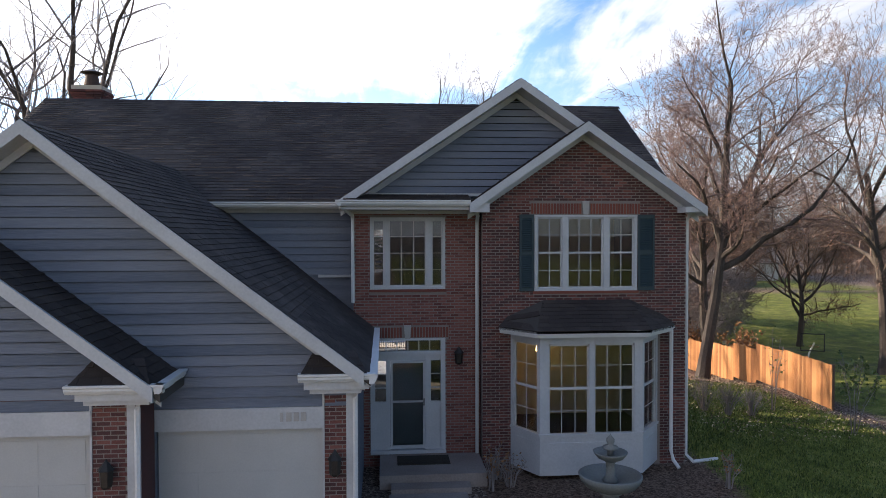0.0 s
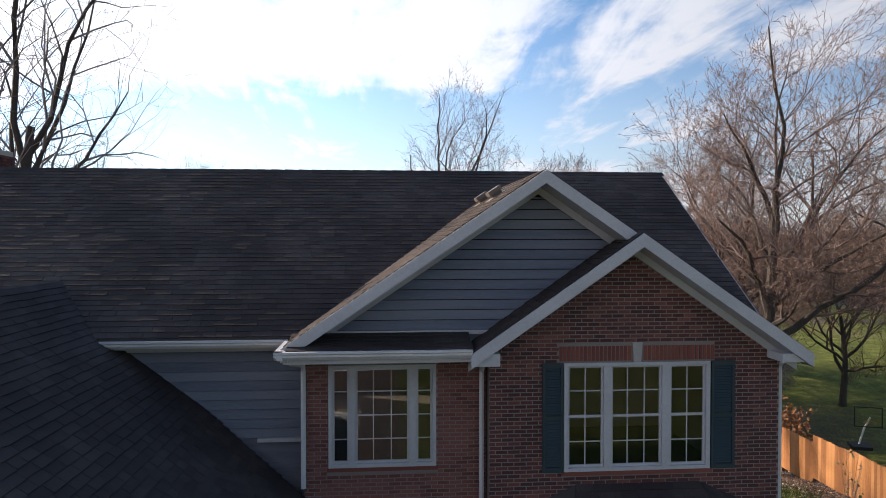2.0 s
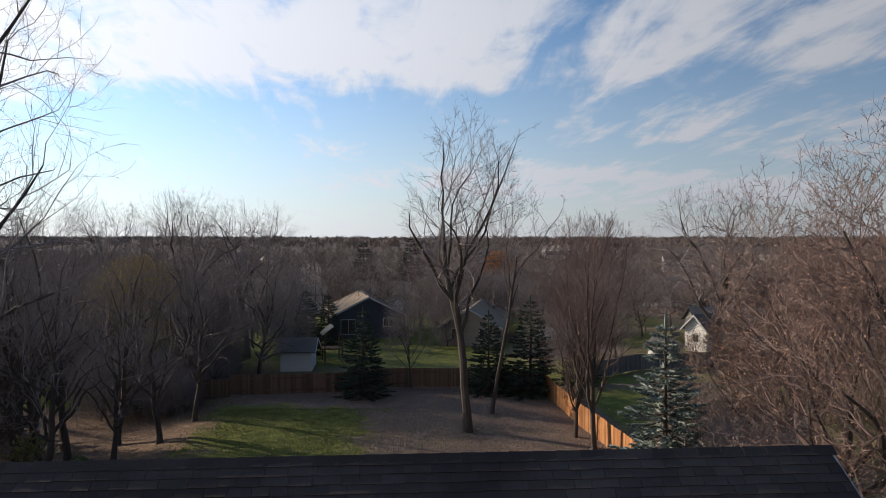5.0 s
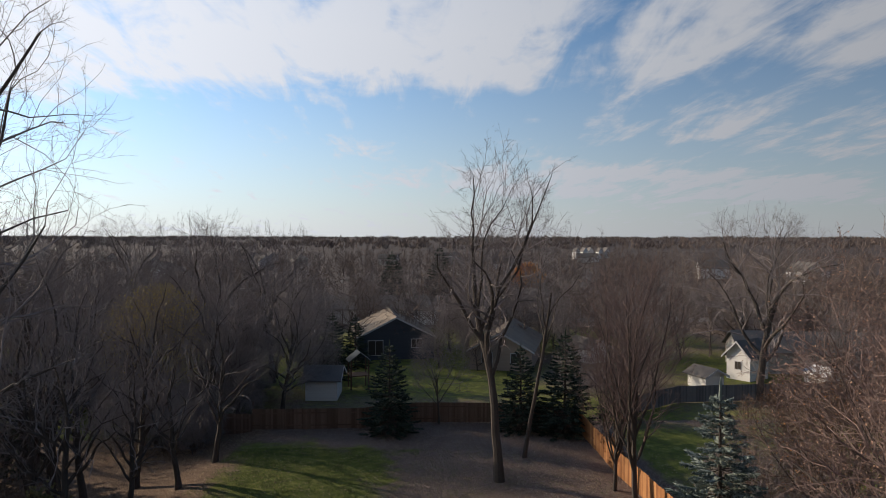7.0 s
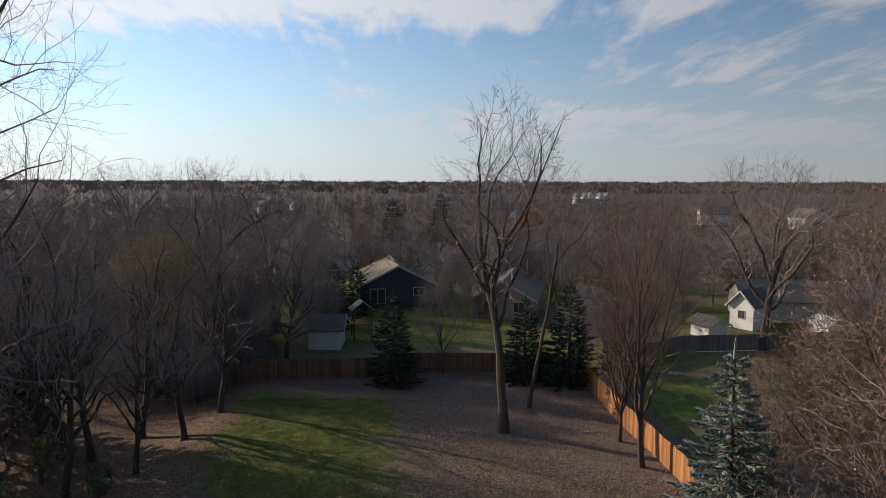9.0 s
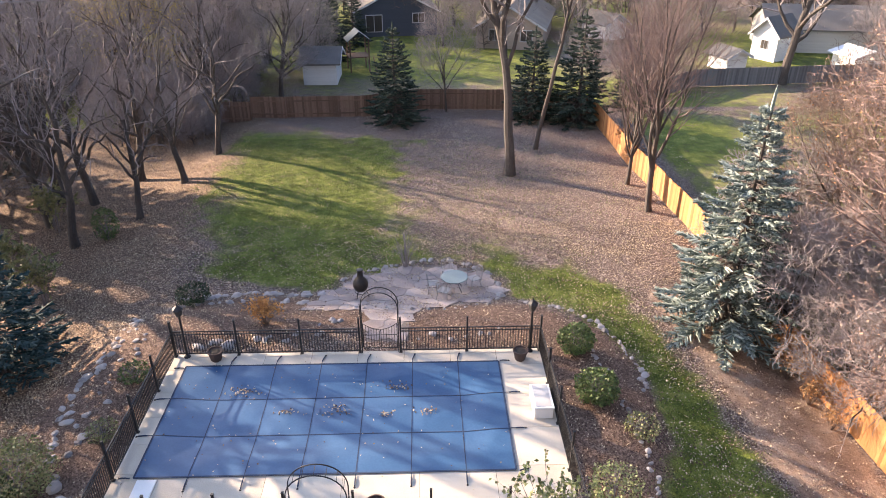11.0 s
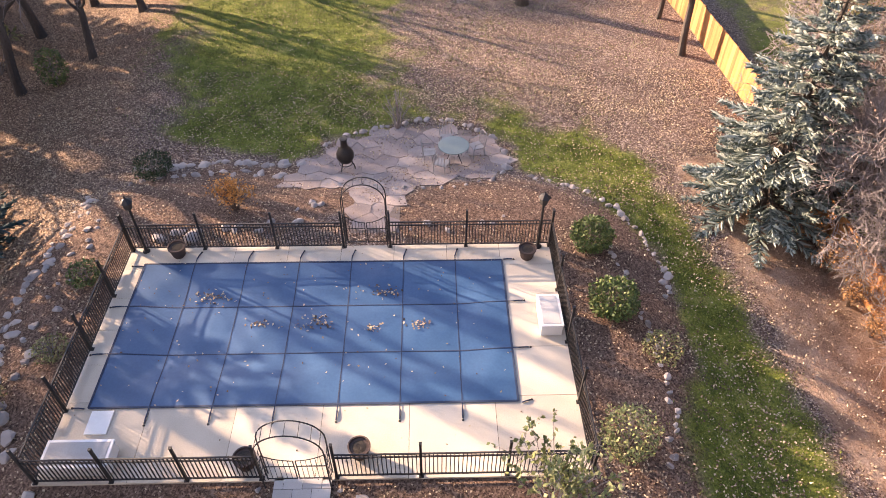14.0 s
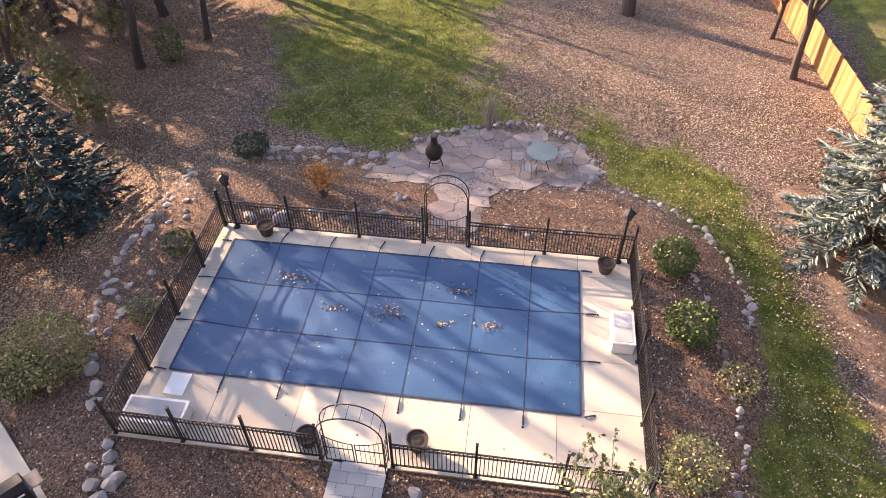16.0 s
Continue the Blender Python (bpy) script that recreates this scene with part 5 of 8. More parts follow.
for x, y, dx, dy in ((CX0 - 0.1, CY0 - 0.02, -1, 0.1), (CX1 + 0.1, CY0 - 0.05, 0.8, 0.3), (CX0 - 0.05, CY1 - 0.1, -1, 0.1), (CX1 + 0.05, CY1 + 0.02, 1, 0.05)):
    anchor(x, y, dx, dy)
for a, b in (((CX0, CY0), (CX1, CY0)), ((CX1, CY0), (CX1, CY1)), ((CX1, CY1), (CX0, CY1)), ((CX0, CY1), (CX0, CY0))):
    part("hem", ribbon([(a[0] + (b[0] - a[0]) * k / 20, a[1] + (b[1] - a[1]) * k / 20, 0.024) for k in range(21)], 0.06), M_STRAP, cover)


# ---- iron fence ----
FX0, FX1, FY0, FY1, RAIL = -7.68, 5.66, 33.36, 41.28, 1.06
picket_mesh = mesh_of("picket", boxes((-0.0105, 0.0105, -0.0105, 0.0105, 0.08, RAIL)), M_IRON)
post_bm = boxes((-0.03, 0.03, -0.03, 0.03, 0, 1.5))
box(post_bm, -0.035, 0.035, -0.035, 0.035, 1.5, 1.53)
box(post_bm, -0.06, 0.06, -0.06, 0.06, 0, 0.02)
post_mesh = mesh_of("post", post_bm, M_IRON)
FENCE_LABEL = "black iron pool fence panel with thin pickets"


def fence_run(a, b, end_post=False):
    """One panel of fence from a to b: two top rails, a bottom rail and pickets."""
    a, b = Vector((*a, 0)), Vector((*b, 0))
    length, ang = (b - a).length, math.atan2(b.y - a.y, b.x - a.x)
    f = thing("iron_fence", FENCE_LABEL, "fence", pose(a.x, a.y, 0, 0, 0, math.degrees(ang)), group="iron pool fence panels")
    for z in (0.10, RAIL - 0.13, RAIL):
        part("rail", boxes((0.031, length - 0.031, -0.018, 0.018, z - 0.017, z + 0.017)), M_IRON, f)
    part("post", post_mesh, M_IRON, f, at=Matrix.Translation((0, 0, 0)))
    if end_post:
        part("post", post_mesh, M_IRON, f, at=Matrix.Translation((length, 0, 0)))
    n = max(2, round(length / 0.1))
    for i in range(1, n):
        part("picket", picket_mesh, M_IRON, f, at=Matrix.Translation((length * i / n, 0, 0)))


front_x = [FX0, -5.88, -4.09, -2.3, -0.5, 1.53, 3.6, FX1]
back_x = [FX0, -5.4, -3.1, -0.96, 0.54, 2.97, FX1]
side_y = [FY0, 35.34, 37.32, 39.3, FY1]
for xs, y in ((front_x, FY0), (back_x, FY1)):
    for a, b in zip(xs, xs[1:]):
        if not (a < -0.9 and b > -0.9 and b < 0.6):
            fence_run((a, y), (b, y), b in (-2.3, -0.96, FX1))
for x in (FX0, FX1):
    for a, b in zip(side_y[::-1], side_y[-2::-1]):
        fence_run((x, a - (0.06 if a == FY1 else 0)), (x, b + (0.06 if b == FY0 else 0)))


def arbor(x0, x1, y, depth, z0=0.0, height=2.05):
    """An iron arch of two hoops with a pair of gates between its legs."""
    a = thing("arbor", "black iron garden arch with a pair of low gates", "arbor", pose(0, 0, z0))
    w, cx = (x1 - x0) / 2, (x0 + x1) / 2
    spring = height - w
    for yy in (y - depth / 2, y + depth / 2):
        pts = [(x0, yy, 0), (x0, yy, spring)] + [(cx - w * math.cos(t), yy, spring + w * math.sin(t)) for t in (math.pi * k / 16 for k in range(1, 16))] + [(x1, yy, spring), (x1, yy, 0)]
        bm = bmesh.new()
        tube(bm, pts, 0.018, 6)
        part("hoop", bm, M_IRON, a)
    for k in range(1, 8):
        t = math.pi * k / 8
        bm = bmesh.new()
        tube(bm, [(cx - w * math.cos(t), y - depth / 2, spring + w * math.sin(t)), (cx - w * math.cos(t), y + depth / 2, spring + w * math.sin(t))], 0.008, 5)
        part("crossbar", bm, M_IRON, a)
    for xx in (x0, x1):
        for z in (0.25, 0.6, 0.95, 1.25):
            part("side_bar", boxes((xx - 0.008, xx + 0.008, y - depth / 2, y + depth / 2, z - 0.008, z + 0.008)), M_IRON, a)
        for k in (0.33, 0.66):
            part("side_bar", boxes((xx - 0.006, xx + 0.006, y - depth / 2 + depth * k - 0.006, y - depth / 2 + depth * k + 0.006, 0.1, 1.28)), M_IRON, a)
    for s in (-1, 1):
        gate = part("gate", boxes((cx + s * 0.03 - 0.012, cx + s * 0.03 + 0.012, y - 0.012, y + 0.012, 0.06, 0.92), (cx + s * (w - 0.05) - 0.012, cx + s * (w - 0.05) + 0.012, y - 0.012, y + 0.012, 0.06, 1.18),
                                  (min(cx + s * 0.03, cx + s * (w - 0.05)), max(cx + s * 0.03, cx + s * (w - 0.05)), y - 0.01, y + 0.01, 0.08, 0.105),
                                  (min(cx + s * 0.03, cx + s * (w - 0.05)), max(cx + s * 0.03, cx + s * (w - 0.05)), y - 0.01, y + 0.01, 0.66, 0.68)), M_IRON, a)
        pts = [(cx + s * (0.03 + (w - 0.08) * k / 8), y, 0.92 + 0.26 * (k / 8) ** 2) for k in range(9)]
        bm = bmesh.new()
        tube(bm, pts, 0.013, 5)
        part("top_rail", bm, M_IRON, gate)
        for k in range(1, 6):
            u = k / 6
            x = cx + s * (0.03 + (w - 0.08) * u)
            part("picket", boxes((x - 0.006, x + 0.006, y - 0.006, y + 0.006, 0.1, 0.92 + 0.26 * u * u)), M_IRON, gate)
    return a


arbor(-2.18, -0.62, FY0 - 0.05, 0.38, height=2.35)
arbor(-0.88, 0.46, FY1 + 0.15, 0.36, height=2.6)


def lamp_post(x, y):
    p = thing("lamp_post", "black garden lamp post with a lantern head", "lamp post", pose(x, y, 0), group="garden lamp posts")
    bm = bmesh.new()
    lathe(bm, [(0.12, 0), (0.12, 0.03), (0.05, 0.1), (0.04, 0.3), (0.04, 1.75), (0.055, 1.78)], sides=12)
    part("pole", bm, M_IRON, p)
    bm = bmesh.new()
    lathe(bm, [(0.06, 1.78), (0.12, 1.84), (0.16, 2.08)], sides=6)
    part("lantern", bm, M_DIM_INSIDE, p)
    bm = bmesh.new()
    lathe(bm, [(0.2, 2.08), (0.1, 2.18), (0.03, 2.22), (0.03, 2.28), (0.005, 2.32)], sides=6)
    part("cap", bm, M_IRON, p)


lamp_post(-7.25, 41.2)
lamp_post(5.3, 41.2)


def pot(x, y, s=1.0, z=0.0, planted=False):
    p = thing("plant_pot", "round brown pot of dark soil on the deck", "plant pot", pose(x, y, z), group="pots on the pool deck")
    bm = bmesh.new()
    lathe(bm, [(0.17 * s, 0), (0.2 * s, 0.05 * s), (0.25 * s, 0.34 * s), (0.28 * s, 0.36 * s), (0.285 * s, 0.42 * s), (0.25 * s, 0.42 * s), (0.24 * s, 0.37 * s)], sides=24)
    part("body", bm, M_POT, p, smooth=False)
    bm = bmesh.new()
    lathe(bm, [(0.238 * s, 0.36 * s), (0.1 * s, 0.385 * s), (0.01, 0.38 * s)], sides=16)
    part("soil", bm, M_SOIL, p)


for x, y in ((-2.72, 33.72), (0.02, 33.95), (-6.15, 41.0), (4.88, 40.72)):
    pot(x, y)


def deck_box(x0, x1, y0, y1, h, label):
    b = thing("deck_box", label, "storage box", pose(x0, y0, 0))
    w, d = x1 - x0, y1 - y0
    bm = boxes((0, w, 0, 0.03, 0.02, h), (0, w, d - 0.03, d, 0.02, h), (0, 0.03, 0.03, d - 0.03, 0.02, h), (w - 0.03, w, 0.03, d - 0.03, 0.02, h))
    part("body", bm, M_PLASTIC, b)
    bm = boxes((-0.03, w + 0.03, -0.03, d + 0.03, h + 0.002, h + 0.06))
    bmesh.ops.bevel(bm, geom=bm.edges[:], offset=0.015, segments=2, affect="EDGES")
    lid = part("lid", bm, M_PLASTIC, b)
    part("lid_panel", boxes((0.05, w - 0.05, 0.05, d - 0.05, h + 0.061, h + 0.07)), M_PAVER, lid)


deck_box(4.93, 5.53, 37.55, 38.7, 0.42, "white plastic storage box on the pool deck")
deck_box(-7.5, -5.95, 33.5, 34.2, 0.42, "long white plastic bench box beside the fence")
tagged(part("skimmer_lid", boxes((-6.98, -6.42, 34.62, 35.3, 0.0, 0.04)), M_PLASTIC, None), "white square lid lying on the deck", "lid")

# ---- paved walk, terrace and flagstones ----
walkway = thing("walkway", "grey paver walk between the terrace and the pool gate", "walkway", kind="structure")


def pavers(parent, x0, x1, y0, y1, w, d, z=0.0, edge=None):
    rng = random.Random(3)
    me = mesh_of("paver", boxes((-w / 2 + 0.006, w / 2 - 0.006, -d / 2 + 0.006, d / 2 - 0.006, -0.08, 0)), M_PAVER)
    j, y = 0, y0
    while y < y1 - 0.05:
        x = x0 + (w / 2 if j % 2 else 0)
        if j % 2:
            part("paver", boxes((x0 + 0.006, x0 + w / 2 - 0.006, y + 0.006, y + d - 0.006, z - 0.08, z)), M_PAVER, parent)
        while x < x1 - 0.05:
            if x + w > x1 + 0.02:
                part("paver", boxes((x + 0.006, x1 - 0.006, y + 0.006, y + d - 0.006, z - 0.08, z)), M_PAVER, parent)
            else:
                part("paver", me, M_PAVER, parent, at=Matrix.Translation((x + w / 2, y + d / 2, z + rng.uniform(-0.004, 0.004))))
            x += w
        y += d
        j += 1
    part("bedding", boxes((x0, x1, y0, y1, z - 0.2, z - 0.02)), M_SOIL, parent)


pavers(walkway, -2.0, -0.62, 30.91, 33.25, 0.46, 0.31)
terrace = thing("terrace", "grey paver terrace behind the house", "terrace", kind="structure")
pavers(terrace, -4.2, 2.2, 27.3, 30.9, 0.6, 0.39)
bm = bmesh.new()
prism(bm, [(-16.0, 28.4, 0), (-9.6, 28.4, 0), (-8.05, 31.15, 0), (-10.85, 33.3, 0), (-16.0, 33.3, 0)], (0, 0, -0.3), (0, 0, -0.02))
slab_l = part("side_slab", bm, M_CONCRETE, None)
tagged(slab_l, "cream concrete slab at the end of the house", "slab", kind="structure")


def rock_mesh(seed, rough=0.55):
    r = random.Random(seed)
    bm = bmesh.new()
    bmesh.ops.create_icosphere(bm, subdivisions=2, radius=1)
    cuts = [(Vector((r.uniform(-1, 1), r.uniform(-1, 1), r.uniform(-0.2, 1))).normalized(), r.uniform(0.5, 0.8)) for _ in range(6)]
    off = Vector((r.uniform(-9, 9), r.uniform(-9, 9), r.uniform(-9, 9)))
    for v in bm.verts:
        k = 1 + rough * noise.noise(v.co * 1.1 + off) + 0.22 * noise.noise(v.co * 2.6 + off)
        v.co = Vector((v.co.x * k, v.co.y * k, max(-0.6, v.co.z * k)))
        for n, d in cuts:
            v.co -= n * max(0, v.co.dot(n) - d)
    return mesh_of("rock", bm, M_STONE, smooth=False)


ROCKS = [rock_mesh(i) for i in range(7)]
rock_rng = random.Random(11)


def rock(x, y, r, flat=0.65, label="grey rounded field stone", group="edging stones", lift=0.3):
    o = new("stone", rock_rng.choice(ROCKS))
    s = r * rock_rng.uniform(0.8, 1.2)
    o.matrix_basis = Matrix.Translation((x, y, gz(x, y) + s * flat * lift)) @ Euler((rock_rng.uniform(-0.2, 0.2), rock_rng.uniform(-0.2, 0.2), rock_rng.uniform(0, 6.3))).to_matrix().to_4x4() @ Matrix.Diagonal((s, s * rock_rng.uniform(0.65, 1), s * flat, 1))
    tagged(o, label, "stone", group=group)


def rock_line(pts, r, step, jitter=0.12, **kw):
    for (x0, y0), (x1, y1) in zip(pts, pts[1:]):
        n = max(1, int(math.hypot(x1 - x0, y1 - y0) / step))
        for i in range(n):
            t = (i + rock_rng.random() * 0.6) / n
            rock(x0 + (x1 - x0) * t + rock_rng.uniform(-jitter, jitter), y0 + (y1 - y0) * t + rock_rng.uniform(-jitter, jitter), r * rock_rng.uniform(0.6, 1.3), **kw)


rock_line([(5.6, 45.6), (7.4, 44.4), (8.4, 43.2), (9.0, 41.8), (9.35, 40.4), (9.1, 39.2)], 0.13, 0.2)
rock_line([(7.6, 41.3), (7.9, 40.2), (8.0, 38.6), (8.2, 37.0), (8.2, 35.0), (7.6, 33.4)], 0.11, 0.26)
rock_line([(-10.4, 44.8), (-10.3, 42.8), (-10.5, 40.8), (-10.6, 38.8), (-10.2, 36.8), (-9.4, 35.4)], 0.17, 0.24, 0.22, flat=0.4)
rock_line([(-9.6, 46.6), (-7.6, 47.0), (-5.4, 47.1), (-3.2, 46.9)], 0.2, 0.24, 0.2, flat=0.4)
rock_line([(-9.2, 45.6), (-7.4, 46.2), (-5.2, 46.4), (-3.4, 46.0)], 0.18, 0.3, 0.25, flat=0.4)
rock_line([(-7.0, 42.0), (-5.6, 42.1)], 0.26, 0.26, 0.3)
rock_line([(-5.4, 42.0), (-3.6, 42.3), (-2.4, 43.2), (-1.6, 44.0)], 0.17, 0.34, 0.3)
rock_line([(0.9, 42.3), (2.6, 42.2), (4.6, 42.6)], 0.13, 0.5, 0.25)
rock_line([(-9.7, 44.0), (-9.4, 41.4), (-9.6, 38.2), (-9.3, 36.0)], 0.13, 0.42, 0.35, flat=0.5)
rock_line([(-2.6, 48.3), (-0.6, 49.3), (1.4, 50.0), (3.2, 49.8), (4.6, 48.6), (5.0, 47.0), (4.4, 45.8)], 0.17, 0.34, 0.1)
rock_line([(-1.6, 45.0), (0.9, 44.6), (3.0, 44.9), (4.4, 45.6)], 0.14, 0.5, 0.15)
for x, y, r in ((-7.75, 33.05, 0.18), (-7.55, 32.75, 0.28), (-7.85, 32.4, 0.24), (-7.4, 32.35, 0.27), (-7.15, 32.1, 0.3), (-7.6, 31.95, 0.3), (-7.3, 31.6, 0.32), (-7.7, 31.3, 0.22), (-7.45, 31.0, 0.26),
                (-7.6, 30.6, 0.24), (-7.9, 30.2, 0.28), (-8.9, 34.6, 0.3), (-9.3, 35.1, 0.3), (-8.7, 34.1, 0.25)):
    rock(x, y, r * 0.85, 0.75, group="boulders beside the pool deck", label="pale grey boulder half sunk in the mulch")
rock(0.15, 32.75, 0.2, 0.5, label="brown-grey stone lying in the mulch bed")
rock(0.78, 32.1, 0.24, 0.5, label="brown-grey stone lying in the mulch bed")
rock_line([(-2.35, 33.1), (-2.25, 31.9), (-2.35, 30.9)], 0.1, 0.4, 0.04, label="small flat edging stone")
rock_line([(-0.4, 33.1), (-0.42, 31.9), (-0.4, 30.9)], 0.1, 0.45, 0.04, label="small flat edging stone")

patio = thing("flagstone_patio", "irregular grey-brown flagstone patio behind the pool", "patio", kind="structure")


def flagstones():
    rng = random.Random(21)
    outline = [(-3.4, 44.9), (-1.0, 44.6), (-0.95, 42.0), (0.6, 42.0), (0.7, 44.5), (4.2, 45.7), (4.8, 47.2), (4.2, 48.7), (2.6, 49.6), (0.8, 49.4), (-1.2, 48.6), (-3.2, 47.2)]
    grid = [(-4 + 0.4 * i, 41.6 + 0.4 * j) for j in range(21) for i in range(23)]
    bed = bmesh.new()
    for x, y in grid:
        if in_poly(x + 0.2, y + 0.2, outline):
            bed.faces.new([bed.verts.new((u, v, gz(u, v) + 0.012)) for u, v in ((x, y), (x + 0.4, y), (x + 0.4, y + 0.4), (x, y + 0.4))])
    part("bed", bed, M_SAND, patio)
    seeds = [(-3.8 + 0.78 * i + (0.39 if j % 2 else 0) + rng.uniform(-0.24, 0.24), 41.8 + 0.66 * j + rng.uniform(-0.2, 0.2)) for j in range(13) for i in range(12)]
    for cx, cy in seeds:
        if not in_poly(cx, cy, outline):
            continue
        cell = [Vector((cx + u, cy + v)) for u, v in ((-0.9, -0.9), (0.9, -0.9), (0.9, 0.9), (-0.9, 0.9))]
        for ox, oy in seeds:
            d = Vector((ox - cx, oy - cy))
            if 0 < d.length < 1.9:
                lim, nrm = d.length / 2 - 0.007, d.normalized()
                out = []
                for p, q in zip(cell, cell[1:] + cell[:1]):
                    dp, dq = (p - Vector((cx, cy))).dot(nrm) - lim, (q - Vector((cx, cy))).dot(nrm) - lim
                    if dp <= 0:
                        out.append(p)
                    if dp * dq < 0:
                        out.append(p.lerp(q, dp / (dp - dq)))
                cell = out
        pts = [(p.x, p.y, gz(p.x, p.y)) for p in cell]
        n = len(pts)
        if n < 3:
            continue
        bm = bmesh.new()
        lo, hi = rng.uniform(-0.03, 0), 0.035 + rng.uniform(-0.012, 0.015)
        va, vb = [bm.verts.new((p[0], p[1], p[2] - 0.05)) for p in pts], [bm.verts.new((p[0], p[1], p[2] + hi)) for p in pts]
        bm.faces.new(va[::-1]), bm.faces.new(vb)
        for k in range(n):
            bm.faces.new((va[k], va[(k + 1) % n], vb[(k + 1) % n], vb[k]))
        part("flagstone", bm, M_FLAG, patio)


flagstones()


def chiminea(x, y):
    z = gz(x, y)
    c = thing("chiminea", "dark bronze chiminea on a three-legged stand", "chiminea", pose(x, y, z + 0.03))
    bm = bmesh.new()
    lathe(bm, [(0.1, 0.32), (0.24, 0.4), (0.34, 0.6), (0.33, 0.78), (0.24, 0.95), (0.14, 1.05), (0.12, 1.35), (0.16, 1.4), (0.13, 1.41)], sides=24)
    part("body", bm, M_BRONZE, c, smooth=True)
    for k in range(3):
        a = 2 * math.pi * k / 3
        bm = bmesh.new()
        tube(bm, [(0.2 * math.cos(a), 0.2 * math.sin(a), 0.42), (0.3 * math.cos(a), 0.3 * math.sin(a), 0.2), (0.34 * math.cos(a), 0.34 * math.sin(a), 0.0)], 0.022, 6)
        part("leg", bm, M_IRON, c)
    bm = bmesh.new()
    tube(bm, [(0.26 * math.cos(2 * math.pi * k / 16), 0.26 * math.sin(2 * math.pi * k / 16), 0.3) for k in range(17)], 0.015, 5, False)
    part("ring", bm, M_IRON, c)


chiminea(-1.35, 46.5)


def patio_table(x, y):
    z = gz(x, y)
    t = thing("patio_table", "round glass-topped patio table with a black iron frame", "table", pose(x, y, z + 0.03))
    bm = bmesh.new()
    lathe(bm, [(0.58, 0.70), (0.6, 0.71), (0.6, 0.725), (0.58, 0.73)], sides=32)
    part("tabletop", bm, M_TABLE, t)
    for k in range(4):
        a = math.pi / 4 + math.pi * k / 2
        bm = bmesh.new()
        tube(bm, [(0.5 * math.cos(a), 0.5 * math.sin(a), 0.0), (0.25 * math.cos(a), 0.25 * math.sin(a), 0.4), (0.45 * math.cos(a), 0.45 * math.sin(a), 0.7)], 0.016, 6)
        part("leg", bm, M_IRON, t)


def patio_chair(x, y, ang):
    c = thing("patio_chair", "pale grey metal patio chair with a barred back", "chair", pose(x, y, gz(x, y) + 0.03, 0, 0, ang), group="chairs round the patio table")
    part("seat", boxes((-0.24, 0.24, -0.24, 0.24, 0.42, 0.44)), M_CHAIR, c)
    bm = bmesh.new()
    tube(bm, [(-0.24, 0.24, 0.44), (-0.25, 0.32, 0.9), (-0.12, 0.34, 1.0), (0.12, 0.34, 1.0), (0.25, 0.32, 0.9), (0.24, 0.24, 0.44)], 0.015, 6)
    part("back_frame", bm, M_CHAIR, c)
    for i in range(7):
        u = -0.18 + 0.06 * i
        bm = bmesh.new()
        tube(bm, [(u, 0.24, 0.44), (u, 0.335, 0.99)], 0.007, 4)
        part("back_bar", bm, M_CHAIR, c)
    for sx in (-0.22, 0.22):
        for sy in (-0.22, 0.22):
            bm = bmesh.new()
            tube(bm, [(sx, sy, 0.42), (sx * 1.15, sy * 1.15, 0)], 0.014, 5)
            part("leg", bm, M_CHAIR, c)
        bm = bmesh.new()
        tube(bm, [(sx * 1.1, 0.28, 0.68), (sx * 1.15, -0.18, 0.66), (sx * 1.1, -0.22, 0.42)], 0.013, 5)
        part("arm", bm, M_CHAIR, c)


patio_table(2.78, 47.1)
for x, y, a in ((1.85, 47.1, 95), (2.55, 48.1, 10), (3.7, 47.5, -65), (2.3, 46.2, 155)):
    patio_chair(x, y, a)


def grill(x, y, ang):
    g = thing("grill", "black covered barbecue grill on a wheeled cart", "grill", pose(x, y, -0.02, 0, 0, ang))
    part("cart", boxes((-0.35, 0.35, -0.25, 0.25, 0.15, 0.75)), M_IRON, g)
    for s in (-1, 1):
        part("shelf", boxes((min(0.36 * s, 0.68 * s), max(0.36 * s, 0.68 * s), -0.22, 0.22, 0.8, 0.83)), M_METAL_VENT, g)
        for t in (-0.2, 0.2):
            part("leg", boxes((0.3 * s - 0.02, 0.3 * s + 0.02, t - 0.02, t + 0.02, 0, 0.15)), M_IRON, g)
    bm = bmesh.new()
    prism(bm, [(0, -0.28, 0.76), (0, 0.28, 0.76), (0, 0.26, 1.0), (0, 0.12, 1.12), (0, -0.12, 1.12), (0, -0.26, 0.98)], (-0.36, 0, 0), (0.36, 0, 0))
    part("hood", bm, M_IRON, g)
    part("handle", boxes((-0.25, 0.25, -0.33, -0.3, 0.9, 0.93)), M_PLASTIC, g)


grill(-8.85, 31.15, 52)

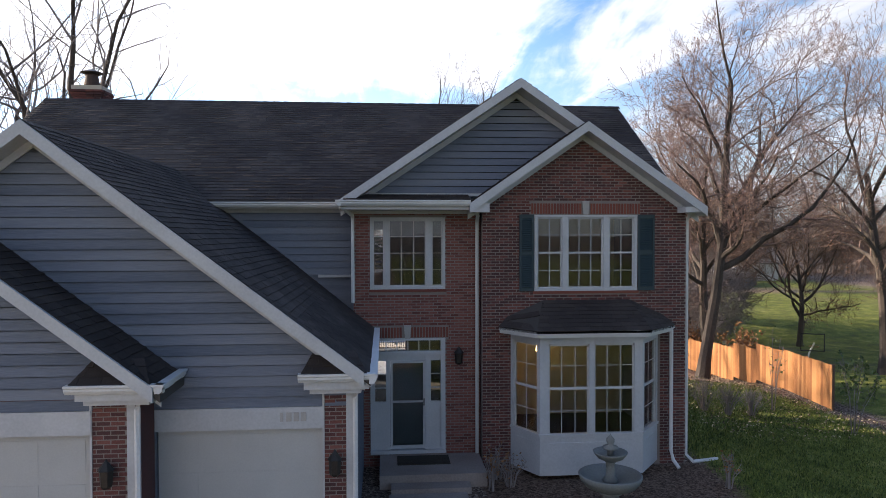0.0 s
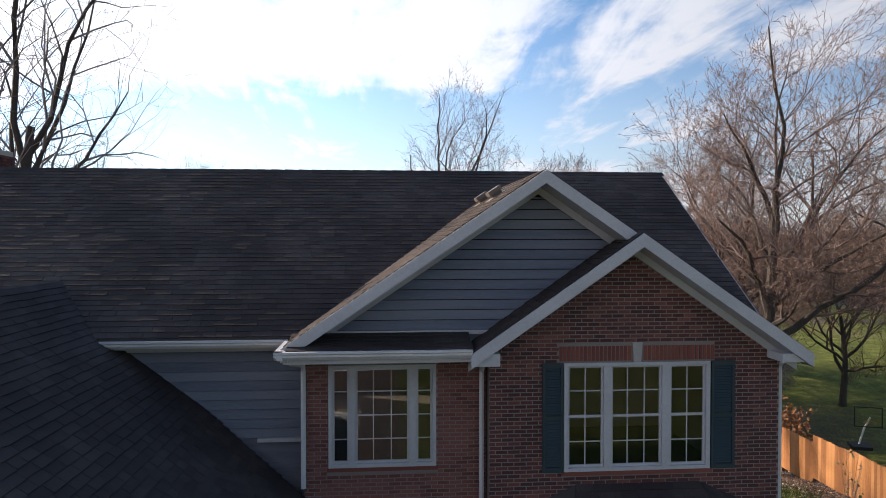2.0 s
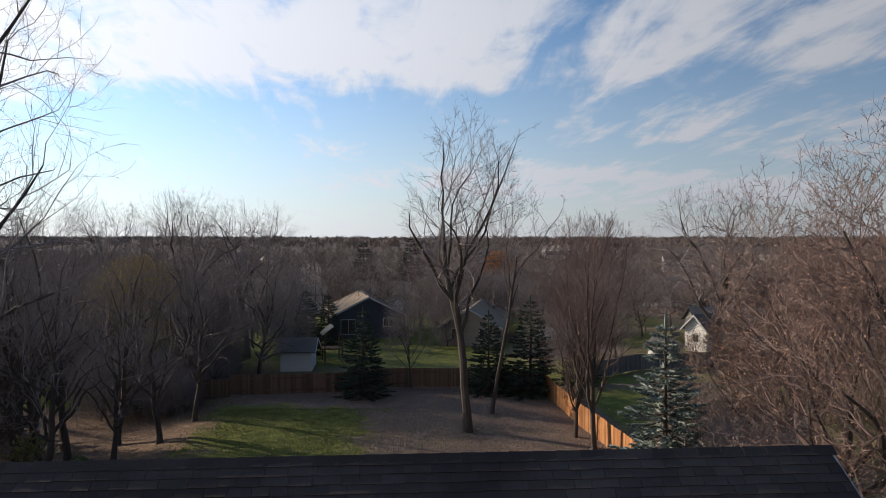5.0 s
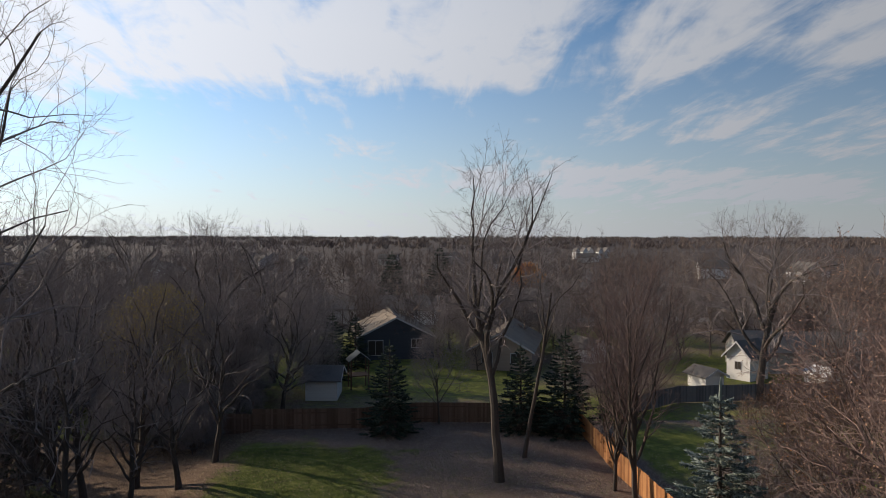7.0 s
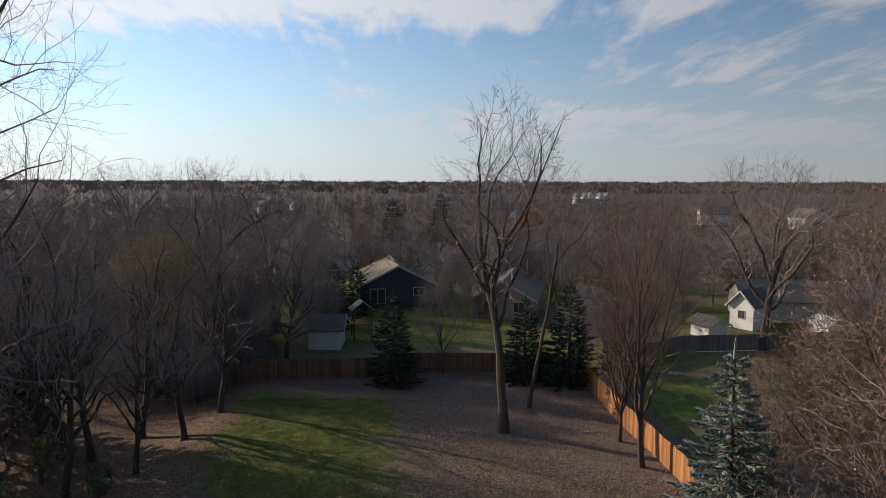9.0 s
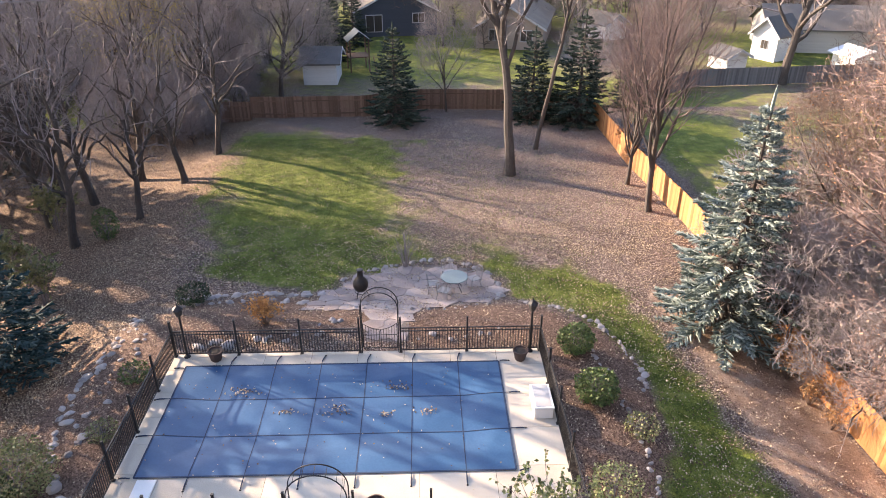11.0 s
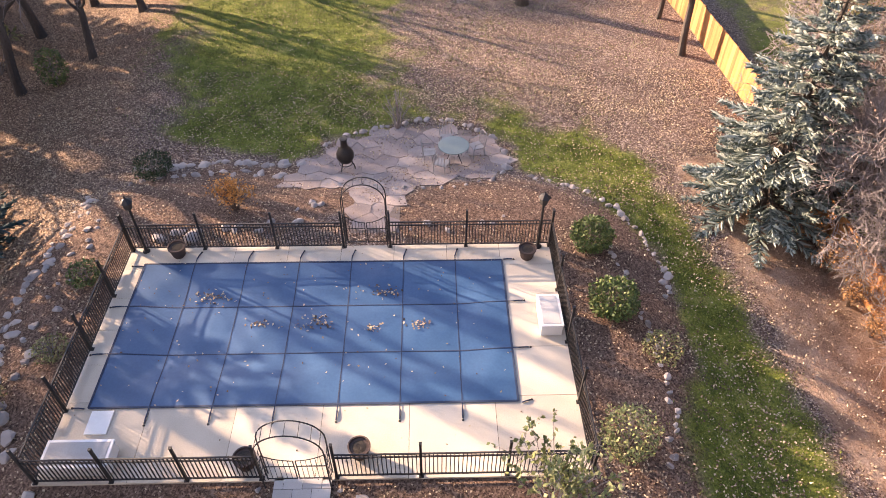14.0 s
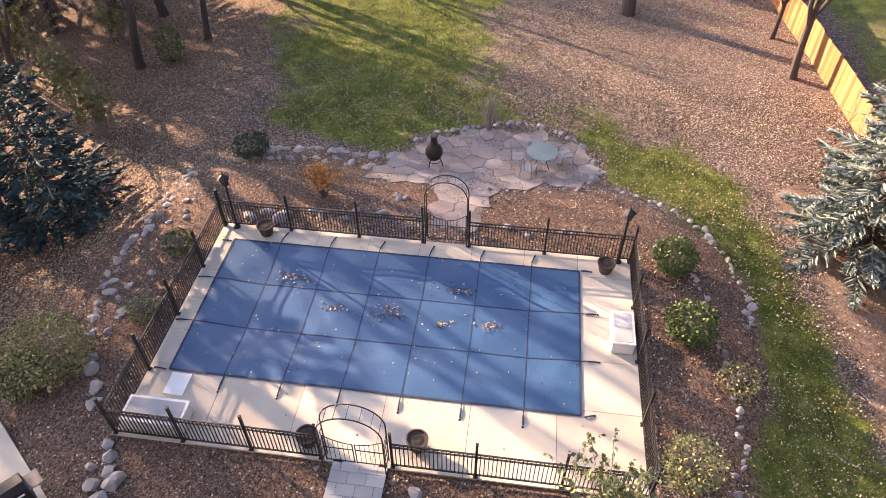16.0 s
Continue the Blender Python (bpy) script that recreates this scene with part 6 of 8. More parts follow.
# ---- trees ----
class Limbs:
    """Collects tapered tubes and twig spikes as plain vertex and face lists."""

    def __init__(self):
        self.v, self.f = [], []

    def tube(self, pts, radii, sides):
        base, n = len(self.v), len(pts)
        for i, p in enumerate(pts):
            d = (pts[min(i + 1, n - 1)] - pts[max(i - 1, 0)]).normalized()
            u = d.cross(Vector((0.3, 0.2, 1)) if abs(d.z) < 0.9 else Vector((1, 0.1, 0))).normalized()
            w = d.cross(u)
            for k in range(sides):
                a = 2 * math.pi * k / sides
                self.v.append(p + (u * math.cos(a) + w * math.sin(a)) * radii[i])
        for i in range(n - 1):
            for k in range(sides):
                a, b = base + i * sides + k, base + i * sides + (k + 1) % sides
                self.f.append((a, b, b + sides, a + sides))

    def spike(self, p, q, r):
        d = (q - p).normalized()
        u = d.cross(Vector((0.3, 0.2, 1))).normalized() * r
        w = d.cross(u)
        k = len(self.v)
        self.v += [p + u, p - u * 0.5 + w * 0.87, p - u * 0.5 - w * 0.87, q]
        self.f += [(k, k + 1, k + 3), (k + 1, k + 2, k + 3), (k + 2, k, k + 3)]

    def leaf(self, p, n, s, rng):
        u = n.cross(Vector((rng.uniform(-1, 1), rng.uniform(-1, 1), 0.6))).normalized() * s
        w = n.cross(u).normalized() * s * rng.uniform(0.5, 0.8)
        k = len(self.v)
        self.v += [p - u, p + w * 0.9, p + u, p - w]
        self.f.append((k, k + 1, k + 2, k + 3))

    def mesh(self, name, material):
        me = pymesh(name, [tuple(v) for v in self.v], self.f, material)
        return me


def rand_dir(rng):
    while True:
        v = Vector((rng.uniform(-1, 1), rng.uniform(-1, 1), rng.uniform(-1, 1)))
        if 0.05 < v.length < 1:
            return v.normalized()


def crown_tree(seed, height, width, base, limbs=9, counts=(9, 8, 6), girth=0.25, lean=(0, 0), fork=None, open_angle=0.75, up=0.22, crook=0.2, twig=0.45, forks=2, thick=1.0, leaves=0, leaf_size=0.05, leafy=1.0, egg=0.0):
    """A leafless tree whose limbs fill a rounded crown from base to height, with fine twigs at its rim."""
    rng = random.Random(seed)
    wood, twigs, leafs = Limbs(), Limbs(), Limbs()
    fork = base * 0.9 if fork is None else fork
    mid, rz, rx = (base + height) / 2, (height - base) / 2, width / 2
    off = Vector((lean[0] * mid, lean[1] * mid, 0))
    phase = Vector((seed * 1.3, seed * 0.7, 0))

    def room(p, d):
        """How far the crown's rim lies from p along d."""
        c = Vector((off.x, off.y, mid))
        k = 1 - egg * max(-0.6, min(0.9, (p.z - mid) / rz))
        o = Vector(((p.x - c.x) / (rx * k), (p.y - c.y) / (rx * k), (p.z - c.z) / rz))
        e = Vector((d.x / (rx * k), d.y / (rx * k), d.z / rz))
        a, b, g = e.dot(e), o.dot(e), o.dot(o) - 1
        q = b * b - a * g
        far = (-b + math.sqrt(q)) / a if q > 0 else 0.0
        return max(0.0, far) * (1 + 0.22 * noise.noise(d * 2.0 + phase))

    def grow(p, d, length, r, level):
        n = (7, 5, 3)[level]
        pts, rad, dirs = [p], [r], [d]
        for i in range(n):
            d = (d + rand_dir(rng) * crook * (1.0, 1.2, 1.3)[level] + Vector((0, 0, up * (0.5, 0.4, 0.3)[level]))).normalized()
            p = p + d * length / n
            pts.append(p), dirs.append(d)
            rad.append(max(0.006, r * (1 - 0.8 * (i + 1) / n)))
        (wood if level < 1 else twigs).tube(pts, rad, (7, 4, 3)[level])
        m = max(2, round(counts[level] * min(1.0, length / (3.0, 1.0, 0.45)[level])))
        turn = rng.uniform(0, 6.28)
        for c in range(m):
            t = 0.2 + 0.8 * (c + rng.uniform(0.1, 0.9)) / m
            if c == m - 1:
                t = 1.0
            i = min(n - 1, int(t * n))
            q, dd = pts[i].lerp(pts[i + 1], t * n - i), dirs[i + 1]
            turn += 2.4 + rng.uniform(-0.6, 0.6)
            side = dd.cross(Vector((math.cos(turn), math.sin(turn), 0.3))).normalized()
            ang = rng.uniform(0.45, 1.0) * (1 if t < 0.95 else 0.4)
            nd = (dd * math.cos(ang) + side * math.sin(ang)).normalized()
            if level == 2:
                ln = twig * rng.uniform(0.5, 1.3)
                e = q + (nd + Vector((0, 0, up))).normalized() * ln
                twigs.spike(q, e, 0.007 * thick)
                for _ in range(forks):
                    h = q.lerp(e, rng.uniform(0.2, 0.8))
                    twigs.spike(h, h + (nd + rand_dir(rng) * 0.9 + Vector((0, 0, up))).normalized() * ln * rng.uniform(0.4, 0.8), 0.0055 * thick)
                if leaves and rng.random() < leafy:
                    for _ in range(leaves):
                        leafs.leaf(q.lerp(e, rng.uniform(0.4, 1.1)) + rand_dir(rng) * 0.06, rand_dir(rng), leaf_size * rng.uniform(0.6, 1.3), rng)
                continue
            ln = min(room(q, nd) * rng.uniform(0.8, 1.05), length * (0.62, 0.55)[level] * rng.uniform(0.7, 1.15)) + 0.25
            grow(q, nd, ln, max(0.008, rad[i] * rng.uniform(0.4, 0.6)), level + 1)
    p, d = Vector((0, 0, -0.25)), Vector((lean[0], lean[1], 1)).normalized()
    stem, rads, top = [p], [girth * 1.25], fork + 0.35 * (height - fork)
    while p.z < top:
        d = (d + rand_dir(rng) * crook * 0.35 + Vector((0, 0, 0.1))).normalized()
        p = p + d * (top + 0.25) / 7
        stem.append(p), rads.append(girth * (1.05 - 0.55 * len(stem) / 8))
    wood.tube(stem, rads, 9)
    turn = rng.uniform(0, 6.28)
    for k in range(limbs):
        u = (k + 0.5) / limbs
        z = fork + (top - fork) * u ** 1.3
        j = max(0, min(len(stem) - 2, next((i for i in range(len(stem) - 1) if stem[i + 1].z >= z), len(stem) - 2)))
        q = stem[j].lerp(stem[j + 1], max(0, min(1, (z - stem[j].z) / (stem[j + 1].z - stem[j].z))))
        turn += 2.4 + rng.uniform(-0.4, 0.4)
        ang = open_angle * rng.uniform(0.6, 1.25) * (1.15 - 0.75 * u)
        nd = Vector((math.cos(turn) * math.sin(ang) + lean[0] * 0.5, math.sin(turn) * math.sin(ang) + lean[1] * 0.5, math.cos(ang))).normalized()
        grow(q, nd, room(q, nd) * rng.uniform(0.8, 1.0) + 0.3, rads[j] * rng.uniform(0.5, 0.75), 0)
    return wood, twigs, leafs


def tree(label, x, y, data, bark=None, twig=None, leaf=None, turn=0, group="", category="tree", name="tree"):
    t = thing(name, label, category, pose(x, y, gz(x, y), 0, 0, turn), group=group)
    wood, twigs, leafs = data
    part("trunk", wood.mesh("trunk", bark or M_BARK), M_BARK, t)
    part("crown", twigs.mesh("crown", twig or M_TWIG), M_TWIG, t)
    if leafs.f:
        stuff(part("leaves", leafs.mesh("leaves", leaf or M_BUD), M_BUD, t))
    return t


def plant_copy(t, x, y, turn, s=1.0):
    return copy_thing(t, Matrix.Translation((x, y, gz(x, y))) @ Matrix.Rotation(radians(turn), 4, "Z") @ Matrix.Diagonal((s, s, s, 1)))


# tall two-limbed tree on the back lawn and its slimmer neighbour
tree("tall bare tree with two upright limbs on the lawn", 6.95, 60.9, crown_tree(12, 22.0, 8.0, 7.0, 11, (8, 7, 6), 0.33, lean=(-0.04, 0), fork=6.0, open_angle=0.6, crook=0.34, twig=0.5, up=0.1), twig=M_TWIG, turn=0)
tree("slim bare tree leaning away from the tall one", 9.2, 65.5, crown_tree(9, 17.6, 5.2, 8.5, 6, (7, 6, 5), 0.16, lean=(0.14, 0), fork=6.5, open_angle=0.55, crook=0.28, twig=0.5))
# vase-shaped trees by the wooden fence
vase = tree("bare vase-shaped tree with many upright stems", 14.1, 55.4, crown_tree(14, 14.4, 7.4, 3.2, 13, (8, 7, 5), 0.19, lean=(-0.05, 0), fork=2.2, open_angle=0.62, up=0.34, crook=0.16, twig=0.5), twig=M_TWIG_RED, turn=10, group="vase-shaped trees")
plant_copy(vase, 13.9, 59.2, 130, 0.72)
tree("small bare tree by the rear fence", 3.4, 74.2, crown_tree(17, 7.4, 5.0, 1.6, 8, (7, 6, 5), 0.09, open_angle=0.8))
# red-budded maples beside the house
maple = tree("large round-crowned maple with pinkish buds and dry leaves", 17.7, 36.8, crown_tree(21, 17.0, 9.2, 4.2, 13, (11, 9, 7), 0.27, lean=(-0.2, -0.08), fork=3.0, open_angle=1.05, up=0.1, crook=0.3, twig=0.42, thick=1.25, leaves=1, leaf_size=0.034, leafy=0.75), twig=M_TWIG_RED, leaf=M_BUD, group="maples beside the house")
leaning = tree("large maple leaning outward with rising limbs and pinkish buds", 15.2, 32.9, crown_tree(23, 18.2, 9.0, 5.2, 13, (11, 9, 7), 0.3, lean=(0.25, 0.0), fork=5.0, open_angle=1.0, up=0.1, crook=0.3, twig=0.42, thick=1.25, leaves=1, leaf_size=0.034, leafy=0.75), twig=M_TWIG_RED, leaf=M_BUD, group="maples beside the house")
plant_copy(maple, 25.5, 34.5, 220, 1.15)
plant_copy(maple, 33.5, 38.5, 160, 1.2)
# rust-leaved trees and thicket past the wooden fence
rusty = tree("wide branching tree with a few rusty leaves", 20.0, 45.6, crown_tree(33, 10.8, 9.6, 1.4, 12, (10, 9, 7), 0.2, fork=1.6, open_angle=1.15, up=0.12, crook=0.28, twig=0.45, leaves=1, leaf_size=0.04, leafy=0.45), twig=M_TWIG_RUST, leaf=M_LEAF_RUST, group="rust-leaved trees")
plant_copy(rusty, 24.5, 52.0, 120, 0.95)
plant_copy(rusty, 27.0, 44.0, 220, 1.0)
low = tree("low tangled bare tree hanging over the wooden fence", 16.5, 43.2, crown_tree(37, 6.4, 6.6, 0.4, 13, (9, 8, 6), 0.11, lean=(-0.05, -0.03), fork=0.5, open_angle=1.25, up=0.06, crook=0.4, twig=0.5, forks=1, thick=1.8), twig=M_TWIG, group="thicket past the fence")
for x, y, a, k in ((17.4, 39.8, 140, 0.9), (17.2, 46.0, 250, 1.0), (18.8, 42.2, 20, 1.05), (18.9, 49.2, 60, 1.05), (17.0, 47.2, 320, 0.8)):
    plant_copy(low, x, y, a, k)
# broad old trees in the neighbouring yards
oak = tree("broad old bare tree in a neighbouring yard", 34.2, 82.0, crown_tree(41, 18.5, 17.0, 5.0, 8, (9, 8, 6), 0.42, fork=3.0, open_angle=0.95, up=0.1, crook=0.36, twig=0.7), group="old yard trees")
plant_copy(oak, -20.0, 90.0, 80, 1.0)
plant_copy(oak, -14.2, 91.5, 200, 0.92)
plant_copy(oak, -42.0, 124.0, 200, 1.0)
# tall trees to the left
tall = tree("tall bare tree with long crooked rising limbs", -17.8, 42.6, crown_tree(51, 28.0, 18.0, 8.0, 11, (8, 6, 5), 0.42, fork=5.5, open_angle=0.85, up=0.1, crook=0.36, twig=0.6), group="tall trees at the wood's edge")
plant_copy(tall, -26.5, 54.0, 140, 0.95)
plant_copy(tall, -22.5, 63.0, 250, 0.72)
# the wood on the left
wood_a = tree("slender bare tree in the bare wood", -27.7, 62.6, crown_tree(61, 13.0, 8.4, 1.6, 12, (9, 8, 6), 0.19, lean=(-0.08, 0), open_angle=1.1, up=0.1, crook=0.36), group="trees of the wood")
wood_b = tree("slender bare tree in the bare wood", -14.2, 77.6, crown_tree(64, 11.6, 7.0, 1.0, 12, (9, 8, 6), 0.13, open_angle=1.1, up=0.1, crook=0.36), group="trees of the wood")
wood_c = tree("many-stemmed bare tree in the bare wood", -16.6, 80.2, crown_tree(67, 10.2, 7.8, 0.5, 15, (9, 8, 6), 0.12, fork=0.7, open_angle=1.05, up=0.1, crook=0.36), group="trees of the wood")
wood_d = tree("thin open-crowned tree at the edge of the wood", -17.7, 54.6, crown_tree(69, 12.8, 7.0, 3.0, 8, (5, 4, 4), 0.25, lean=(0.05, 0), open_angle=0.95, up=0.12, crook=0.36, forks=1, thick=1.4, twig=0.6), group="trees of the wood")
wood_rng = random.Random(8)
for x, y, a, k in ((-14.9, 57.0, 50, 0.8), (-13.6, 61.5, 170, 0.85), (-20.3, 57.4, 250, 1.05), (-12.6, 66.0, 20, 0.9), (-21.8, 51.2, 300, 0.9), (-24.2, 57.6, 80, 1.1)):
    plant_copy(wood_d, x, y, a, k)
for i, (x, y) in enumerate(((-21, 57), (-17, 64), (-14.5, 66), (-20, 68), (-24, 63), (-28, 70), (-12.5, 72.5), (-16.5, 76), (-22, 78), (-10.5, 79), (-27, 58), (-32, 62), (-26.5, 46), (-30, 80), (-15, 84), (-24, 90), (-18.5, 60.5), (-13.2, 62.0), (-23.5, 55.5), (-20.0, 74), (-25.5, 73), (-13.4, 68.5), (-33.5, 68), (-38, 62), (-35, 76), (-19, 82), (-26.5, 84), (-41, 70), (-22.5, 60.0))):
    lane = y + 0.54 * (x + 2)
    if lane < 70 and i % 3 != 1:
        continue
    plant_copy(wood_d if lane < 74 else (wood_a, wood_c, wood_b)[i % 3], x + wood_rng.uniform(-0.6, 0.6), y, wood_rng.uniform(0, 360), wood_rng.uniform(0.95, 1.25))
for i in range(64):
    y = wood_rng.uniform(44, 100)
    x = -wood_rng.uniform(19, 52) - (y - 44) * 0.1
    lane = y + 0.56 * (x + 2)
    if lane < 50 or (lane < 70 and i % 3):
        continue
    plant_copy(wood_d if lane < 74 else (wood_c, wood_a, wood_b)[i % 3], x, y, wood_rng.uniform(0, 360), wood_rng.uniform(0.9, 1.3))
# trees added beyond the left edge of view to shade the left ground
for i, (x, y) in enumerate(((-26, 57), (-31, 59.5), (-28.5, 60.5), (-35, 62.0), (-25, 59.5))):
    plant_copy(wood_d, x, y, wood_rng.uniform(0, 360), wood_rng.uniform(0.95, 1.2))
# unseen trees farther left, placed for their shadow on the bank by the pool
for x, y in ((-21.0, 41.0), (-23.5, 44.0), (-20.0, 38.0), (-25.0, 41.0)):
    plant_copy(wood_c, x, y, wood_rng.uniform(0, 360), wood_rng.uniform(0.85, 1.0))
for i, (x, y) in enumerate(((28, 100), (20, 112), (8, 116), (-6, 120), (-14, 110), (44, 104), (48, 92), (12, 122), (0, 128))):
    plant_copy((wood_b, wood_c, wood_a)[i % 3], x, y, wood_rng.uniform(0, 360), wood_rng.uniform(0.75, 1.05))


def far_woods():
    """Bare woods out to the horizon: thousands of small trees in one mesh."""
    rng = random.Random(77)
    L = Limbs()
    for i in range(6200):
        if i < 5200:
            y = 105 + 1500 * rng.random() ** 2.6
            x = rng.uniform(-0.95, 0.95) * (y + 15)
        else:
            a = rng.uniform(0, 6.28)
            r = rng.uniform(70, 260)
            x, y = math.cos(a) * r, 20 + math.sin(a) * r
            if y > 60 and abs(x) < y or math.hypot(x, y - 20) < 70:
                continue
        if -46 < x < 50 and y < 150 and rng.random() < 0.8:
            continue
        if fbm(x, y, 0.011) > 0.55:
            continue
        h = rng.uniform(7, 13) * (1.25 if rng.random() < 0.12 else 1)
        p = Vector((x, y, gz(x, y) - 0.3))
        near = math.hypot(x, y) < 330
        w = 1 + math.hypot(x, y) / 700
        L.spike(p, p + Vector((rng.uniform(-0.8, 0.8), rng.uniform(-0.8, 0.8), h * 0.95)), 0.09 * w)
        wide = rng.uniform(0.8, 1.5)
        for k in range(15 if near else 16):
            t = rng.uniform(0.2, 0.8)
            a = rng.uniform(0, 6.28)
            q = p + Vector((0, 0, h * t))
            ln = h * rng.uniform(0.2, 0.36) * (1.2 - t * 0.6)
            d = Vector((math.cos(a) * wide, math.sin(a) * wide, rng.uniform(0.25, 1.3))).normalized()
            e = q + d * ln
            L.spike(q, e, 0.05 * w)
            if near:
                for _ in range(7):
                    d2 = (d * 0.7 + rand_dir(rng) + Vector((0, 0, 0.2))).normalized()
                    c = q.lerp(e, rng.uniform(0.35, 0.95))
                    L.spike(c, c + d2 * ln * rng.uniform(0.25, 0.55), 0.02 * w)
    for i in range(1500):
        y = rng.uniform(1100, 2700)
        x = rng.uniform(-0.85, 0.85) * y
        h = rng.uniform(8, 13) * (1 + 0.8 * max(0, fbm(x, y, 0.003)))
        p = Vector((x, y, gz(x, y) - 0.3))
        for k in range(12):
            q = p + Vector((rng.gauss(0, 5), rng.gauss(0, 5), h * rng.uniform(0.0, 0.5)))
            L.spike(q, q + Vector((rng.gauss(0, 3), rng.gauss(0, 3), h * rng.uniform(0.35, 0.6))), rng.uniform(0.8, 1.8))
    ob = new("far_woods", L.mesh("far_woods", M_TWIG_FAR))
    tagged(ob, "brown leafless woods stretching to the horizon", "woods", kind="stuff")


far_woods()
under = tree("low many-stemmed bare thicket under the wood", -24.0, 60.0, crown_tree(73, 5.2, 4.8, 0.2, 12, (8, 7, 6), 0.05, fork=0.25, open_angle=1.15, up=0.1, crook=0.36, twig=0.4), group="thickets under the wood")
under_rng = random.Random(44)
for i in range(90):
    y = under_rng.uniform(49, 86)
    x = -under_rng.uniform(13.5, 40) - max(0, 56 - y) * 0.5
    if y + 0.54 * (x + 2) < 60:
        continue
    plant_copy(under, x, y, under_rng.uniform(0, 360), under_rng.uniform(0.6, 1.15))
# smaller trees between the neighbouring yards
mid_rng = random.Random(5)
for i in range(70):
    x, y = mid_rng.uniform(-44, 52), mid_rng.uniform(78, 138)
    s = (x - 2.0) / (y - 17.7)
    if (y < 116 and -0.135 < s < 0.02) or (y < 99 and 0.09 < s < 0.21) or (y < 100 and 0.4 < s < 0.52):
        continue
    plant_copy((wood_c, wood_b, wood_a)[i % 3], x, y, mid_rng.uniform(0, 360), mid_rng.uniform(0.55, 0.85))
# a pale yellow crown stands out of the wood
tree("bare tree with a pale yellow crown in the wood", -20.5, 76.5, crown_tree(81, 12.4, 9.0, 3.0, 10, (9, 8, 6), 0.16, open_angle=0.95, leaves=2, leaf_size=0.06), leaf=M_LEAF_YELLOW)
tree("small tree with orange autumn leaves far behind the houses", 25.0, 168.0, crown_tree(82, 9.0, 7.0, 2.0, 8, (7, 6, 5), 0.2, leaves=4, leaf_size=0.16), leaf=M_LEAF_ORANGE)


def spruce(name_label, x, y, height, radius, needles, seed, whorls=20, per=11, sprigs=9, group="", ragged=0.15, skirt=0.05):
    """Whorls of drooping boughs, each a fan of brush-like shoots, with dark gaps between them."""
    rng = random.Random(seed)
    t = thing("spruce", name_label, "spruce", pose(x, y, gz(x, y)), group=group)
    trunk, crown = Limbs(), Limbs()
    trunk.tube([Vector((0, 0, -0.2)), Vector((0, 0, height * 0.5)), Vector((0, 0, height * 0.97))], [0.05 + height * 0.017, height * 0.011, 0.02], 8)
    brush(crown, Vector((0, 0, height * 0.9)), Vector((0, 0, 1)), height * 0.11, 0.07, rng)
    for w in range(whorls):
        u = (w + rng.uniform(0.1, 0.6)) / whorls
        z = height * (skirt + (0.95 - skirt) * u)
        reach = radius * (1 - u) ** 0.8 + 0.15
        n = max(5, int(per * (1 - 0.5 * u)))
        for b in range(n):
            if rng.random() < ragged * 0.6:
                continue
            a = 2 * math.pi * (b + rng.uniform(-0.4, 0.4)) / n + w * 2.4
            R = reach * rng.uniform(0.78 - ragged, 1.12)
            out, side = Vector((math.cos(a), math.sin(a), 0)), Vector((-math.sin(a), math.cos(a), 0))
            droop = -0.10 - 0.32 * (1 - u) + rng.uniform(-0.08, 0.08)
            spine = [Vector((0, 0, z)) + out * R * s + Vector((0, 0, R * (droop * s + 0.24 * s * s))) for s in (0, 0.35, 0.7, 1.0)]
            trunk.tube(spine, [0.03 * (1 - u) + 0.012, 0.02, 0.012, 0.006], 3)
            m = max(3, int(sprigs * (0.35 + 0.65 * R / radius)))
            for k in range(m):
                s = 0.3 + 0.7 * (k + rng.random()) / m
                i = min(2, int(s / 0.35))
                c = spine[i].lerp(spine[i + 1], min(1, max(0, (s - (0, 0.35, 0.7)[i]) / 0.33)))
                ln = (0.14 + 0.20 * R * (1.1 - s)) * rng.uniform(0.7, 1.25)
                for sg in (-1, 1):
                    d = (side * sg * rng.uniform(0.5, 0.9) + out * rng.uniform(0.5, 0.9) + Vector((0, 0, rng.uniform(-0.25, 0.2)))).normalized()
                    brush(crown, c, d, ln, 0.045, rng)
                if k % 2:
                    brush(crown, c, (out * 0.8 + Vector((0, 0, rng.uniform(-0.5, 0.5)))).normalized(), ln * 0.8, 0.042, rng)
            brush(crown, spine[2], (spine[3] - spine[2]).normalized(), (spine[3] - spine[2]).length + 0.15, 0.06, rng)
    part("trunk", trunk.mesh("trunk", M_BARK), M_BARK, t)
    stuff(part("needles", crown.mesh("needles", needles), needles, t))
    return t


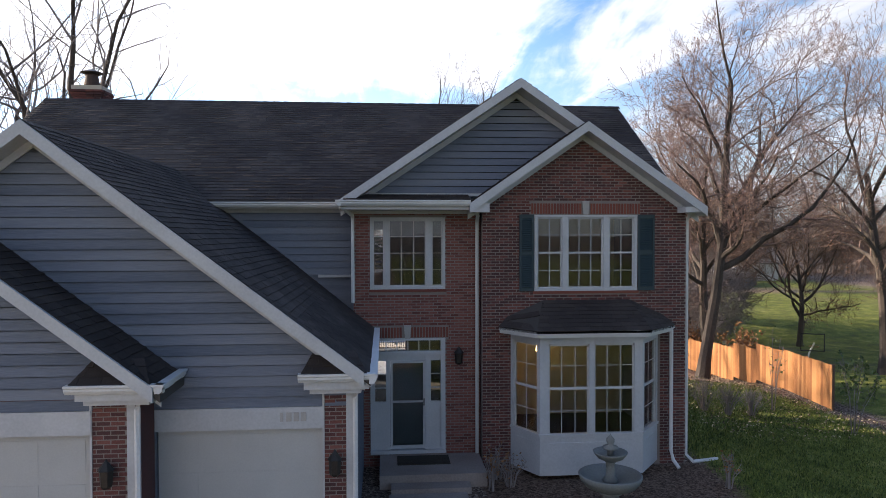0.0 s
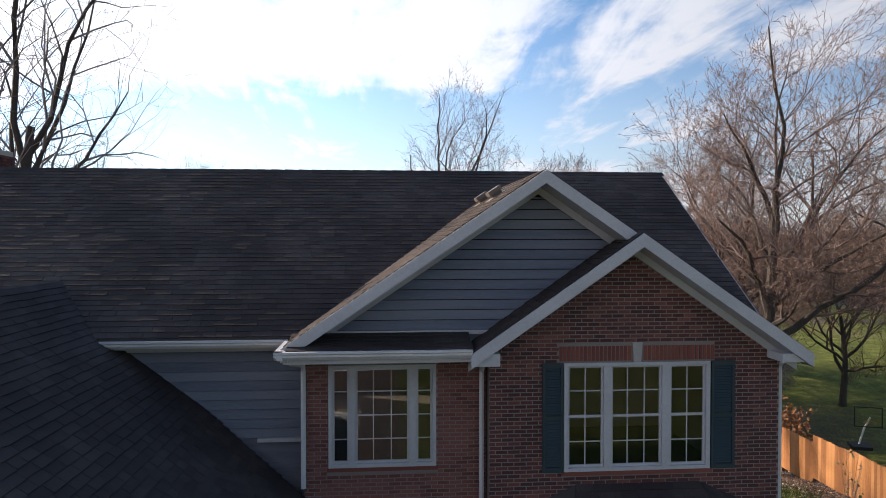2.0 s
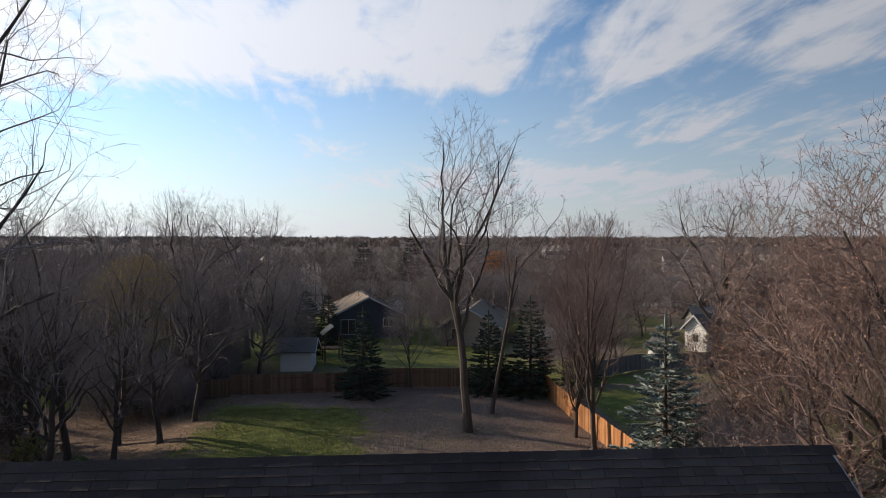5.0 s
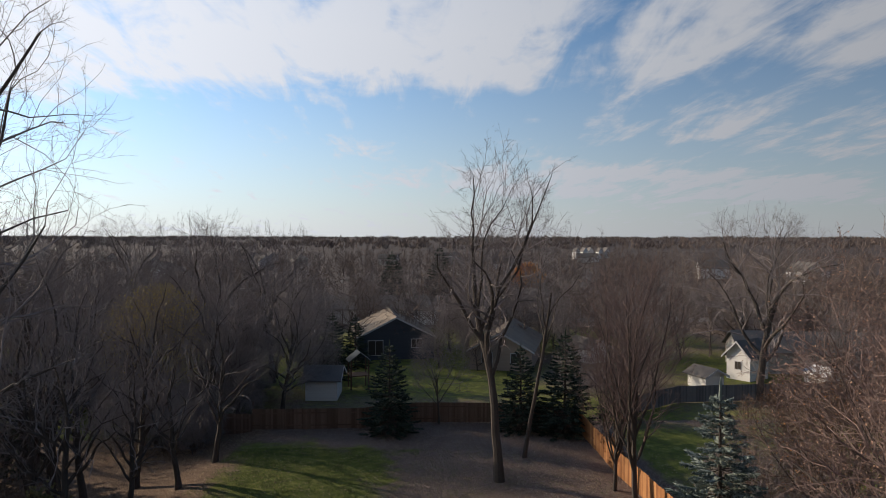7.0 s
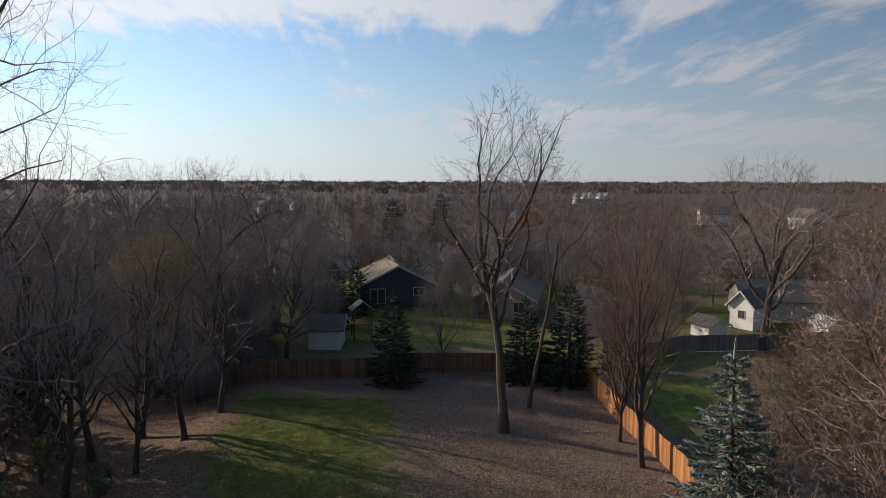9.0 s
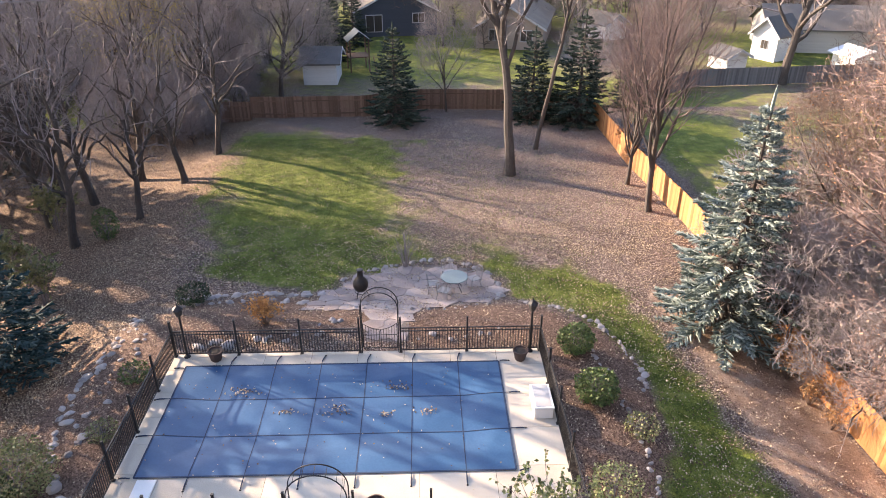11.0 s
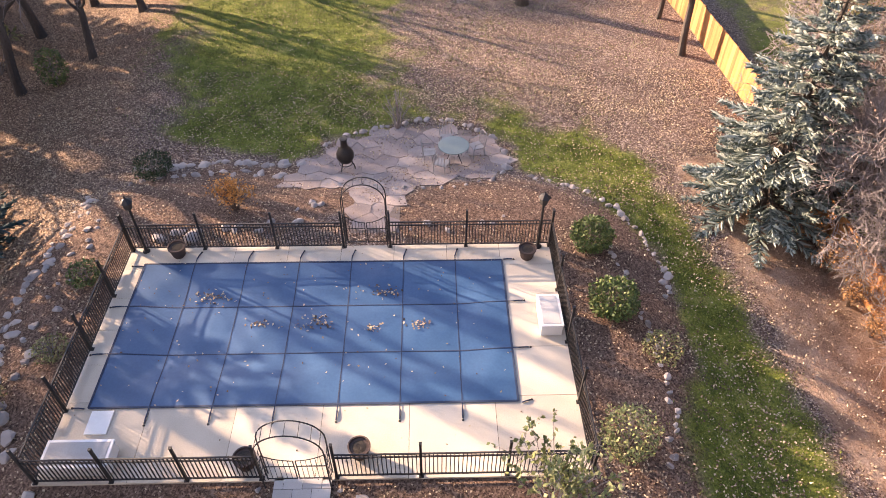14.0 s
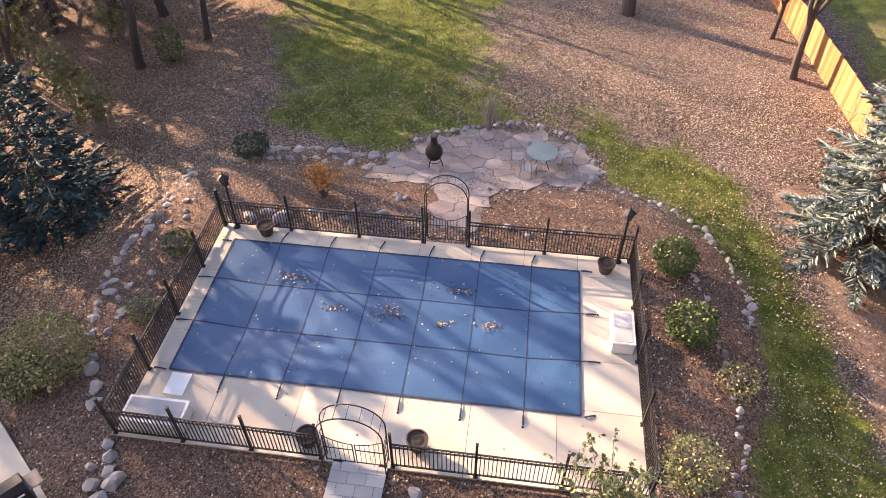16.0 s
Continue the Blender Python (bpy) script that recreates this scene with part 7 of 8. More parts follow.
def brush(L, p, d, ln, r, rng):
    """A shoot: a spindle of needles with a few tufts standing off it."""
    u = d.cross(Vector((0.2, 0.3, 1))).normalized()
    w = d.cross(u)
    ph, k = rng.uniform(0, 2), len(L.v)
    for s, f in ((0.0, 0.35), (0.35, 1.0), (0.8, 0.75)):
        for j in range(4):
            a = ph + math.pi * j / 2
            L.v.append(p + d * ln * s + (u * math.cos(a) + w * math.sin(a)) * r * f * rng.uniform(0.7, 1.3))
    L.v.append(p + d * (ln * 1.08))
    for i in (0, 4):
        for j in range(4):
            L.f.append((k + i + j, k + i + (j + 1) % 4, k + i + 4 + (j + 1) % 4, k + i + 4 + j))
    for j in range(4):
        L.f.append((k + 8 + j, k + 8 + (j + 1) % 4, k + 12))
    for _ in range(5):
        s, a = rng.uniform(0.15, 0.95), rng.uniform(0, 6.28)
        o = u * math.cos(a) + w * math.sin(a)
        c = p + d * ln * s
        b = len(L.v)
        L.v += [c + d * 0.035, c - d * 0.03, c + o * r * rng.uniform(1.8, 2.6) + d * 0.09]
        L.f.append((b, b + 1, b + 2))


spruce("tall blue spruce with pale silvery needles by the fence", 13.9, 44.2, 10.35, 3.2, M_SPRUCE, 5, whorls=27, per=14, sprigs=17, ragged=0.25, skirt=0.04)
spruce("dark blue spruce standing in the mulch", -14.8, 42.4, 7.6, 3.0, M_SPRUCE_DARK, 6, whorls=20, per=13, sprigs=10, ragged=0.15)
rear = spruce("dark green spruce against the rear fence", -0.6, 71.6, 7.4, 2.6, M_SPRUCE_GREEN, 7, whorls=22, per=12, sprigs=10, group="rear spruces")
for x, y, s in ((13.3, 71.3, 1.12), (9.9, 72.2, 0.95), (-7.8, 92.0, 1.0), (-6.0, 99.0, 0.85), (18.5, 75.0, 0.8), (-16.5, 87, 1.2), (-4.0, 150, 1.7), (6, 185, 1.8), (-27.5, 66.5, 1.2), (-30.0, 60.0, 1.2)):
    plant_copy(rear, x, y, 40 * s, s)


# ---- shrubs ----
def shrub(label, x, y, r, h, leaf, seed, n=900, size=0.05, stems=14, shell=0.55, twig=None, group="", bare=0, z=None):
    rng = random.Random(seed)
    t = thing("shrub", label, "shrub", pose(x, y, gz(x, y) if z is None else z), group=group)
    wood, leaves = Limbs(), Limbs()
    tips = []
    for i in range(stems):
        a, lean = rng.uniform(0, 6.28), rng.uniform(0.1, 0.9)
        top = Vector((math.cos(a) * r * lean, math.sin(a) * r * lean, h * (1.0 - 0.35 * lean * lean) * rng.uniform(0.75, 1)))
        mid = top * 0.5 + Vector((math.cos(a), math.sin(a), 0)) * r * -0.08
        wood.tube([Vector((math.cos(a) * 0.06, math.sin(a) * 0.06, -0.08)), mid, top], [0.014, 0.01, 0.005], 4)
        for _ in range(4 + bare):
            s = mid.lerp(top, rng.uniform(0, 1))
            e = s + (rand_dir(rng) + Vector((0, 0, 0.5))).normalized() * r * rng.uniform(0.25, 0.5)
            wood.spike(s, e, 0.006)
            tips.append((s, e))
    for i in range(n):
        if bare:
            s, e = rng.choice(tips)
            p = s.lerp(e, rng.uniform(0.3, 1.0)) + rand_dir(rng) * 0.04
        else:
            d = rand_dir(rng)
            k = shell + (1 - shell) * rng.random() ** 0.5
            bump = 1 + 0.22 * noise.noise(d * 2.3 + Vector((seed, 0, 0)))
            p = Vector((d.x * r * k * bump, d.y * r * k * bump, h * 0.5 + d.z * h * 0.5 * k * bump))
            if p.z < 0.03:
                p.z = rng.uniform(0.03, 0.2)
        leaves.leaf(p, rand_dir(rng), size * rng.uniform(0.6, 1.3), rng)
    stuff(part("branchwork", wood.mesh("branchwork", twig or M_TWIG), M_TWIG, t))
    if n:
        stuff(part("foliage", leaves.mesh("foliage", leaf), leaf, t))
    return t


shrub("rounded dark green evergreen shrub beside the fence", 7.0, 41.2, 0.68, 1.15, M_LEAF_GREEN, 1, 2600, 0.05, group="evergreen shrubs")
shrub("rounded green evergreen shrub beside the fence", 7.15, 38.5, 0.75, 1.15, M_LEAF_GREEN, 2, 2900, 0.05, group="evergreen shrubs")
shrub("loose yellow-green shrub outside the pool fence", 6.6, 34.0, 0.75, 1.5, M_LEAF_FRESH, 3, 1300, 0.045)
shrub("tall thin bush with sparse green leaves", 4.6, 32.3, 1.5, 3.1, M_LEAF_FRESH, 4, 1300, 0.065, stems=20, bare=6)
shrub("pale low shrub by the stone edging", 8.3, 37.0, 0.6, 0.7, M_LEAF_PALE, 5, 700, 0.04)
shrub("small leafless shrub with orange dead blossoms", -4.85, 43.3, 0.9, 1.2, M_LEAF_ORANGE, 6, 1100, 0.045, stems=26, bare=7, twig=M_TWIG_RUST)
shrub("dark low evergreen in the stone bed", -8.6, 46.3, 0.75, 0.9, M_LEAF_DARK, 7, 1500, 0.045)
shrub("broad green and tan shrub beside the boulders", -10.5, 35.2, 1.3, 1.5, M_LEAF_PALE, 8, 3600, 0.05)
shrub("green shrub under the broad one", -10.9, 34.6, 0.8, 1.1, M_LEAF_GREEN, 9, 1500, 0.05)
shrub("low green plant by the side fence", -8.7, 40.0, 0.55, 0.7, M_LEAF_GREEN, 10, 700, 0.045)
shrub("low yellow-green plant by the side fence", -8.7, 37.2, 0.5, 0.6, M_LEAF_PALE, 11, 500, 0.04)
shrub("wispy bare shrub behind the patio", 0.55, 49.4, 0.7, 1.9, M_LEAF_RUST, 12, 0, 0.04, stems=26, bare=6)
for x, y, s in ((-3.4, 31.35, 1.0), (0.15, 31.45, 0.9), (1.4, 31.4, 0.9), (2.3, 30.95, 0.8)):
    shrub("small upright green seedling in the mulch", x, y, 0.16 * s, 0.45 * s, M_LEAF_GREEN, int(20 + x * 3), 260, 0.035, stems=4, group="seedlings in the mulch bed")
yellow = shrub("yellow-green understorey bush in the wood", -18.6, 50.0, 1.7, 3.4, M_LEAF_PALE, 31, 3000, 0.075, stems=20, bare=4, group="bushes under the trees")
for x, y, s, a in ((-20.5, 47.0, 1.2, 40), (-22.5, 52.5, 1.3, 90), (-16.2, 48.2, 0.8, 200), (-24.5, 44.5, 1.3, 300), (-19.5, 56.5, 0.9, 150)):
    plant_copy(yellow, x, y, a, s)
shrub("green bush at the foot of the wood", -15.9, 54.9, 0.7, 1.9, M_LEAF_GREEN, 33, 1200, 0.06)
for i, (x, y, h) in enumerate(((11.7, 25.4, 1.2), (12.5, 25.2, 1.1), (13.3, 25.1, 1.0))):
    shrub("bare spiky shrub on the side lawn", x, y, 0.7, h, M_LEAF_PALE, 40 + i, 60, 0.03, stems=34, bare=3, group="spiky shrubs")
shrub("thin leafy sapling by the wooden fence", 15.3, 22.6, 0.9, 2.8, M_LEAF_GREEN, 45, 420, 0.06, stems=9, bare=6)
shrub("thin bare sapling by the wooden fence", 14.5, 25.8, 0.6, 3.2, M_LEAF_GREEN, 46, 40, 0.05, stems=6, bare=5)
for i, (x, y) in enumerate(((2.75, 16.6), (3.2, 16.8), (7.9, 16.3), (3.0, 17.3))):
    shrub("low bare twiggy shrub by the house wall", x, y, 0.45, 0.8, M_LEAF_RUST, 50 + i, 40, 0.04, stems=12, bare=3, group="twiggy shrubs by the house")
hedge = shrub("rust-leaved bush along the wooden fence", 17.3, 38.8, 1.4, 2.2, M_LEAF_RUST, 60, 1500, 0.06, stems=20, bare=4, group="rusty bushes along the fence")
for x, y, s, a in ((18.3, 41.5, 1.0, 70), (17.4, 45.5, 1.1, 160), (15.3, 64.5, 0.9, 250), (18.2, 35.0, 1.1, 20), (15.0, 62.0, 0.7, 90)):
    plant_copy(hedge, x, y, a, s)

straw = shrub("dead orange-brown bush against the cedar fence", 15.6, 41.6, 0.9, 1.5, M_LEAF_STRAW, 71, 900, 0.045, stems=30, bare=5, twig=M_TWIG_RUST, group="dead bushes against the fence")
for x, y, s, a in ((15.75, 40.1, 0.85, 80), (15.3, 43.2, 0.9, 200), (15.9, 38.8, 0.65, 300)):
    plant_copy(straw, x, y, a, s)


# ---- wooden fences ----
def board_fence(pts, material, label, group, height=1.8, w=0.14, gap=0.006, picket=False, posts_back=1):
    rng = random.Random(len(pts))
    for (x0, y0), (x1, y1) in zip(pts, pts[1:]):
        total = math.hypot(x1 - x0, y1 - y0)
        m = max(1, round(total / 2.4))
        for s in range(m):
            ax, ay = x0 + (x1 - x0) * s / m, y0 + (y1 - y0) * s / m
            bx, by = x0 + (x1 - x0) * (s + 1) / m, y0 + (y1 - y0) * (s + 1) / m
            L_ = math.hypot(bx - ax, by - ay)
            z = gz((ax + bx) / 2, (ay + by) / 2)
            f = thing("board_fence", label, "fence", pose(ax, ay, z, 0, 0, math.degrees(math.atan2(by - ay, bx - ax))), group=group)
            part("post", boxes((0, 0.09, 0.03 * posts_back - 0.045, 0.03 * posts_back + 0.045, -0.3, height + 0.02)), M_WOOD_OLD, f)
            for zz in (0.35, height - 0.35):
                part("rail", boxes((0.09, L_, 0.0 if posts_back > 0 else -0.04, 0.04 if posts_back > 0 else 0.0, zz - 0.045, zz + 0.045)), M_WOOD_OLD, f)
            n = int(L_ / (w + gap))
            for i in range(n):
                u = i * L_ / n
                bm = bmesh.new()
                ya, yb = (-0.02, -0.001) if posts_back > 0 else (0.001, 0.02)
                h = height + rng.uniform(-0.015, 0.015)
                c = 0.03
                prism(bm, [(u, 0, 0.04), (u + L_ / n - gap, 0, 0.04), (u + L_ / n - gap, 0, h - c), (u + L_ / n - gap - c, 0, h), (u + c, 0, h), (u, 0, h - c)], (0, ya, 0), (0, yb, 0))
                part("board", bm, material, f)


board_fence([(16.5, 25.4), (16.8, 29.0), (16.8, 33.0), (16.6, 37.0), (16.4, 40.0), (16.0, 46.0), (15.6, 53.0), (15.3, 57.0), (14.8, 62.0), (14.6, 72.0)], M_WOOD_FENCE,
            "orange-brown cedar board fence", "cedar fence sections", 1.65, posts_back=-1)
board_fence([(14.7, 72.3), (8.0, 74.6), (1.0, 74.8), (-3.0, 73.0), (-9.0, 72.9), (-14.5, 73.2)], M_WOOD_OLD, "dark weathered board fence across the rear lot line", "rear fence sections", 1.7, posts_back=1)

board_fence([(19.5, 76.5), (26.0, 81.0), (46.0, 83.0)], M_WOOD_GREY, "grey weathered board fence behind the neighbouring yard", "grey yard fence sections", 1.6, posts_back=1)


# ---- neighbouring buildings ----
def gable_house(label, x, y, w, d, h, rise, turn, wall, roofm, windows=(), name="neighbour_house", base=None):
    """A house with its ridge along its own y; windows: (face, u, z, width, height) on the front (-y) face."""
    z = (gz(x, y) if base is None else base) - 0.1
    b = thing(name, label, "house" if w > 5 else "shed", pose(x, y, z, 0, 0, turn))
    bm = boxes((-w / 2, w / 2, -d / 2, d / 2, 0, h))
    prism(bm, [(-w / 2, 0, h), (w / 2, 0, h), (0, 0, h + rise)], (0, -d / 2, 0), (0, d / 2, 0))
    part("wall", bm, wall, b)
    for s in (-1, 1):
        bm = bmesh.new()
        o = 0.4 * rise / (w / 2)
        prism(bm, [(0, 0, h + rise + 0.12), (s * (w / 2 + 0.4), 0, h - o + 0.12), (s * (w / 2 + 0.4), 0, h - o), (0, 0, h + rise)], (0, -d / 2 - 0.4, 0), (0, d / 2 + 0.4, 0))
        part("roof", bm, roofm, b)
        bm = bmesh.new()
        prism(bm, [(0, 0, h + rise + 0.1), (s * (w / 2 + 0.38), 0, h - o + 0.1), (s * (w / 2 + 0.38), 0, h - o - 0.12), (0, 0, h + rise - 0.12)], (0, -d / 2 - 0.45, 0), (0, -d / 2 - 0.41, 0))
        part("rake_board", bm, M_TRIM, b)
    for u, zz, ww, hh in windows:
        win = part("window", boxes((u - ww / 2 - 0.08, u + ww / 2 + 0.08, -d / 2 - 0.05, -d / 2 - 0.002, zz - 0.08, zz + hh + 0.08)), M_TRIM, b)
        part("pane", boxes((u - ww / 2, u - 0.03, -d / 2 - 0.07, -d / 2 - 0.052, zz, zz + hh)), M_DIM_INSIDE, win)
        part("pane", boxes((u + 0.03, u + ww / 2, -d / 2 - 0.07, -d / 2 - 0.052, zz, zz + hh)), M_DIM_INSIDE, win)
    return b


M_BLUE = mat("blue_siding", [(0.035, 0.045, 0.065), (0.055, 0.068, 0.09)], 1, 12, 0.7, stretch=(0.2, 0.2, 5))
M_CREAM = mat("cream_siding", [(0.42, 0.40, 0.36), (0.55, 0.53, 0.48)], 1, 12, 0.7, stretch=(0.2, 0.2, 5))
M_TAN = mat("tan_siding", [(0.26, 0.205, 0.17), (0.36, 0.29, 0.245)], 1, 12, 0.7, stretch=(0.2, 0.2, 5))
M_WHITE_SIDING = mat("white_siding", [(0.55, 0.55, 0.54), (0.7, 0.7, 0.69)], 1, 12, 0.6, stretch=(0.2, 0.2, 5))
M_TAN_ROOF = mat("tan_roof", [(0.16, 0.13, 0.10), (0.26, 0.215, 0.165)], 0.8, 10, 0.9, bump=0.3)
M_GREY_ROOF = mat("grey_roof", [(0.09, 0.085, 0.08), (0.15, 0.14, 0.13)], 0.8, 10, 0.9, bump=0.3)
gable_house("dark blue house with a tan shingle gable roof", -2.2, 110.0, 9.6, 12.0, 3.0, 2.4, 8, M_BLUE, M_TAN_ROOF, ((-2.6, 0.7, 1.8, 1.8), (2.6, 1.6, 1.3, 1.0)))
gable_house("cream house with a tan roof behind the spruces", 12.6, 103.0, 7.2, 13.0, 2.5, 2.0, -14, M_TAN, M_TAN_ROOF, ((-1.6, 1.0, 1.2, 1.1), (1.8, 1.0, 1.2, 1.1)))
gable_house("small white shed with a grey roof", -7.6, 84.5, 4.0, 3.0, 2.1, 0.9, 90, M_WHITE_SIDING, M_GREY_ROOF, (), name="garden_shed")
gable_house("small white shed with a steep gable", 37.8, 92.0, 2.8, 3.4, 2.9, 1.4, -58, M_WHITE_SIDING, M_GREY_ROOF, ((0.0, 1.3, 0.7, 0.8),), name="garden_shed")
gable_house("long low house with a grey roof", 47.0, 97.0, 7.0, 16.0, 2.6, 1.8, 80, M_CREAM, M_GREY_ROOF, ((-2, 1, 1.2, 1.1), (2, 1, 1.2, 1.1)))
gable_house("pale low shed by the old trees", 31.5, 88.0, 2.4, 2.6, 1.5, 0.6, 20, M_WHITE_SIDING, M_GREY_ROOF, (), name="garden_shed")
gable_house("far white ranch house", -5.5, 142.0, 8.0, 20.0, 2.8, 2.0, 86, M_WHITE_SIDING, M_GREY_ROOF, ((-1.5, 1, 1.4, 1.2), (1.6, 1, 1.4, 1.2)))
gable_house("far grey house among the trees", 18.0, 150.0, 8.0, 15.0, 3.2, 2.2, 80, M_CREAM, M_GREY_ROOF, ((0, 1, 1.4, 1.2),))
gable_house("far brown house among the trees", -21.0, 140.0, 8.0, 12.0, 3.0, 2.2, 30, M_CREAM, M_TAN_ROOF, ((0, 1, 1.4, 1.2),))
far_rng = random.Random(15)
for i in range(16):
    y = far_rng.uniform(190, 620)
    x = far_rng.uniform(-0.45, 0.55) * y
    gable_house("far pale house in the woods", x, y, 9, 12, 4.5, 3.0, far_rng.uniform(0, 90), M_WHITE_SIDING if i % 2 else M_CREAM, M_GREY_ROOF, ((0, 1.5, 1.5, 1.5),))
for i, u in enumerate((152, 161, 178, 186, 171)):
    gable_house("far white town house", u, 690 + 6 * i, 5, 8, 7.5, 3.5, 10, M_WHITE_SIDING, M_GREY_ROOF, ((0, 3, 1.5, 2),))


gable_house("pale rounded low shed beside a lawn", 43.7, 86.6, 3.4, 3.0, 1.7, 0.5, 10, M_WHITE_SIDING, M_WHITE_SIDING, (), name="garden_shed")
gable_house("small white shed behind the spruces", 22.8, 103.0, 3.2, 4.0, 2.0, 0.9, 30, M_WHITE_SIDING, M_GREY_ROOF, (), name="garden_shed")


def street():
    xs = [-70 + 4 * i for i in range(36)]
    verts = [(x, y + 0.02 * x, gz(x, y) + 0.05) for x in xs for y in (139.5, 146.0)]
    faces = [(2 * i, 2 * i + 2, 2 * i + 3, 2 * i + 1) for i in range(len(xs) - 1)]
    tagged(new("road", pymesh("road", verts, faces, M_STREET)), "pale grey street behind the neighbouring houses", "road", kind="structure")


M_STREET = mat("old_asphalt", [(0.16, 0.155, 0.15), (0.24, 0.235, 0.225)], 0.4, 6, 0.9)
street()


def play_tower(x, y):
    p = thing("play_tower", "weathered wooden play tower in the neighbouring yard", "play tower", pose(x, y, gz(x, y), 0, 0, 15))
    for sx in (-0.9, 0.9):
        for sy in (-0.9, 0.9):
            part("post", boxes((sx - 0.06, sx + 0.06, sy - 0.06, sy + 0.06, -0.2, 3.0)), M_WOOD_OLD, p)
    part("platform", boxes((-1, 1, -1, 1, 1.35, 1.45)), M_WOOD_OLD, p)
    for s in (-1, 1):
        bm = bmesh.new()
        prism(bm, [(0, 0, 3.8), (s * 1.15, 0, 2.9), (s * 1.15, 0, 2.84), (0, 0, 3.74)], (0, -1.1, 0), (0, 1.1, 0))
        part("roof", bm, M_SHUTTER, p)
        part("rail", boxes((s * 0.95 - 0.02, s * 0.95 + 0.02, -0.84, 0.84, 1.9, 2.0)), M_WOOD_OLD, p)
        bm = bmesh.new()
        tube(bm, [(s * 0.3 + 1.0, -1.0, 1.4), (s * 0.3 + 1.0, -2.6, 0.1)], 0.05, 5)
        part("ladder_rail", bm, M_WOOD_OLD, p)


play_tower(-4.6, 88.0)


def basketball_hoop(x, y):
    b = thing("basketball_hoop", "portable basketball hoop on the neighbouring lawn", "basketball hoop", pose(x, y, gz(x, y), 0, 0, -20))
    part("base", boxes((-0.4, 0.4, -0.3, 0.6, 0, 0.16)), M_IRON, b)
    bm = bmesh.new()
    tube(bm, [(0, 0.3, 0.1), (0.1, 0.0, 0.9), (0.3, -0.2, 1.5)], 0.045, 8)
    part("pole", bm, M_PLASTIC, b)
    part("backboard", boxes((-0.35, 0.75, -0.26, -0.255, 1.1, 1.95)), M_GLASS, b)
    part("board_frame", boxes((-0.38, 0.78, -0.28, -0.265, 1.06, 1.11), (-0.38, 0.78, -0.28, -0.265, 1.94, 1.99), (-0.38, -0.33, -0.28, -0.265, 1.11, 1.94), (0.73, 0.78, -0.28, -0.265, 1.11, 1.94)), M_IRON, b)
    bm = bmesh.new()
    tube(bm, [(0.2 + 0.23 * math.cos(2 * math.pi * k / 16), -0.5 + 0.23 * math.sin(2 * math.pi * k / 16), 1.35) for k in range(17)], 0.012, 5, False)
    part("rim", bm, M_WOOD_FENCE, b)


basketball_hoop(22.6, 36.4)


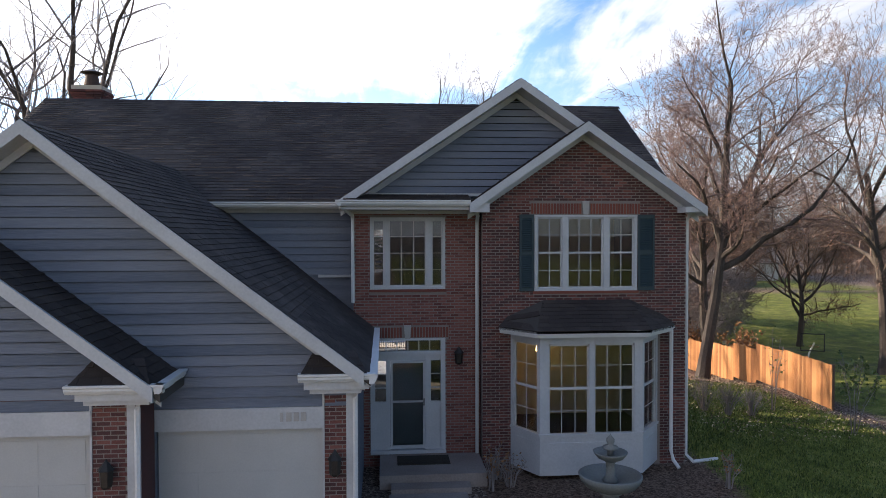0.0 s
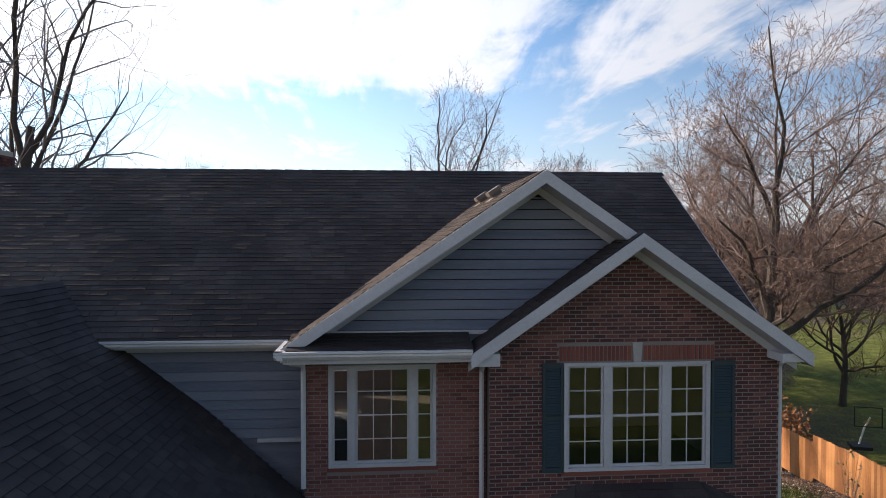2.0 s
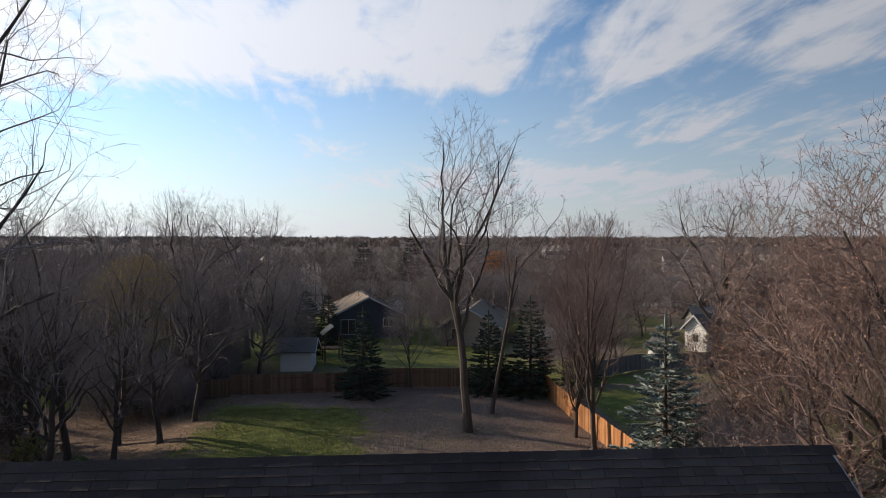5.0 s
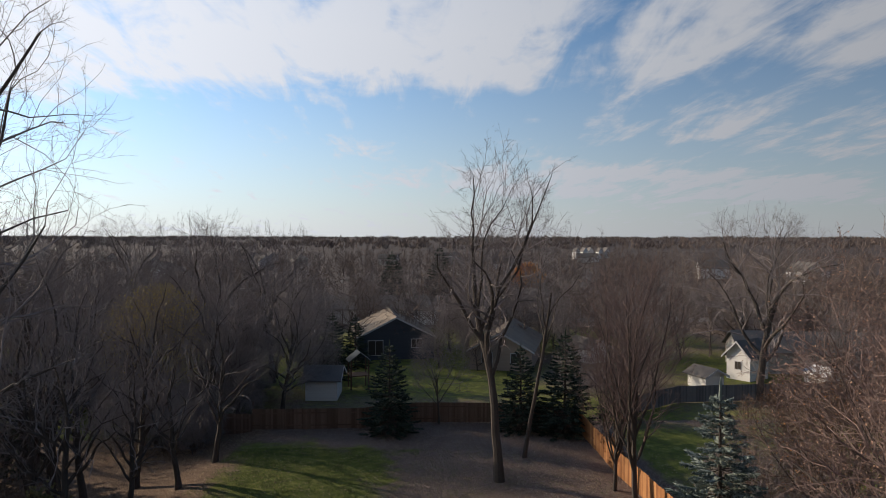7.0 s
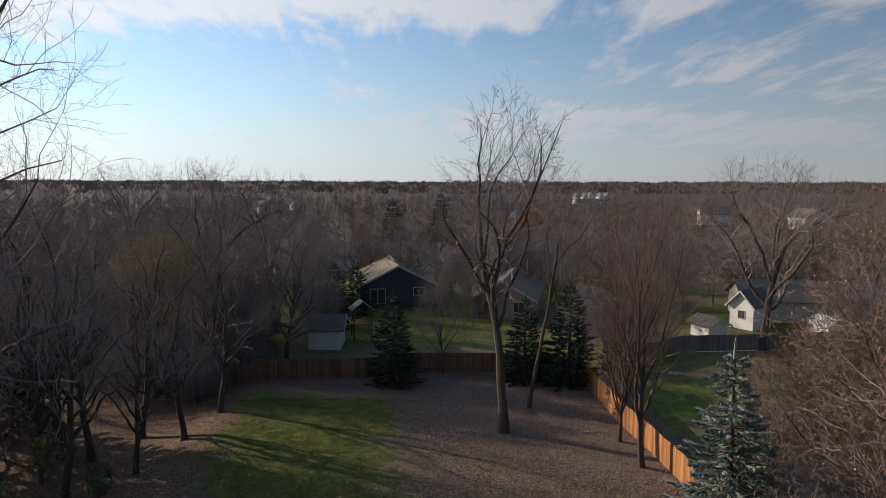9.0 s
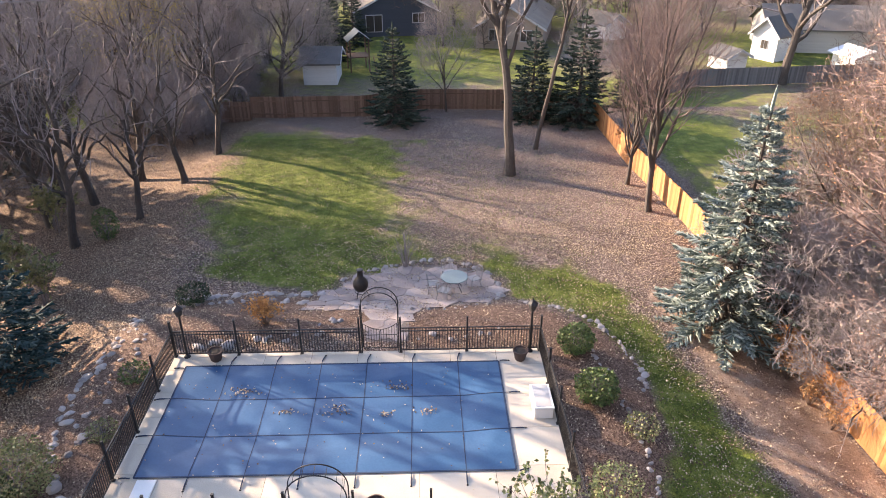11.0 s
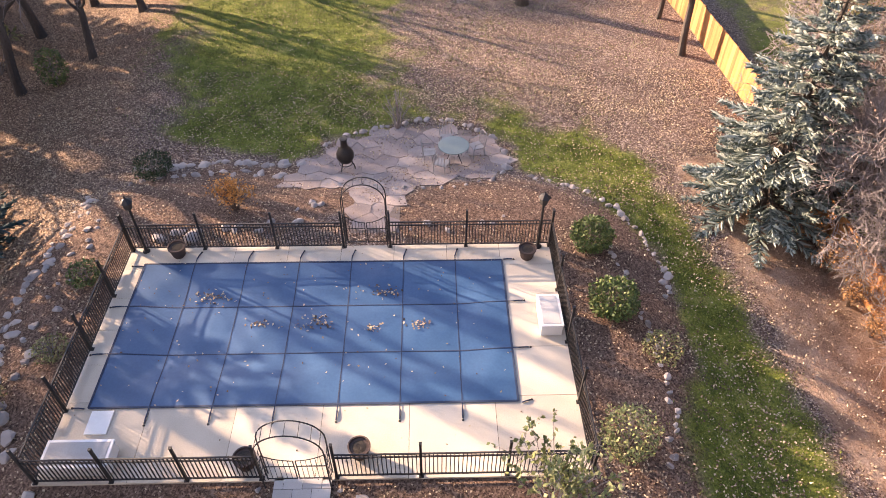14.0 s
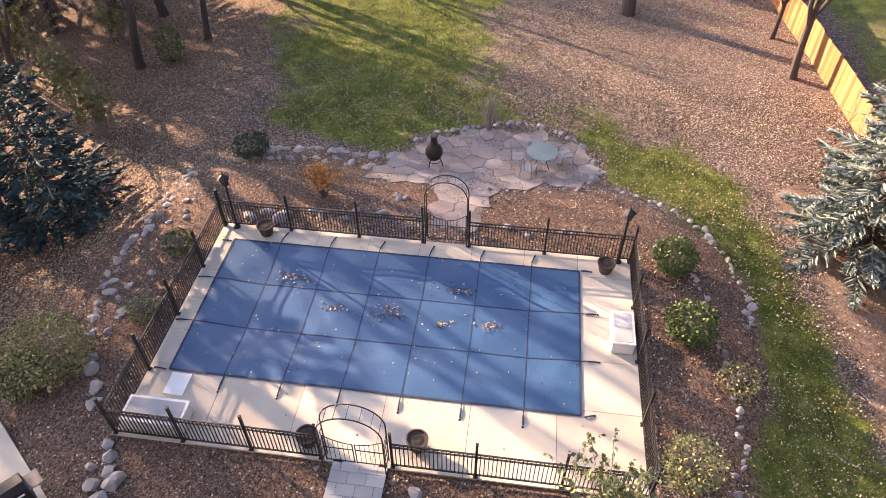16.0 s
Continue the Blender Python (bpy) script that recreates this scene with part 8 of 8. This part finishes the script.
# ---- fallen leaves and grass ----
def scatter_leaves():
    rng = random.Random(91)
    L = Limbs()
    count = 0
    while count < 120000:
        if rng.random() < 0.72:
            x, y = rng.uniform(-16, 17), rng.uniform(29, 54)
        else:
            x, y = rng.uniform(-20, 19), rng.uniform(50, 76)
        if -8 < x < 5.9 and 33.2 < y < 41.4 or (-4.3 < x < 2.3 and y < 30.8):
            continue
        g, mulched, bare = cover_near(round(x * 4), round(y * 4))
        keep = (0.75 - 0.38 * g) * (1 - 0.6 * bare)
        keep *= (1 - 0.75 * min(1, mulched)) * (0.2 + 1.1 * max(0, 0.45 + 0.8 * fbm(x, y, 0.5) + 0.6 * fbm(x, y, 1.7)))
        if rng.random() > keep:
            continue
        n = (Vector((0, 0, 1)) + rand_dir(rng) * 0.7).normalized()
        L.leaf(Vector((x, y, gz(x, y) + rng.uniform(0.012, 0.05))), n, rng.uniform(0.02, 0.046), rng)
        count += 1
    for _ in range(2600):
        x, y = rng.uniform(8, 17), rng.uniform(22, 31)
        L.leaf(Vector((x, y, gz(x, y) + rng.uniform(0.012, 0.04))), (Vector((0, 0, 1)) + rand_dir(rng) * 0.7).normalized(), rng.uniform(0.03, 0.06), rng)
    tagged(new("fallen_leaves", L.mesh("fallen_leaves", M_LITTER)), "tan and brown fallen leaves on lawn and mulch", "leaves", kind="stuff")
    C = Limbs()
    for cx, cy, n, s in ((-4.7, 39.2, 60, 0.28), (-3.2, 38.2, 30, 0.18), (-1.5, 38.2, 60, 0.26), (0.1, 38.0, 24, 0.14), (1.5, 38.1, 34, 0.2), (0.45, 39.3, 46, 0.28)):
        for _ in range(n):
            x, y = rng.gauss(cx, s), rng.gauss(cy, s * 0.55)
            C.leaf(Vector((x, y, cover_z(x, y) + rng.uniform(0.012, 0.05))), (Vector((0, 0, 1)) + rand_dir(rng) * 0.6).normalized(), rng.uniform(0.03, 0.06), rng)
    for _ in range(170):
        x, y = rng.uniform(CX0, CX1), rng.uniform(CY0, CY1)
        C.leaf(Vector((x, y, cover_z(x, y) + 0.014)), (Vector((0, 0, 1)) + rand_dir(rng) * 0.4).normalized(), rng.uniform(0.02, 0.045), rng)
    for _ in range(60):
        x, y = rng.uniform(DX0, DX1), rng.choice((rng.uniform(DY0, CY0), rng.uniform(CY1, DY1)))
        C.leaf(Vector((x, y, 0.012)), (Vector((0, 0, 1)) + rand_dir(rng) * 0.3).normalized(), rng.uniform(0.02, 0.04), rng)
    tagged(new("leaves_on_cover", C.mesh("leaves_on_cover", M_LITTER)), "dry leaves lying in small heaps on the pool cover", "leaves", kind="stuff")


def grass_blades():
    rng = random.Random(92)
    L = Limbs()
    count = 0
    while count < 90000:
        x, y = (rng.uniform(-13, 14), rng.uniform(30, 68)) if rng.random() < 0.8 else (rng.uniform(8, 17), rng.uniform(14, 31))
        g = cover_near(round(x * 4), round(y * 4))[0]
        if rng.random() > g * 0.9 or (-8 < x < 5.9 and 33 < y < 41.5):
            continue
        p = Vector((x, y, gz(x, y) - 0.01))
        d = Vector((rng.uniform(-0.5, 0.5), rng.uniform(-0.5, 0.5), 1)).normalized()
        w = Vector((rng.uniform(-1, 1), rng.uniform(-1, 1), 0)).normalized() * 0.018
        k = len(L.v)
        L.v += [p - w, p + w, p + d * rng.uniform(0.05, 0.12)]
        L.f.append((k, k + 1, k + 2))
        count += 1
    tagged(new("grass", L.mesh("grass", M_GRASS)), "short autumn grass on the lawns", "grass", kind="stuff")


scatter_leaves()
grass_blades()
